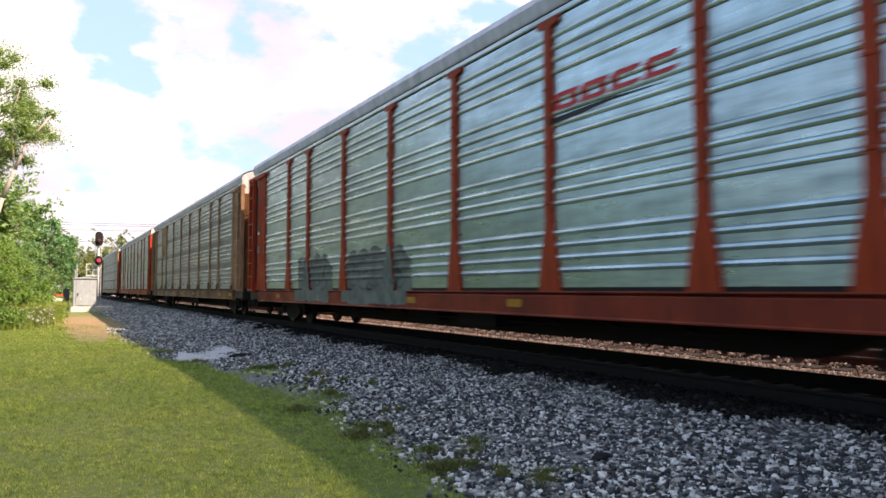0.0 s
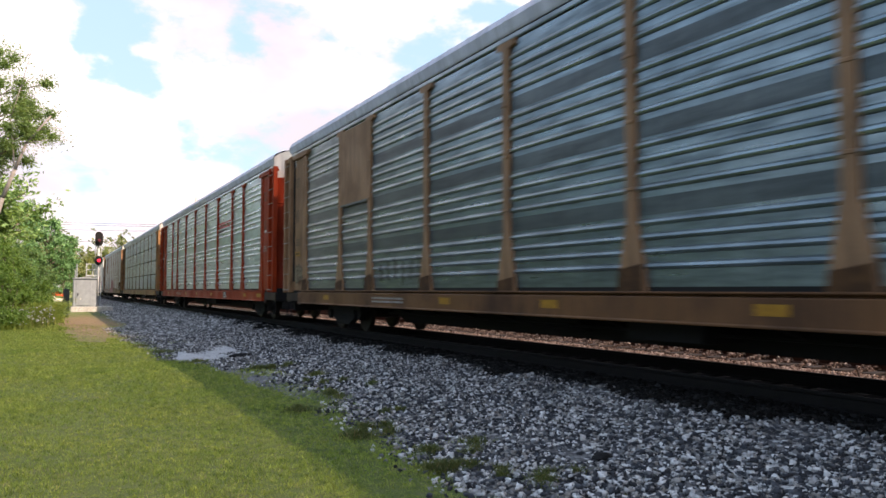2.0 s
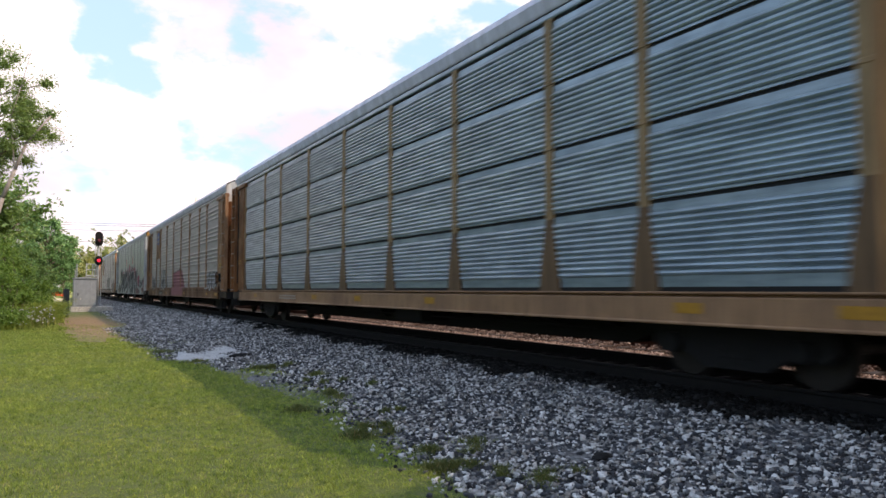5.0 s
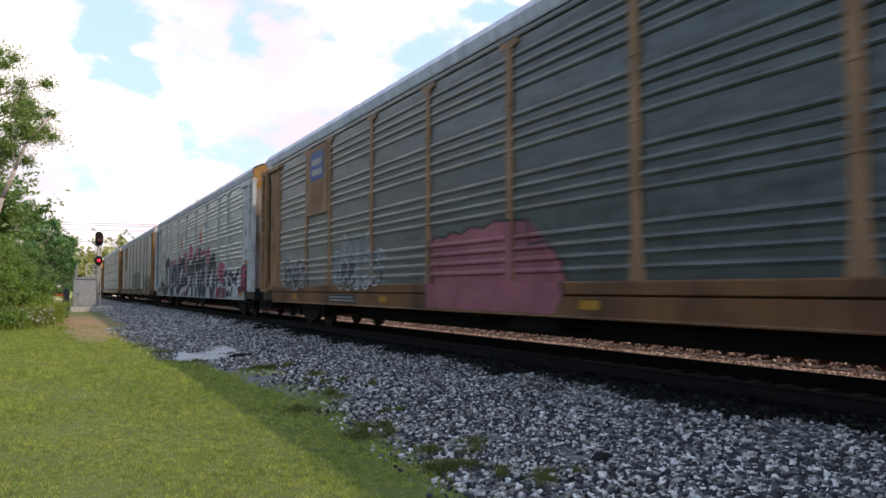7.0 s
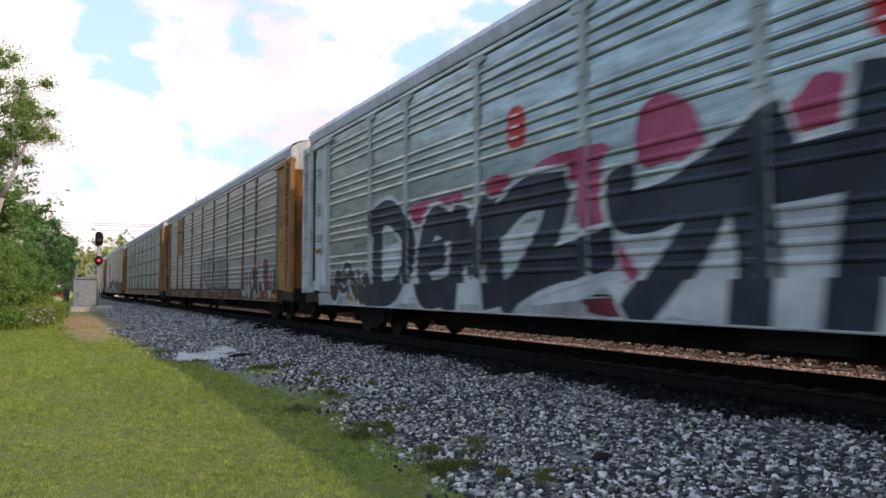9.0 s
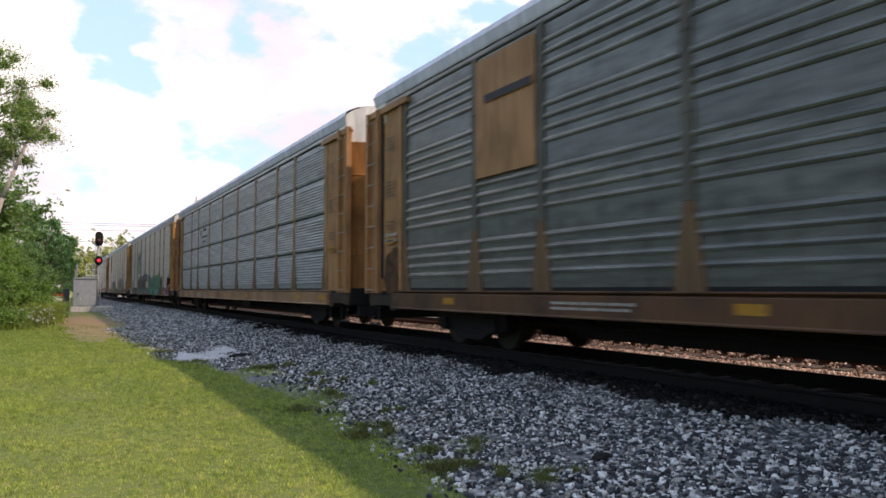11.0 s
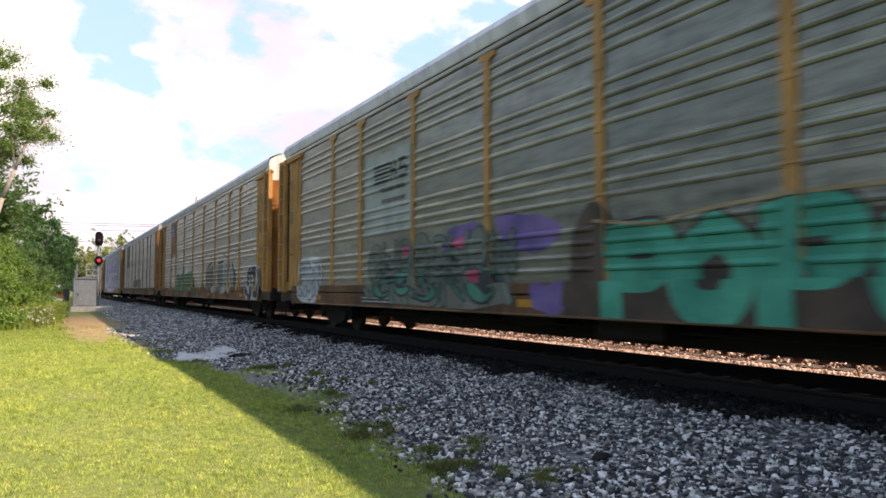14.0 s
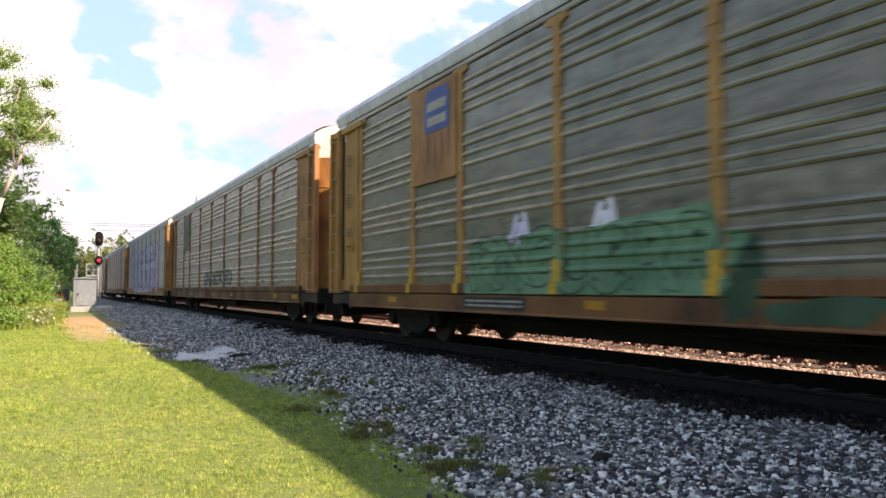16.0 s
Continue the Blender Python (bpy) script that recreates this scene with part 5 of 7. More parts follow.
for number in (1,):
    # the flat strips between the ribs are darker on this car
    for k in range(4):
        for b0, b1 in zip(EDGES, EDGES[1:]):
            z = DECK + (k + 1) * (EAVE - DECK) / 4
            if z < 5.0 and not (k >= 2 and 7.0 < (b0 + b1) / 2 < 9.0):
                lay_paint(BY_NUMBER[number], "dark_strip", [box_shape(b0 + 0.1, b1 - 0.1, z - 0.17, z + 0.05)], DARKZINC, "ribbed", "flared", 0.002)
c = BY_NUMBER[2]
red_wordmark(c, "ribbed", "flared")
lay_paint(c, "data_plate", [box_shape(-6.7, -6.1, 0.70, 0.98)], INK, "ribbed", "flared")
stencil_bars(c, -6.4, 0.9, 0.5, 3, WHITE, "flared")
c = BY_NUMBER[4]
cover_plate(c, 7.27, 9.03, 3.12, 5.0, TAN)
shield(c, 7.55, 8.65, 3.62, 4.86, "ribbed", "straight")
lay_paint(c, "graffiti_patch", [[(1.35, 0.72), (1.35, 2.0), (1.1, 2.06), (0.8, 2.04), (0.5, 2.12), (0.2, 2.07), (-0.2, 2.16), (-0.6, 2.1), (-0.9, 2.2), (-1.9, 2.14), (-1.95, 1.75), (-2.4, 1.78), (-2.75, 1.5), (-2.95, 1.0), (-2.7, 0.72)]], PINK, "ribbed", "straight", 0.006, "block of pink spray paint")
RIM = [(1.35, 0.72), (1.35, 2.0), (1.1, 2.06), (0.8, 2.02), (0.5, 2.12), (0.2, 2.05), (-0.2, 2.16), (-0.6, 2.1), (-0.9, 2.2), (-1.9, 2.14), (-1.95, 1.75), (-2.4, 1.78), (-2.75, 1.5), (-2.95, 1.0)]
lay_paint(c, "graffiti_outline", [stroke(*a, *b, 0.05) for a, b in zip(RIM, RIM[1:])], SOOT, "ribbed", "straight", 0.009, "thin dark outline of spray paint", stack=0.0004)
wild_letters(c, 6.9, 3.6, 1.1, 2.0, 6, SHADE, CHALK, 34, "straight", fat=0.05, grow=0.04)
wild_letters(c, 6.2, 4.6, 1.7, 2.45, 2, SHADE, MIST, 33, "straight", fat=0.06, grow=0.05, base=0.011)
wild_letters(c, 11.3, 8.9, 1.05, 1.9, 4, SHADE, MIST, 37, "straight", fat=0.12, grow=0.03)
wild_letters(c, -9.45, -11.75, 1.15, 1.85, 5, SHADE, CHALK, 43, "straight", fat=0.1, grow=0.05)
c = BY_NUMBER[5]
for i, args in enumerate(((5.0, 1.45, 8.3, 1.35, 71, 0.03), (-3.2, 1.4, 8.4, 1.45, 72, 0.03), (-10.0, 1.2, 3.4, 0.9, 73, 0.05))):
    lay_paint(c, "graffiti_cloud", [blob(*args)], CHALK, "ribbed", "straight", 0.003 + 0.001 * (i % 2), "white cloud of spray paint")
for args in ((-0.1, 2.95, 1.15, 0.75, 74), (-2.05, 2.8, 0.7, 0.6, 75), (6.0, 2.6, 1.9, 0.45, 76), (3.6, 2.75, 0.8, 0.4, 82), (1.9, 2.8, 1.6, 0.5, 83), (1.3, 2.3, 0.5, 1.0, 77), (-3.9, 2.65, 1.7, 0.65, 78), (-5.05, 2.4, 0.7, 1.3, 85), (-7.9, 1.75, 1.5, 1.0, 79)):
    lay_paint(c, "graffiti_glow", [blob(*args)], MAGENTA, "ribbed", "straight", 0.0062, "crimson spray paint between the letters")
lay_paint(c, "graffiti_glow", ribbon([(1.25, 2.1), (0.8, 1.6), (0.45, 1.2)], 0.2), MAGENTA, "ribbed", "straight", 0.0068)
sprayed_word(c, [("D", 9.1, 6.6, 0.85, 2.8), ("E", 6.65, 5.1, 0.85, 2.45), ("N", 5.35, 3.5, 0.85, 2.45), ("Z", 3.75, 0.9, 0.8, 2.6),
                 ("T", 0.85, -1.75, 0.75, 2.75), ("i", -1.05, -1.6, 0.75, 2.2), ("t", -1.6, -4.3, 0.75, 2.95), ("a", -3.0, -4.5, 0.8, 1.95), ("n", -4.7, -7.2, 0.75, 2.5)],
             0.55, NAVY, CHALK, "ribbed", "straight", 0.0075, 0.2, "blue-black spray-painted letters")
sprayed_word(c, [("F", -8.2, -9.3, 0.8, 1.8), ("E", -9.2, -10.2, 0.8, 1.75), ("T", -10.1, -11.3, 0.8, 1.8)], 0.24, NAVY, CHALK, "ribbed", "straight", 0.0075, 0.14, "blue-black spray-painted letters")
lay_paint(c, "graffiti_patch", [[(-7.3, 0.7), (-7.45, 1.12), (-8.2, 1.2), (-9.4, 1.1), (-9.9, 0.7)]], MAROON, "ribbed", "straight", 0.0052, "dark red spray paint along the sill")
for args in ((0.9, 0.85, 0.9, 0.2, 86), (-6.5, 0.85, 0.5, 0.3, 87)):
    lay_paint(c, "graffiti_glow", [blob(*args)], MAROON, "ribbed", "straight", 0.0055)
for args in ((-12.4, 1.45, 1.3, 1.2, 80),):
    lay_paint(c, "graffiti_glow", [blob(*args)], MAROON, "ribbed", "straight", 0.006)
wild_letters(c, -11.6, -12.9, 1.1, 1.95, 2, MAGENTA, NAVY, 84, "straight", fat=0.12, grow=0.07, base=0.011)
wild_letters(c, 11.5, 9.0, 0.85, 1.6, 4, SOOT, CHALK, 45, "straight", fat=0.14, grow=0.06)
for y in (-2.85, 3.1):
    lay_paint(c, "red_mark", [blob(y, 3.63, 0.5, 0.68, 89, 0.03)], REDPAINT, "ribbed", "straight", 0.006)
    lay_paint(c, "red_mark_bar", [box_shape(y - 0.1, y + 0.13, 3.62 + 0.15 * k, 3.66 + 0.15 * k) for k in (-1.2, 0.0, 1.2)], WHITE, "ribbed", "straight", 0.009)
c = BY_NUMBER[6]
cover_plate(c, 7.27, 9.03, 2.95, 4.98, YELLOW)
lay_paint(c, "black_bar", [box_shape(7.3, 8.7, 4.2, 4.33, 0.0)], INK, "ribbed", "flared", 0.03)
lay_paint(c, "paint_patch", [blob(-1.9, 1.75, 5.6, 1.5, 52, 0.06)], BUFF, "ribbed", "flared", 0.003, "grey haze of old spray paint")
runs = random.Random(57)
for i in range(15):
    # tall runny strokes of thin paint
    y = 1.0 - 0.4 * i
    high = 2.0 + 0.85 * math.sin(math.pi * (i + 2) / 17) + runs.uniform(-0.25, 0.2)
    lay_paint(c, "graffiti_mark", ribbon([(y, 1.1 + runs.uniform(0, 0.3)), (y + runs.uniform(-0.15, 0.1), 1.7), (y - runs.uniform(0, 0.3), high)], runs.uniform(0.08, 0.2)), MIST if i % 3 else FAINT, "ribbed", "flared", 0.0055 + 0.0012 * (i % 3), "runny stroke of thin white spray paint")
lay_paint(c, "paint_patch", [blob(-9.6, 1.25, 4.6, 1.1, 53, 0.08)], SOOT, "ribbed", "flared", 0.003, "dark smear of spray paint")
for i, (form, y0, y1, mat) in enumerate((("a", -7.5, -8.3, FAINT), ("n", -8.0, -8.9, FAINT), ("N", -9.4, -10.3, FAINT), ("B", -10.2, -11.0, MAROON), ("n", -10.9, -11.7, FAINT))):
    sprayed_letter(c, form, y0, y1, 0.85, 2.05, 0.24, mat, "ribbed", "flared", 0.006 + 0.0016 * (i % 2), label="thin white spray-painted letter" if mat is not MAROON else "dark red spray-painted letter")
lay_paint(c, "rust_stain", [blob(12.5, 1.45, 0.75, 0.9, 58, 0.1)], FOOTRUST, "ribbed", "flared", 0.004, "red-brown stain on the end plate")
stencil_bars(c, 12.55, 2.2, 0.6, 2, FADEDWHITE, "flared", seed=7, step=0.12)
c = BY_NUMBER[7]
lay_paint(c, "worn_mark", [blob(5.6, 3.7, 2.3, 1.3, 91, 0.05)], MIST, "tiered", "flared", 0.004, "worn pale patch with a faded mark")
lay_paint(c, "worn_mark_bar", [box_shape(5.0, 5.9, 3.85, 4.0, 0.2), box_shape(4.9, 6.3, 3.55, 3.64), box_shape(6.3, 6.6, 3.7, 3.95), box_shape(5.2, 6.0, 3.3, 3.38)], SOOT, "tiered", "flared", 0.007)
c = BY_NUMBER[8]
lay_paint(c, "graffiti_back", [blob(-1.3, 1.4, 1.2, 1.3, 95), blob(-7.9, 1.3, 1.2, 1.3, 96)], SOOT, "ribbed", "straight", 0.004)
lay_paint(c, "graffiti_back", [[(-0.75, 0.7), (-0.95, 1.2), (-1.35, 1.7), (-2.6, 1.72), (-4.2, 1.78), (-5.6, 1.82), (-7.3, 1.9), (-7.9, 1.6), (-8.3, 1.25), (-8.6, 0.72)]], SOOT, "ribbed", "straight", 0.0045, "brown shadow behind the teal letters")
sprayed_word(c, [("P", -1.45, -2.85, 0.8, 1.78), ("O", -2.75, -3.95, 0.8, 1.8), ("P", -3.9, -5.1, 0.8, 1.86), ("E", -5.1, -6.3, 0.8, 1.88), ("S", -6.1, -7.55, 0.8, 1.95)],
             0.42, TEAL, SOOT, "ribbed", "straight", 0.007, 0.1, "teal spray-painted letters")
lay_paint(c, "graffiti_outline", ribbon([(-1.4, 1.98), (-2.5, 1.86), (-3.0, 1.95), (-4.2, 2.02), (-5.6, 2.02), (-6.6, 2.14), (-7.5, 2.16)], 0.045), OCHRE, "ribbed", "straight", 0.0165, "thin yellow line of spray paint")
TAG = [(-10.75, 1.1, -12.05, 1.05, 0.42), (-10.55, 0.95, -10.6, 1.45, 0.26), (-11.05, 1.2, -11.0, 1.72, 0.26), (-11.5, 1.2, -11.5, 1.9, 0.26), (-11.95, 1.0, -12.1, 1.75, 0.24), (-10.9, 0.85, -12.15, 0.8, 0.2)]
lay_paint(c, "graffiti_outline", [stroke(*p[:4], p[4] + 0.16) for p in TAG], CHALK, "ribbed", "straight", 0.006, "white outline of a red tag", stack=0.0005)
lay_paint(c, "graffiti_letter", [stroke(*p) for p in TAG], MAROON, "ribbed", "straight", 0.011, "dark red spray-painted tag", stack=0.0005)
lay_paint(c, "graffiti_mark", [stroke(-11.25, 0.95, -11.28, 1.5, 0.04), stroke(-11.75, 0.95, -11.7, 1.6, 0.04), stroke(-10.8, 1.0, -10.82, 1.35, 0.04)], CHALK, "ribbed", "straight", 0.016)
lay_paint(c, "graffiti_cloud", [blob(10.9, 1.35, 2.1, 1.3, 104, 0.04)], CHALK, "ribbed", "straight", 0.003)
wild_letters(c, 11.8, 10.0, 0.85, 1.8, 4, MIST, SOOT, 105, "straight", fat=0.16, grow=0.04)
lay_paint(c, "graffiti_cloud", [blob(3.6, 1.25, 6.0, 1.0, 110, 0.04)], BUFF, "ribbed", "straight", 0.003)
wild_letters(c, 6.7, 0.6, 0.78, 1.85, 8, GREYGREEN, NAVY, 111, "straight", fat=0.15, grow=0.03)
wild_letters(c, 6.2, 1.0, 0.85, 1.5, 5, DEEPTEAL, NAVY, 119, "straight", fat=0.05, grow=0.05, base=0.011)
wild_letters(c, 6.6, 0.6, 1.3, 2.1, 8, GREYGREEN, NAVY, 123, "straight", fat=0.1, grow=0.025, base=0.016)
for args in ((2.3, 2.0, 1.3, 0.45, 112), (0.3, 1.95, 1.5, 0.6, 113), (-0.4, 0.95, 0.8, 0.5, 114), (5.0, 1.7, 0.4, 0.25, 115)):
    lay_paint(c, "graffiti_glow", [blob(*args)], VIOLET, "ribbed", "straight", 0.0035)
for args in ((4.6, 1.85, 0.3, 0.2, 116), (2.4, 1.9, 0.35, 0.22, 117), (1.9, 1.3, 0.4, 0.2, 118)):
    lay_paint(c, "graffiti_glow", [blob(*args)], MAGENTA, "ribbed", "straight", 0.02)
lay_paint(c, "painted_field", [box_shape(4.32, 6.88, 2.3, 4.08)], FIELD, "ribbed", "straight", 0.004, "worn pale field behind the black company mark")
lay_paint(c, "company_mark", [[(6.35, 3.42 + 0.09 * k), (6.3, 3.47 + 0.09 * k), (5.5, 3.47 + 0.09 * k), (5.5, 3.42 + 0.09 * k)] for k in range(5)]
          + [box_shape(5.32, 5.42, 3.42, 3.85, 0.06), box_shape(5.12, 5.42, 3.6, 3.67), box_shape(5.1, 5.2, 3.42, 3.85, 0.06), box_shape(4.6, 4.98, 3.78, 3.85, 0.04), box_shape(4.6, 4.98, 3.60, 3.67), box_shape(4.6, 4.98, 3.42, 3.49), box_shape(4.9, 4.98, 3.6, 3.85), box_shape(4.6, 4.68, 3.42, 3.66)], INK, "ribbed", "straight", 0.008)
stencil_bars(c, 5.3, 3.2, 1.3, 1, SOOT, "straight", seed=3, step=0.2)
stencil_bars(c, 5.3, 2.95, 1.3, 1, SOOT, "straight", seed=4, step=0.2)
c = BY_NUMBER[9]
cover_plate(c, 7.27, 9.03, 3.12, 5.0, YELLOW)
shield(c, 7.5, 8.5, 3.62, 4.9, "ribbed", "straight")
lay_paint(c, "graffiti_cloud", [blob(3.7, 1.4, 5.5, 0.75, 120, 0.04)], MOSS, "ribbed", "straight", 0.003)
lay_paint(c, "graffiti_patch", [[(6.85, 1.0), (6.85, 1.72), (6.2, 1.8), (5.3, 1.76), (4.5, 1.8), (3.9, 1.86), (3.0, 1.98), (2.1, 2.02), (1.5, 2.06), (1.35, 1.6), (1.4, 1.0)]], MOSS, "ribbed", "straight", 0.0042, "block of pale green spray paint")
wild_letters(c, 6.6, 1.3, 1.08, 1.85, 7, MOSS, DARKGREEN, 121, "straight", fat=0.17, grow=0.035, base=0.006)
for y, k in ((5.3, 131), (3.3, 132)):
    lay_paint(c, "graffiti_glow", [stroke(y + 0.25, 1.85, y + 0.1, 2.2, 0.12) , stroke(y - 0.2, 1.85, y - 0.1, 2.25, 0.12), stroke(y, 1.8, y, 2.05, 0.2)], LAVENDER, "ribbed", "straight", 0.004)
lay_paint(c, "graffiti_patch", [blob(1.05, 1.15, 0.4, 0.85, 133), blob(0.15, 0.86, 1.2, 0.26, 134)], DARKGREEN, "ribbed", "straight", 0.006, stack=0.0007)
lay_paint(c, "paint_patch", [blob(-5.4, 1.55, 6.2, 1.15, 138, 0.03)], BUFF, "ribbed", "straight", 0.0035, "grey patch of cover-up paint")
for i, row in enumerate(([(-2.3, 1.0), (-2.35, 1.6), (-2.3, 1.95), (-2.9, 2.15), (-3.6, 2.25)], [(-3.6, 0.95), (-3.75, 1.5), (-3.7, 2.1)], [(-5.1, 2.2), (-6.0, 2.25)], [(-8.2, 1.1), (-8.4, 1.7), (-7.8, 2.1)])):
    lay_paint(c, "graffiti_outline", ribbon(row, 0.09), FOOTRUST, "ribbed", "straight", 0.006, "brown line of old spray paint")
for i, (form, y0, y1) in enumerate((("i", -3.85, -4.55), ("a", -4.1, -5.0), ("B", -6.0, -7.1), ("O", -7.3, -8.0))):
    sprayed_letter(c, form, y0, y1, 1.0, 2.1, 0.3, FAINT, "ribbed", "straight", 0.0085 + 0.0016 * (i % 2), label="thin white spray-painted letter")
lay_paint(c, "graffiti_cloud", [blob(-11.4, 1.3, 2.0, 1.2, 150, 0.06)], CHALK, "ribbed", "straight", 0.003)
wild_letters(c, -10.5, -12.4, 0.75, 1.9, 4, NAVY, CHALK, 151, "straight", fat=0.26, grow=0.06)
for e in EDGES:
    lay_paint(c, "yellow_foot", [box_shape(e - 0.085, e + 0.085, 1.0, 1.5)], BRIGHTFOOT, "ribbed", "straight", 0.02, "bright yellow painted post foot")
c = BY_NUMBER[10]
cover_plate(c, 7.27, 9.03, 3.12, 5.0, BUFF)
throw_up(c, 3.0, -3.0, 1.25, 1.9, 5, BUFF, MIST, 161, "straight", grow=0.02)
c = BY_NUMBER[11]
lay_paint(c, "graffiti_cloud", [blob(0.5, 2.6, 19, 3.4, 170, 0.03)], LAVENDER, "ribbed", "straight", 0.003)
wild_letters(c, 9.5, -9.0, 1.1, 4.2, 6, LAVENDER, LILAC, 171, "straight", fat=0.5, grow=0.25)


# ---- lawn, weeds and small things on the ground ----
def edge_of_lawn(y):
    return float(lawn_line(y)) + 0.25


def blades(name, pts, heights, widths, seed, mat, label, category="grass"):
    """Upright blades, each bent once."""
    rs = np.random.RandomState(seed)
    k = len(pts)
    a = rs.uniform(0, 6.28, k)
    lean = rs.uniform(0.1, 1.4, k) * heights
    b = rs.uniform(0, 6.28, k)
    w = np.stack([np.cos(a), np.sin(a), np.zeros(k)], 1) * widths[:, None]
    d = np.stack([np.cos(b) * lean, np.sin(b) * lean, heights], 1)
    mid = pts + d * np.array([0.35, 0.35, 0.6])
    v = np.stack([pts - w, pts + w, mid + w * 0.75, mid - w * 0.75, pts + d], 1)
    me = bpy.data.meshes.new(name)
    me.vertices.add(k * 5)
    me.vertices.foreach_set("co", v.reshape(-1))
    base = (np.arange(k) * 5)[:, None]
    loops = (base + np.array([0, 1, 2, 3, 3, 2, 4])[None]).reshape(-1)
    me.loops.add(len(loops))
    me.loops.foreach_set("vertex_index", loops)
    me.polygons.add(2 * k)
    starts = (np.arange(k) * 7)[:, None] + np.array([0, 4])[None]
    me.polygons.foreach_set("loop_start", starts.reshape(-1))
    me.polygons.foreach_set("loop_total", np.tile([4, 3], k))
    me.update(calc_edges=True)
    return tagged(place(name, me, mat), label, category, kind="stuff")


def lawn_height(x, y):
    z = GRASS_Z - 0.02 + 0.05 * noise.noise((x * 0.35, y * 0.35, 0))
    if y > 30:
        z += min(0.07, (y - 30) * 0.0035)
    return z


GRASS = leaf_material("lawn_blades", (0.0, (0.123, 0.2, 0.042)), (0.5, (0.236, 0.318, 0.07)), (0.9, (0.321, 0.388, 0.1)), (0.97, (0.342, 0.36, 0.12)), (1.0, (0.418, 0.4, 0.19)), mottle=9.0)
WEED = leaf_material("weed_blades", (0.0, (0.05, 0.07, 0.022)), (0.55, (0.10, 0.13, 0.042)), (0.85, (0.17, 0.19, 0.07)), (1.0, (0.25, 0.2, 0.11)))


def build_lawn():
    rs = np.random.RandomState(11)
    pts, hs, ws = [], [], []
    while len(pts) < 230000:
        n = 60000
        y = 4.0 + 33 * rs.uniform(0, 1, n) ** 2.0
        x = rs.uniform(-2.6, 3.9, n)
        for a, b, q in zip(x, y, rs.uniform(0, 1, n)):
            if a < -0.06 * b - 0.4:
                continue
            e = edge_of_lawn(b)
            # the bare path
            if ((a - 1.6 - 0.03 * (b - 37)) / 1.25) ** 2 + ((b - 37) / 11.5) ** 2 + 0.8 * noise.noise((a * 1.2, b * 0.6, 5)) < 1 and q > 0.12:
                continue
            over = a - e + 0.55 * noise.noise((a * 1.5, b * 1.5, 8)) + 0.3 * noise.noise((a * 5, b * 5, 6))
            if over > -0.35 and q > 0.62 * math.exp(-(over + 0.35) * 2.6):
                continue
            z = max(lawn_height(a, b), bed_height(a) if a > 2.6 else -9)
            tuft = max(0.25, 1.0 + 0.5 * noise.noise((a * 1.3, b * 1.3, 2)) + 0.75 * noise.noise((a * 7, b * 7, 4)))
            far = 1 + max(0, b - 8) * 0.06
            pts.append((a, b, z - 0.005))
            hs.append(0.027 * tuft * (0.7 + 0.7 * q) * min(1.3, far))
            ws.append(0.0027 * far)
    blades("lawn_grass", np.array(pts), np.array(hs), np.array(ws), 12, GRASS, "short mown green grass with yellowed blades")


def build_weed(x, y, size, count, seed):
    rs = np.random.RandomState(seed)
    r = np.abs(rs.normal(0, size * 0.45, count))
    a = rs.uniform(0, 6.28, count)
    px, py = x + r * np.cos(a), y + r * np.sin(a)
    pz = np.array([max(lawn_height(i, j), bed_height(i) if i > 2.6 else -9) for i, j in zip(px, py)])
    h = rs.uniform(0.03, 0.1, count) * np.exp(-(r / size) ** 2) + 0.015
    me = blades("weed", np.stack([px, py, pz], 1), h, np.full(count, 0.0045), seed, WEED, "low green weed tuft in the gravel", "weed")


build_lawn()
for i, (x, y, s, n) in enumerate([(3.12, 5.9, 0.3, 700), (3.35, 5.75, 0.18, 350), (3.55, 4.95, 0.2, 420), (3.3, 6.5, 0.22, 400), (3.0, 7.6, 0.3, 600), (3.45, 7.9, 0.15, 200), (2.95, 9.6, 0.3, 500), (2.9, 17.0, 0.5, 500), (2.3, 22.0, 0.6, 500), (3.75, 8.6, 0.12, 120), (2.6, 20.0, 0.5, 400)]):
    build_weed(x, y, s, n, 300 + i)


edge_rng = random.Random(77)
for i in range(26):
    y = 4.9 + 10 * edge_rng.random() ** 1.5
    x = edge_of_lawn(y) + edge_rng.uniform(-0.35, 0.5)
    build_weed(x, y, edge_rng.uniform(0.1, 0.26), edge_rng.randint(120, 320), 360 + i)


def build_tall_grass(x, y, size, count, high, seed):
    """Uncut grass at the foot of the thicket."""
    rs = np.random.RandomState(seed)
    r, a = np.abs(rs.normal(0, size * 0.5, count)), rs.uniform(0, 6.28, count)
    px, py = x + r * np.cos(a), y + 2 * r * np.sin(a)
    pz = np.array([lawn_height(i, j) for i, j in zip(px, py)])
    blades("tall_grass", np.stack([px, py, pz], 1), high * rs.uniform(0.5, 1.0, count) * np.exp(-(r / size) ** 2 * 0.7), np.full(count, 0.012), seed, GRASS, "clump of uncut yellow-green grass by the thicket", "grass")


for i, (x, y, s, n, h) in enumerate([(0.2, 33.0, 0.6, 700, 0.2), (-0.5, 37.5, 0.7, 2600, 1.2), (-0.1, 41.5, 0.5, 1600, 1.3), (-1.4, 35.5, 0.8, 2000, 0.8), (0.3, 45.5, 0.5, 1200, 0.9), (0.2, 39.5, 0.5, 900, 0.5)]):
    build_tall_grass(x, y, s, n, h, 330 + i)


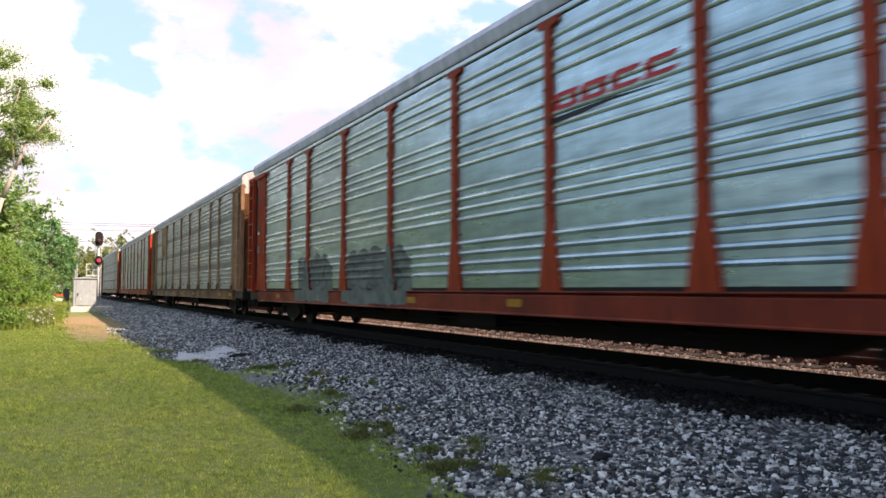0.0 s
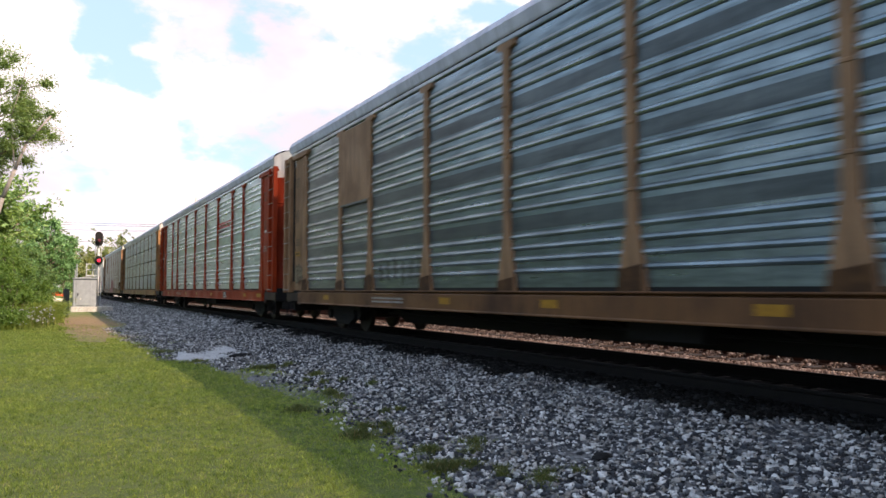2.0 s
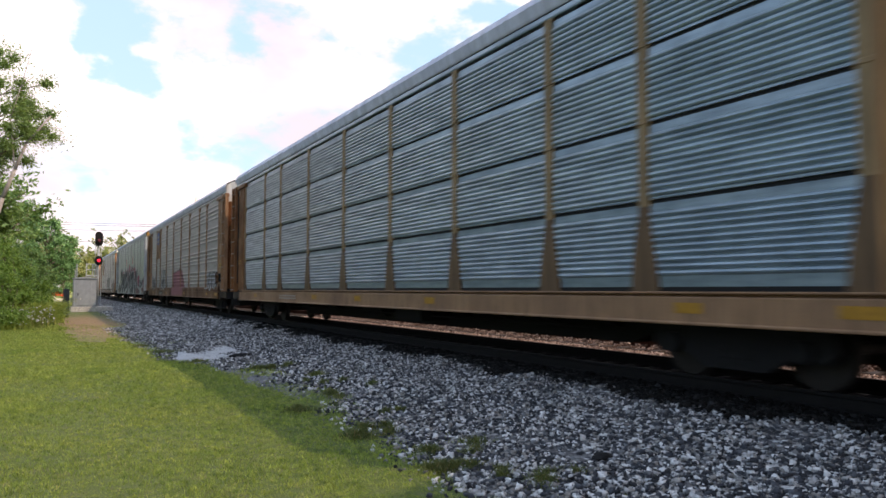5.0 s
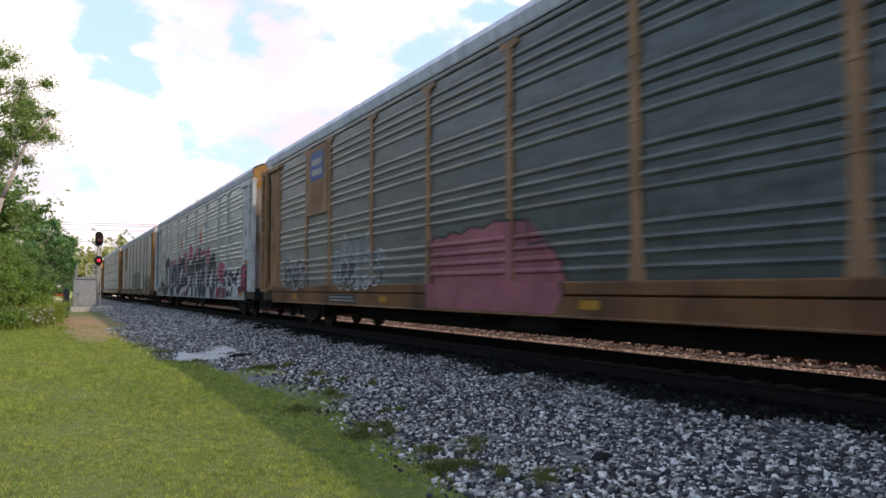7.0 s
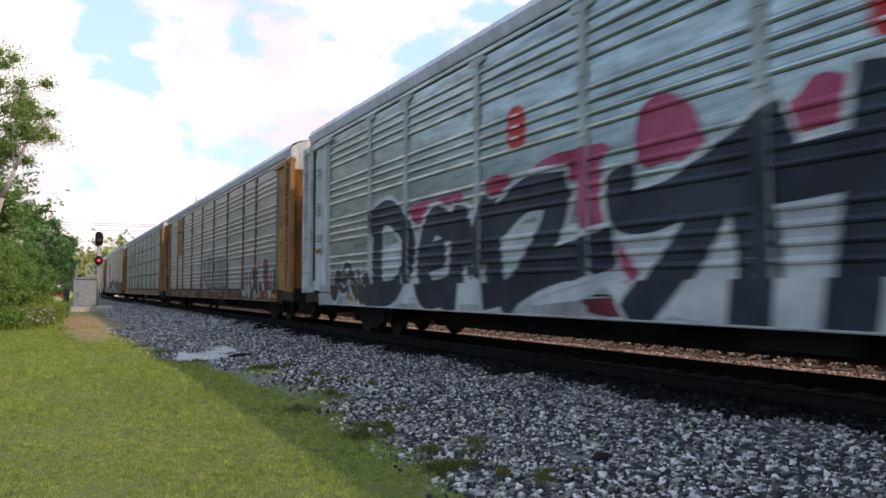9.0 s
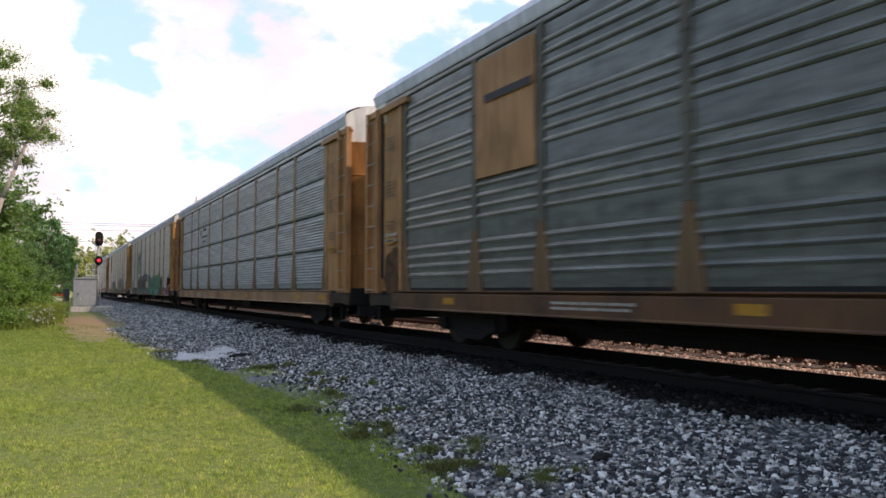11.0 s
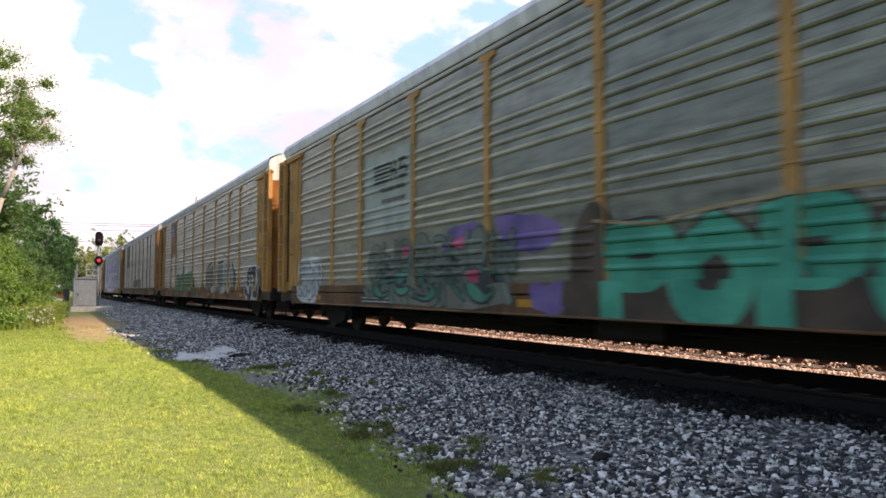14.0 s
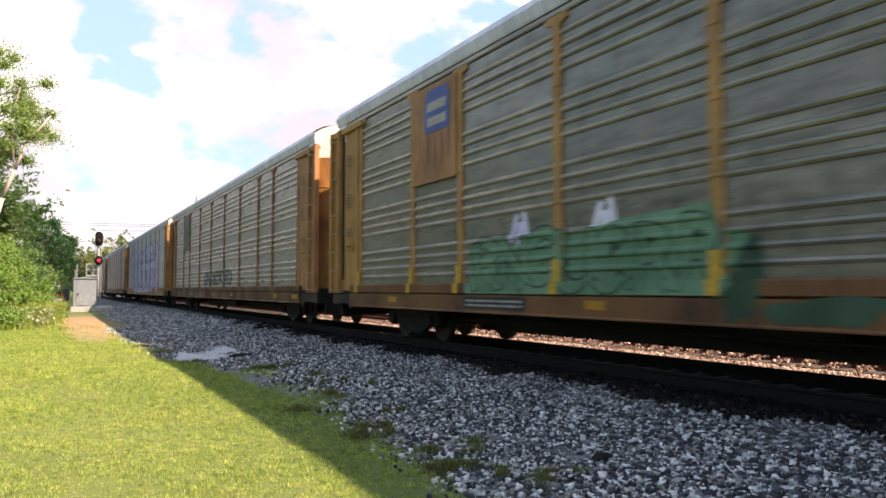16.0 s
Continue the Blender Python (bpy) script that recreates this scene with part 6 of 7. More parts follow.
def build_fines_patch():
    """A thin pale tongue of stone dust that has washed out on the shoulder."""
    ring = [(2.5, 17.6), (2.75, 20.0), (3.2, 22.3), (3.8, 22.8), (4.3, 20.5), (4.45, 18.2), (4.2, 16.8), (3.7, 16.1), (3.1, 16.2)]
    v, f, layers = [], [], 5
    c = Vector((3.55, 18.8, 0))
    n = 40
    for k in range(layers + 1):
        u = 1 - k / layers
        for i in range(n):
            p = i / n * len(ring)
            a, b = ring[int(p) % len(ring)], ring[(int(p) + 1) % len(ring)]
            w = p - int(p)
            q = Vector((a[0] + (b[0] - a[0]) * w, a[1] + (b[1] - a[1]) * w, 0))
            q = c + (q - c) * (u * (1 + 0.3 * noise.noise((i * 0.45, 3, 1)) * u))
            z = max(bed_height(q.x), GRASS_Z - 0.01) + 0.004 + 0.014 * (1 - u ** 3) + 0.008 * noise.noise((q.x * 3, q.y * 3, 0)) - (0.05 if k == 0 else 0)
            v.append((q.x, q.y, z))
    for k in range(layers):
        for i in range(n):
            f.append((k * n + i, k * n + (i + 1) % n, (k + 1) * n + (i + 1) % n, (k + 1) * n + i))
    tagged(place("stone_dust_patch", mesh_of("stone_dust_patch", v, f, True), plain("pale_stone_dust", (0.46, 0.46, 0.46), 0.95, 0, 40, 0.3)), "pale grey patch of stone dust on the shoulder", "gravel", kind="structure")


build_fines_patch()


def rough_lump(name, at, size, seed, mat, label, category):
    bm = bmesh.new()
    bmesh.ops.create_icosphere(bm, subdivisions=2, radius=1)
    for v in bm.verts:
        k = 1 + 0.35 * noise.noise(v.co * 1.6 + Vector((seed, 0, 0)))
        v.co = Vector((v.co.x * size[0], v.co.y * size[1], v.co.z * size[2])) * k
    me = bpy.data.meshes.new(name)
    bm.to_mesh(me)
    bm.free()
    tagged(place(name, me, mat, None, Matrix.Translation(at)), label, category)


rough_lump("dark_rock", (4.38, 5.2, -0.42), (0.1, 0.07, 0.05), 2, BLACK, "dark flat rock lying on the grey gravel", "rock")
rough_lump("scrap_rubber", (3.85, 16.9, -0.42), (0.3, 0.09, 0.05), 6, BLACK, "strip of black scrap lying on stone dust", "debris")

# ---- signal and cabinet ----
LENS = glow("red_signal_light", (1.0, 0.02, 0.05), 0.45)
DIM = glow("dim_red_signal_light", (0.05, 0.006, 0.008), 0.4)


def build_cabinet():
    base = lawn_height(1.9, 57)
    slab = thing("concrete_slab", "pale concrete slab that carries the signal cabinet", "slab", pose(2.6, 57.4, base))
    place("slab", Solid().box(-1.35, 1.3, -1.1, 1.3, -0.25, 0.36).mesh("slab", bevel=0.03), CONCRETE, slab)
    top = base + 0.36
    cab = thing("signal_cabinet", "grey sheet-metal railway signal cabinet on a concrete slab", "cabinet", pose(2.12, 57.1, top))
    place("body", Solid().box(-0.72, 0.72, -0.75, 0.75, 0.0, 1.92).mesh("body", bevel=0.02), ALUMINIUM, cab)
    place("roof", Solid().prism([(-0.78, 1.92), (0.78, 1.92), (0.78, 1.97), (0, 2.05), (-0.78, 1.97)], "y", -0.82, 0.82).mesh("roof", bevel=0.01), ALUMINIUM, cab)
    door = place("door", Solid().box(-0.55, 0.4, -0.785, -0.752, 0.1, 1.8).mesh("door", bevel=0.01), ALUMINIUM, cab)
    place("handle", Solid().box(-0.45, -0.4, -0.83, -0.786, 0.75, 0.95).mesh("handle"), STEEL, door)
    place("lock_plate", Solid().box(-0.3, -0.22, -0.80, -0.786, 0.5, 0.58).mesh("lock_plate"), WHITE, door)
    place("vent_pipe", Solid().rod((-0.5, 0.2, 2.0), (-0.5, 0.2, 2.95), 0.04, 8).mesh("vent_pipe"), ALUMINIUM, cab)
    place("antenna_post", Solid().rod((-0.62, -0.4, 1.95), (-0.62, -0.4, 2.55), 0.03, 8).mesh("antenna_post"), ALUMINIUM, cab)
    small = thing("junction_box", "small dark grey junction box beside the cabinet", "box", pose(1.02, 58.5, lawn_height(0.8, 57) + 0.02))
    place("body", Solid().box(-0.2, 0.2, -0.2, 0.2, -0.1, 1.55).mesh("body", bevel=0.02), plain("dark_grey_paint", (0.1, 0.11, 0.12), 0.6), small)


def build_signal():
    base = lawn_height(2.6, 57) + 0.30
    sig = thing("railway_signal", "two-headed railway signal mast that shows red", "signal", pose(3.0, 58.0, base))
    place("foot", Solid().box(-0.25, 0.25, -0.25, 0.25, 0.0, 0.12).rod((0, 0, 0.1), (0, 0, 0.5), 0.12, 10, 0.08).mesh("foot"), ALUMINIUM, sig)
    place("mast", Solid().rod((0, 0, 0.1), (0, 0, 5.15), 0.075, 12).mesh("mast", True), PALE, sig)
    for z, lens in ((4.85, DIM), (3.3, LENS)):
        ring = [(0.26 * math.cos(a), z + 0.26 * math.sin(a) + (0.26 if math.sin(a) > 0 else -0.26)) for a in [2 * math.pi * i / 24 for i in range(24)]]
        if z < 4:
            ring = [(0.27 * math.cos(2 * math.pi * i / 24), z + 0.34 * math.sin(2 * math.pi * i / 24)) for i in range(24)]
        head = place("signal_head", Solid().prism(ring, "y", -0.22, -0.14).mesh("signal_head", bevel=0.01), BLACK, sig)
        place("hood", Solid().lathe((0, -0.22, z - (0.12 if z > 4 else 0)), "y", [(-0.3, 0.14), (-0.3, 0.15), (0.0, 0.16), (0.0, 0.14)], 14).mesh("hood"), BLACK, head)
        place("lens", Solid().lathe((0, -0.54, z - (0.12 if z > 4 else 0)), "y", [(0.0, 0.02), (0.01, 0.10), (0.03, 0.11)], 14).mesh("lens"), lens, head)
        place("lamp_box", Solid().box(-0.15, 0.15, -0.14, 0.2, z - 0.25, z + 0.25).mesh("lamp_box", bevel=0.02), BLACK, sig)
    # service ladder and platform rail
    lad = Solid()
    for x in (-0.2, 0.2):
        lad.rod((x, 0.35, 0.1), (x, 0.35, 4.6), 0.02, 6)
    for k in range(14):
        lad.rod((-0.2, 0.35, 0.4 + 0.3 * k), (0.2, 0.35, 0.4 + 0.3 * k), 0.012, 5)
    place("ladder", lad.mesh("ladder"), PALE, sig)
    cage = Solid()
    for z in (2.25, 2.65, 3.05):
        cage.rod((-0.75, 0.0, z), (0.1, 0.0, z), 0.025, 6)
        cage.rod((-0.75, 0.6, z), (0.1, 0.6, z), 0.025, 6)
    for x in (-0.75, -0.35):
        for y in (0.0, 0.6):
            cage.rod((x, y, 2.2), (x, y, 3.1), 0.025, 6)
    cage.box(-0.8, 0.1, 0.0, 0.6, 2.17, 2.22)
    place("platform", cage.mesh("platform"), PALE, sig)


build_cabinet()
build_signal()
sign = thing("road_barricade", "red and white striped barricade at the far crossing", "barricade", pose(0.75, 88, -0.5))
place("post", Solid().rod((-0.3, 0, 0), (-0.3, 0, 1.5), 0.04, 6).rod((0.5, 0, 0), (0.5, 0, 1.5), 0.04, 6).mesh("post"), WHITE, sign)
place("board", Solid().box(-0.55, 0.75, -0.04, 0.0, 0.85, 1.55).mesh("board", bevel=0.02), plain("orange_red_board", (0.6, 0.08, 0.03), 0.6), sign)
place("lower_board", Solid().box(-0.45, 0.65, -0.04, 0.0, 0.3, 0.6).mesh("lower_board", bevel=0.02), WHITE, sign)


# ---- trees ----
BARK = plain("grey_brown_bark", (0.16, 0.125, 0.095), 0.9, 0, 12)
DEADWOOD = plain("bleached_dead_wood", (0.34, 0.3, 0.26), 0.9, 0, 12)
LEAF_A = leaf_material("bright_leaves", (0.0, (0.07, 0.14, 0.028)), (0.5, (0.122, 0.222, 0.045)), (1.0, (0.195, 0.3, 0.072)))
LEAF_B = leaf_material("deep_leaves", (0.0, (0.078, 0.148, 0.055)), (0.5, (0.125, 0.22, 0.078)), (1.0, (0.19, 0.29, 0.105)))
LEAF_E = leaf_material("bluish_green_leaves", (0.0, (0.0544, 0.136, 0.0616)), (0.5, (0.0943, 0.209, 0.0906)), (1.0, (0.164, 0.299, 0.128)))
LEAF_D = leaf_material("mid_green_leaves", (0.0, (0.102, 0.168, 0.06)), (0.5, (0.168, 0.264, 0.09)), (1.0, (0.252, 0.342, 0.132)))
LEAF_C = leaf_material("hazy_leaves", (0.0, (0.07, 0.1, 0.05)), (0.5, (0.11, 0.15, 0.06)), (1.0, (0.18, 0.2, 0.08)))


def leaf_cloud(centres, radii, count, size, seed):
    """Leaves in clumps, with gaps between the clumps."""
    rs = np.random.RandomState(seed)
    pick = rs.randint(0, len(centres), count)
    d = rs.normal(0, 1, (count, 3))
    d /= np.linalg.norm(d, axis=1)[:, None]
    r = np.minimum(np.abs(rs.normal(0, 0.62, count)) + 0.08, 1.6)
    p = np.array(centres)[pick] + d * (r * np.array(radii)[pick])[:, None] * np.array([1, 1, 0.75])
    a, b = rs.uniform(0, 6.28, count), rs.normal(0.0, 0.6, count)
    u = np.stack([np.cos(a) * np.cos(b), np.sin(a) * np.cos(b), np.sin(b)], 1)
    t = np.cross(u, rs.normal(0, 1, (count, 3)) + np.array([0, 0, 1.2]))
    t /= np.linalg.norm(t, axis=1)[:, None] + 1e-6
    s = size * rs.uniform(0.6, 1.3, count)[:, None]
    v = np.stack([p - u * s, p + t * s * 0.45, p + u * s, p - t * s * 0.45], 1)
    return v


def leaves_mesh(name, v):
    k = len(v)
    me = bpy.data.meshes.new(name)
    me.vertices.add(k * 4)
    me.vertices.foreach_set("co", v.reshape(-1))
    me.loops.add(k * 4)
    me.loops.foreach_set("vertex_index", np.arange(k * 4))
    me.polygons.add(k)
    me.polygons.foreach_set("loop_start", np.arange(0, k * 4, 4))
    me.polygons.foreach_set("loop_total", np.full(k, 4))
    me.update(calc_edges=True)
    return me


def limb(s, rng, p, d, length, r, depth, tips, droop=0.0):
    """A bent limb that forks; the ends of the thin ones are gathered."""
    steps = 4
    for i in range(steps):
        d = (d + Vector((rng.gauss(0, 0.13), rng.gauss(0, 0.13), rng.gauss(0.02, 0.08) - droop))).normalized()
        q = p + d * (length / steps)
        s.rod(p, q, r, 7, r * 0.82)
        p, r = q, r * 0.82
        if depth > 0 and i >= 1:
            for _ in range(2 if i < 3 else 1):
                side = Vector((rng.gauss(0, 1), rng.gauss(0, 1), rng.gauss(0.25, 0.5))).normalized()
                limb(s, rng, p, (d * 0.55 + side * 0.75).normalized(), length * rng.uniform(0.45, 0.68), r * 0.6, depth - 1, tips, droop)
        if depth <= 1:
            tips.append(p.copy())


def build_tree(name, at, height, spread, leaves, size, mat, seed, label, trunk_to=0.35, category="tree", lean=(0, 0), r0=None):
    rng = random.Random(seed)
    s, tips = Solid(), []
    r0 = r0 or height * 0.022
    p = Vector((0, 0, -0.2))
    d = Vector((lean[0], lean[1], 1)).normalized()
    q = p + d * height * trunk_to
    s.rod(p, q, r0, 9, r0 * 0.75)
    n = 6
    for i in range(n):
        a = 2 * math.pi * i / n + rng.uniform(-0.4, 0.4)
        up = rng.uniform(0.5, 1.6)
        limb(s, rng, q, Vector((math.cos(a) * spread, math.sin(a) * spread, up)).normalized(), height * rng.uniform(0.32, 0.45), r0 * 0.5, 2, tips)
    limb(s, rng, q, d, height * 0.5, r0 * 0.7, 2, tips)
    tree = thing(name, label, category, Matrix.Translation(at))
    place("trunk", s.mesh("trunk"), BARK, tree)
    top = max(t.z for t in tips)
    k = height / top
    radii = [height * rng.uniform(0.05, 0.11) for _ in tips]
    place("crown", leaves_mesh("crown", leaf_cloud([tuple(t) for t in tips], radii, leaves, size, seed)), mat, tree)
    return tree


def build_shrub(name, at, w, h, leaves, size, mat, seed, label):
    """A thicket: many thin stems from one root, leafy to the ground."""
    rng = random.Random(seed)
    s, cs, rs = Solid(), [], []
    for i in range(26):
        a, r = rng.uniform(0, 6.28), w * math.sqrt(rng.uniform(0, 1)) * 0.5
        z = h * rng.uniform(0.12, 1.0) * (1 - 0.55 * (2 * r / w) ** 2)
        c = Vector((r * math.cos(a), r * math.sin(a), z))
        s.rod((c.x * 0.2, c.y * 0.2, -0.1), c, 0.04, 5, 0.012)
        cs.append(tuple(c)), rs.append(h * rng.uniform(0.1, 0.22))
    for i in range(10):
        a = rng.uniform(0, 6.28)
        cs.append((0.45 * w * math.cos(a), 0.45 * w * math.sin(a), h * 0.12)), rs.append(h * 0.14)
    bush = thing(name, label, "shrub", Matrix.Translation(at), "thicket beside the lawn")
    place("branchwork", s.mesh("branchwork"), BARK, bush)
    place("foliage", leaves_mesh("foliage", leaf_cloud(cs, rs, leaves, size, seed)), mat, bush)
    return bush


z0 = GRASS_Z

def build_edge_tree():
    """The tall tree that reaches over the thicket, with its leaves in separate bunches."""
    rng = random.Random(17)
    tree = thing("tree", "tall green tree with loose bunches of leaves", "tree", Matrix.Translation((-3.3, 38.2, z0)))
    s, cs, rs = Solid(), [], []
    s.rod((0, 0, -0.2), (0.2, 0, 5.0), 0.2, 9, 0.16).rod((0.2, 0, 5.0), (0.5, 0.1, 10.0), 0.16, 8, 0.09).rod((0.5, 0.1, 10.0), (0.2, 0.1, 12.8), 0.09, 6, 0.02)
    for i in range(70):
        z = rng.uniform(6.6, 12.2)
        reach = (0.4 + 2.7 * math.sin(math.pi * min(1, (z - 6.2) / 7.6)) * (1.25 - 0.07 * (z - 7))) * rng.uniform(0.35, 1.0)
        a = rng.uniform(0, 6.28)
        c = Vector((0.35 + reach * math.cos(a), reach * math.sin(a), z))
        s.rod((0.45, 0.05, z - 1.1), c, 0.035, 5, 0.012)
        cs.append(tuple(c)), rs.append(rng.uniform(0.35, 0.75))
    place("trunk", s.mesh("trunk"), BARK, tree)
    place("crown", leaves_mesh("crown", leaf_cloud(cs, rs, 48000, 0.062, 18)), LEAF_D, tree)


build_edge_tree()
dead = thing("dead_branch", "bleached bare branch that leans out of the trees", "branch", pose(-3.2, 36.5, z0))
s = Solid()
pts = [(0, 0, -0.2), (0.7, 0, 3.0), (1.3, 0, 5.5), (1.72, 0, 6.75), (2.13, 0, 7.95), (3.04, 0, 9.25)]
for i, (a, b) in enumerate(zip(pts, pts[1:])):
    s.rod(a, b, 0.13 - 0.019 * i, 8, 0.13 - 0.019 * (i + 1))
s.rod(pts[3], (1.5, 0.1, 9.0), 0.03, 6, 0.022).rod((1.5, 0.1, 9.0), (1.85, 0.1, 10.4), 0.022, 6, 0.016).rod((1.85, 0.1, 10.4), (2.3, 0.2, 12.5), 0.016, 6, 0.008).rod((1.85, 0.1, 10.4), (2.5, 0.2, 11.2), 0.012, 5, 0.006).rod(pts[4], (3.0, 0.1, 8.2), 0.022, 5, 0.008).rod((2.6, 0, 8.6), (3.4, 0.1, 8.75), 0.018, 5, 0.006)
place("wood", s.mesh("wood", True), DEADWOOD, dead)
for i, (x, y, w, h, n, m) in enumerate([(-3.2, 31, 4.5, 4.6, 9000, LEAF_A), (-2.0, 36, 4.0, 4.4, 8000, LEAF_A), (-1.6, 41, 4.2, 4.6, 7000, LEAF_B), (-5.0, 34, 5, 5.6, 6000, LEAF_A), (-1.1, 45, 3.4, 3.8, 5000, LEAF_B), (-1.7, 33.5, 2.4, 2.6, 5000, LEAF_A),
                                        (-0.7, 38, 2.2, 1.7, 3500, LEAF_A), (-2.2, 50, 3.6, 4.6, 5000, LEAF_B), (-1.6, 56, 2.8, 3.8, 4500, LEAF_B), (-6.5, 38, 6, 7, 6000, LEAF_B), (0.1, 43, 1.6, 1.2, 2500, LEAF_C)]):
    build_shrub("shrub", (x, y + 3.5, z0), w, h * 0.88, int(n * 2.6), 0.062, m, 20 + i, "dense green shrub at the edge of the lawn" if m is LEAF_A else "dark green shrub in the thicket by the tracks")
def build_round_tree(at, w, h, leaves, mat, seed, label):
    """A full crown of overlapping bunches, leafy nearly to the ground."""
    rng = random.Random(seed)
    tree = thing("tree", label, "tree", Matrix.Translation(at))
    s, cs, rs = Solid(), [], []
    s.rod((0, 0, -0.3), (0.1, 0, h * 0.5), h * 0.02, 8, h * 0.012).rod((0.1, 0, h * 0.5), (0, 0.1, h * 0.9), h * 0.012, 7, h * 0.004)
    for i in range(80):
        u = rng.uniform(0.1, 0.94)
        reach = 0.5 * w * (1 - abs(2 * u - 0.95) ** 2.6) ** 0.5 * math.sqrt(rng.uniform(0.2, 1))
        a = rng.uniform(0, 6.28)
        c = Vector((reach * math.cos(a), reach * math.sin(a), h * u))
        s.rod((0.05, 0, h * u * 0.75), c, h * 0.004, 5, h * 0.0015)
        cs.append(tuple(c)), rs.append(w * rng.uniform(0.07, 0.13))
    place("trunk", s.mesh("trunk"), BARK, tree)
    place("crown", leaves_mesh("crown", leaf_cloud(cs, rs, leaves, 0.13, seed)), mat, tree)
    return tree


woods = [build_round_tree((x, y, z0), w, h, n, LEAF_E, 60 + i, "full-crowned dark green tree behind the thicket") for i, (x, y, w, h, n) in enumerate([(-3.6, 80, 6.5, 11.2, 26000), (-0.5, 86, 5.0, 9.4, 22000), (1.3, 93, 3.6, 8.2, 14000)])]
# the woods go on beyond the thicket
rng = random.Random(9)
for i in range(22):
    k = rng.uniform(1.0, 1.35)
    copy_thing(woods[i % 2], pose(-8.5 - 1.9 * i + rng.uniform(-0.8, 0.8), 50 + 4 * (i % 3) - 0.35 * i + rng.uniform(-1.5, 1.5), z0, 0, 0, 61 * i) @ Matrix.Scale(k, 4))
for i, (x, y, h, n, m) in enumerate([(-5.5, 66, 12.5, 9000, LEAF_B), (-7, 78, 14, 7000, LEAF_B), (-1.0, 104, 9, 6000, LEAF_C)]):
    build_tree("tree", (x, y, z0), h, 0.9, n, 0.22, m, 50 + i, "dark green broadleaf tree beyond the thicket", 0.22)
far = build_tree("tree", (3, 246, z0), 18, 1.0, 5500, 0.5, LEAF_C, 70, "hazy green tree at the far end of the line", 0.2)
for i, (x, y, k) in enumerate([(8, 252, 1.0), (13.5, 262, 1.05), (18.5, 275, 1.1), (-2, 240, 0.95), (24, 296, 1.15), (5, 190, 0.6), (30, 320, 1.2), (-9, 230, 1.1)]):
    t = copy_thing(far, pose(x, y, z0, 0, 0, 70 * i) @ Matrix.Scale(k, 4))
# unseen woods added behind the lawn, dimming low skylight; scrub beyond the second track
wood = build_tree("tree", (-70, -60, z0), 13, 1.0, 4500, 0.4, LEAF_B, 80, "unseen broadleaf tree added behind the lawn to dim low skylight", 0.2)
rng = random.Random(3)
for i in range(34):
    copy_thing(wood, pose(-70 + rng.uniform(-10, 8), -66 + i * 7.0, z0, 0, 0, rng.uniform(0, 360)))
scrub = build_shrub("shrub", (21, -20, -0.7), 5, 1.7, 3500, 0.14, LEAF_B, 90, "low green scrub beyond the second track")
for i in range(34):
    copy_thing(scrub, pose(21 + rng.uniform(-0.8, 2.5), -16 + i * 4.0, -0.7, 0, 0, rng.uniform(0, 360)))


def build_flowers():
    """White flower heads on thin stalks among the shrubs."""
    rs = np.random.RandomState(40)
    r = random.Random(41)
    s, h = Solid(), Solid()
    for i in range(120):
        x, y = r.uniform(-1.6, 0.2), r.uniform(33.5, 37.5)
        z = lawn_height(x, y)
        k = r.uniform(0.2, 0.9)
        s.rod((x, y, z), (x, y, z + k), 0.006, 4)
        h.lathe((x, y, z + k), "z", [(-0.015, 0.01), (0.0, 0.033), (0.012, 0.02)], 6)
    ob = thing("wild_flowers", "white wild flowers on thin stalks by the thicket", "flowers", kind="stuff")
    place("stalks", s.mesh("stalks"), WEED, ob)
    place("flower_heads", h.mesh("flower_heads"), WHITE, ob)


build_flowers()


# ---- poles and wires ----
def build_pole(x, y, h):
    pole = thing("utility_pole", "grey wooden utility pole with a crossarm", "utility pole", pose(x, y, z0), "poles of the overhead line")
    place("shaft", Solid().rod((0, 0, -0.3), (0, 0, h), 0.16, 10, 0.1).mesh("shaft", True), DEADWOOD, pole)
    place("crossarm", Solid().box(-0.06, 0.06, -1.1, 1.1, h - 0.9, h - 0.78).mesh("crossarm", bevel=0.01), DEADWOOD, pole)
    for y in (-1.0, 0.0, 1.0):
        place("insulator", Solid().lathe((0, y, h - 0.78), "z", [(0, 0.04), (0.08, 0.06), (0.14, 0.03)], 8).mesh("insulator"), STEEL, pole)


def build_wire(p, q, sag, r=0.022):
    s = Solid()
    p, q = Vector(p), Vector(q)
    prev = p
    for i in range(1, 17):
        u = i / 16
        c = p.lerp(q, u) - Vector((0, 0, 4 * sag * u * (1 - u)))
        s.rod(prev, c, r, 5)
        prev = c
    tagged(place("overhead_wire", s.mesh("overhead_wire"), BLACK), "thin black overhead wire between two poles", "wire", "wires of the overhead line")


build_pole(-22, 112, 11.5)
build_pole(18.6, 112, 15.2)
for y, za, zb in ((-1.0, 10.4, 10.4), (0.0, 10.2, 10.2), (1.0, 9.6, 9.6), (0.3, 8.0, 7.9)):
    build_wire((-22, 112 + y, za), (18.6, 112 + y, zb), 0.35)


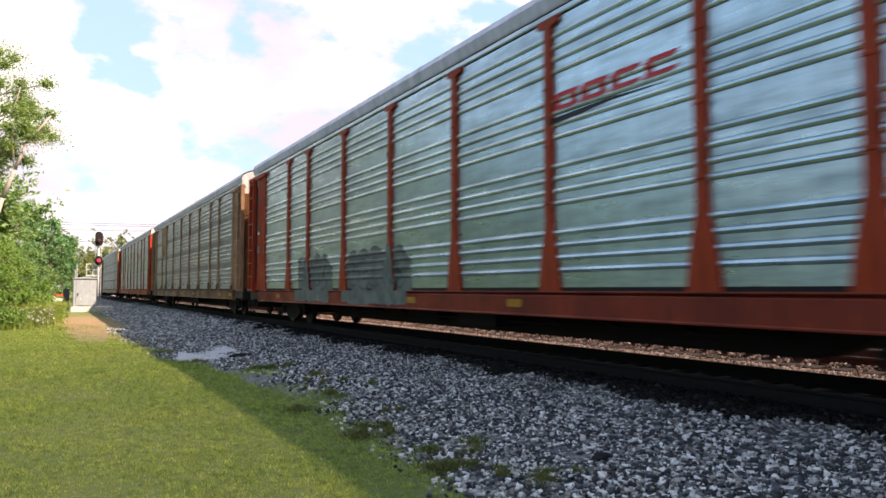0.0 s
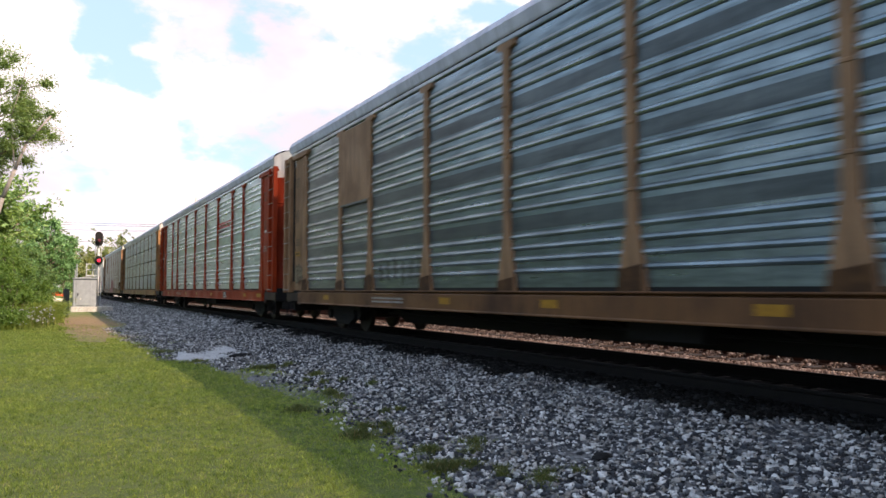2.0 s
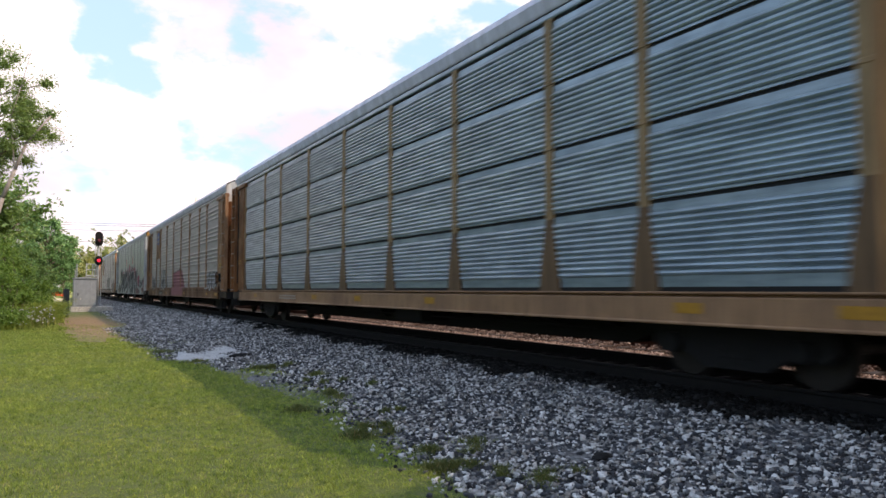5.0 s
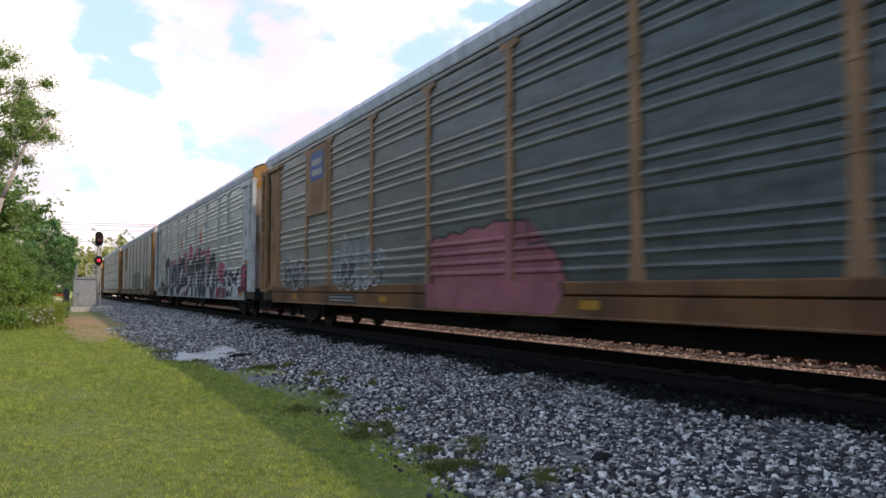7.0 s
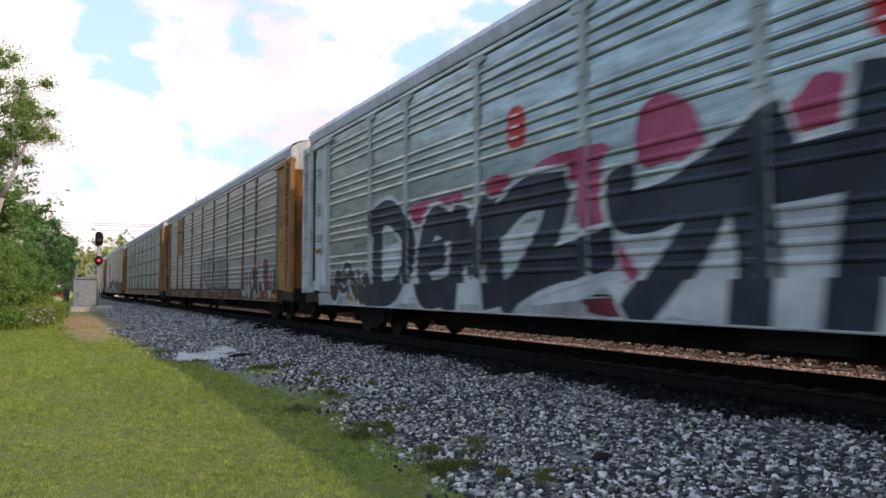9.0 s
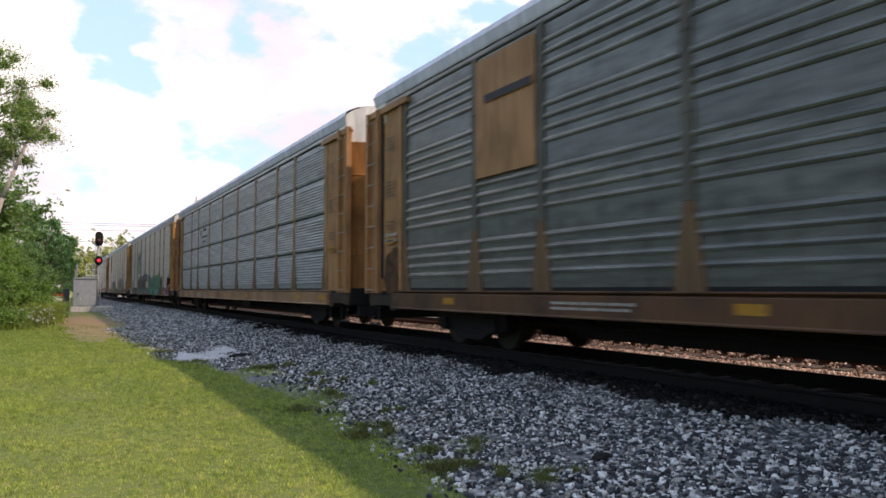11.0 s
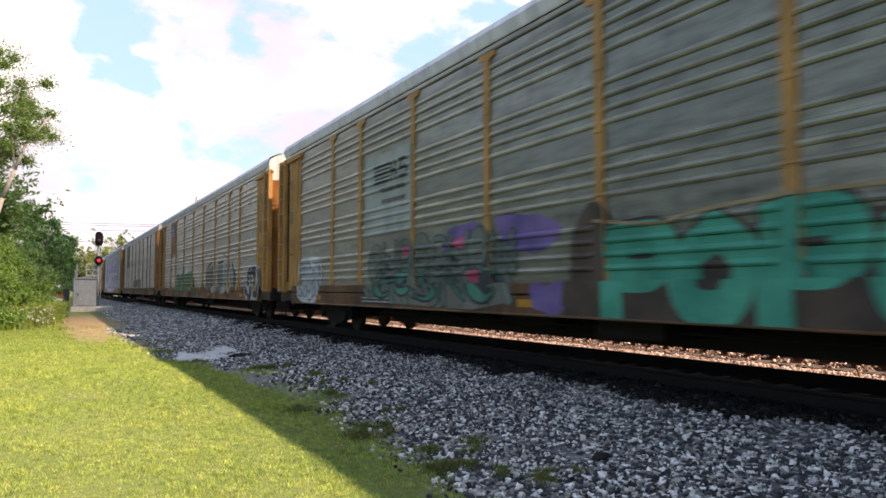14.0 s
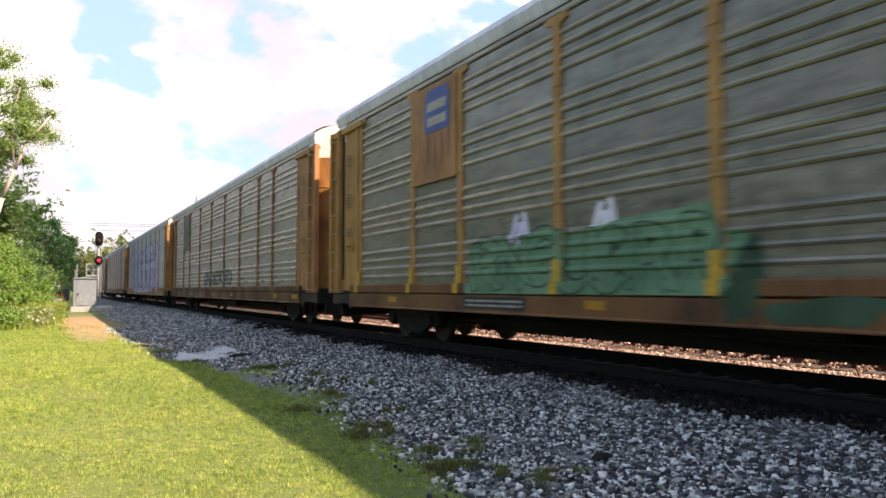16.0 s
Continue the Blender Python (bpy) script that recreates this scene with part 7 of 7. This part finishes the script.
# ---- the cloud that veils the sun ----
def build_cloud():
    """A thin cloud that drifts off the sun: lumpy, dense in the middle, thin at its ends."""
    m, n, l, b = material("thin_cloud", 1.0)
    m.node_tree.nodes.remove(b)
    tc, sep = n("ShaderNodeTexCoord"), n("ShaderNodeSeparateXYZ")
    wisp = n("ShaderNodeMath")
    wisp.operation = "MULTIPLY_ADD"
    wisp.inputs[1].default_value = 34.0
    l(tc.outputs["Object"], sep.inputs["Vector"])
    l(noise_node(n, l, 0.03, 3), wisp.inputs[0]), l(sep.outputs["Y"], wisp.inputs[2])
    ends = []
    for near, far_ in ((-84.0, -40.0), (124.0, 62.0)):
        e = n("ShaderNodeMapRange")
        e.interpolation_type = "SMOOTHSTEP"
        e.inputs["From Min"].default_value, e.inputs["From Max"].default_value = near + 17, far_ + 17
        l(wisp.outputs[0], e.inputs["Value"])
        ends.append(e.outputs["Result"])
    dense = n("ShaderNodeMath")
    dense.operation = "MULTIPLY"
    l(ends[0], dense.inputs[0]), l(ends[1], dense.inputs[1])
    thin = n("ShaderNodeMath")
    thin.operation = "MULTIPLY"
    thin.inputs[1].default_value = 0.57
    l(dense.outputs[0], thin.inputs[0])
    clear, white, mx = n("ShaderNodeBsdfTransparent"), n("ShaderNodeBsdfTranslucent"), n("ShaderNodeMixShader")
    white.inputs["Color"].default_value = (0.8, 0.92, 0.97, 1)
    l(thin.outputs[0], mx.inputs["Fac"]), l(clear.outputs["BSDF"], mx.inputs[1]), l(white.outputs["BSDF"], mx.inputs[2])
    l(mx.outputs["Shader"], m.node_tree.nodes["Material Output"].inputs["Surface"])
    bm = bmesh.new()
    bmesh.ops.create_icosphere(bm, subdivisions=5, radius=1)
    for v in bm.verts:
        k = 1 + 0.12 * noise.noise(v.co * 2.0) + 0.05 * noise.noise(v.co * 6.0)
        v.co = Vector((v.co.x * 190 * k, v.co.y * 150 * k, v.co.z * 14 * k))
    me = bpy.data.meshes.new("cloud")
    bm.to_mesh(me)
    bm.free()
    me.polygons.foreach_set("use_smooth", [True] * len(me.polygons))
    return tagged(place("cloud", me, m), "thin white cloud that drifts off the sun", "cloud", kind="structure")


CLOUD = build_cloud()
CLOUD_WAY = TO_SUN * (420.0 / TO_SUN.z)


def cloud_pose(t):
    return pose(CLOUD_WAY.x, CLOUD_WAY.y + CLOUD_Y + CLOUD_SPEED * t, 420.0)


CLOUD_Y, CLOUD_SPEED = -68.0, 12.0


# ---- what moves ----
def car_pose(s):
    a, _ = along(s - 10.06)
    b, _ = along(s + 10.06)
    mid = (a + b) / 2
    return pose(mid.x, mid.y, 0, 0, 0, math.degrees(math.atan2(-(b.x - a.x), b.y - a.y)))


def motions():
    for number, car in CARS:
        times = [-0.1] + [0.5 * i for i in range(33)] + [16.1]
        walk(car, [(t, car_pose(car_centre(number, t))) for t in times])
    walk(CLOUD, [(4.0 * i, cloud_pose(4.0 * i)) for i in range(5)])
    # the wheels roll with the train
    step = 1 / FPS
    for number, wheelset, y in WHEELSETS:
        rows = []
        for i in range(0, 482):
            t = i * step
            rows.append((t, pose(0, y, 0.42, -math.degrees(SPEED * t / 0.42) % 360)))
        walk(wheelset, rows)


motions()
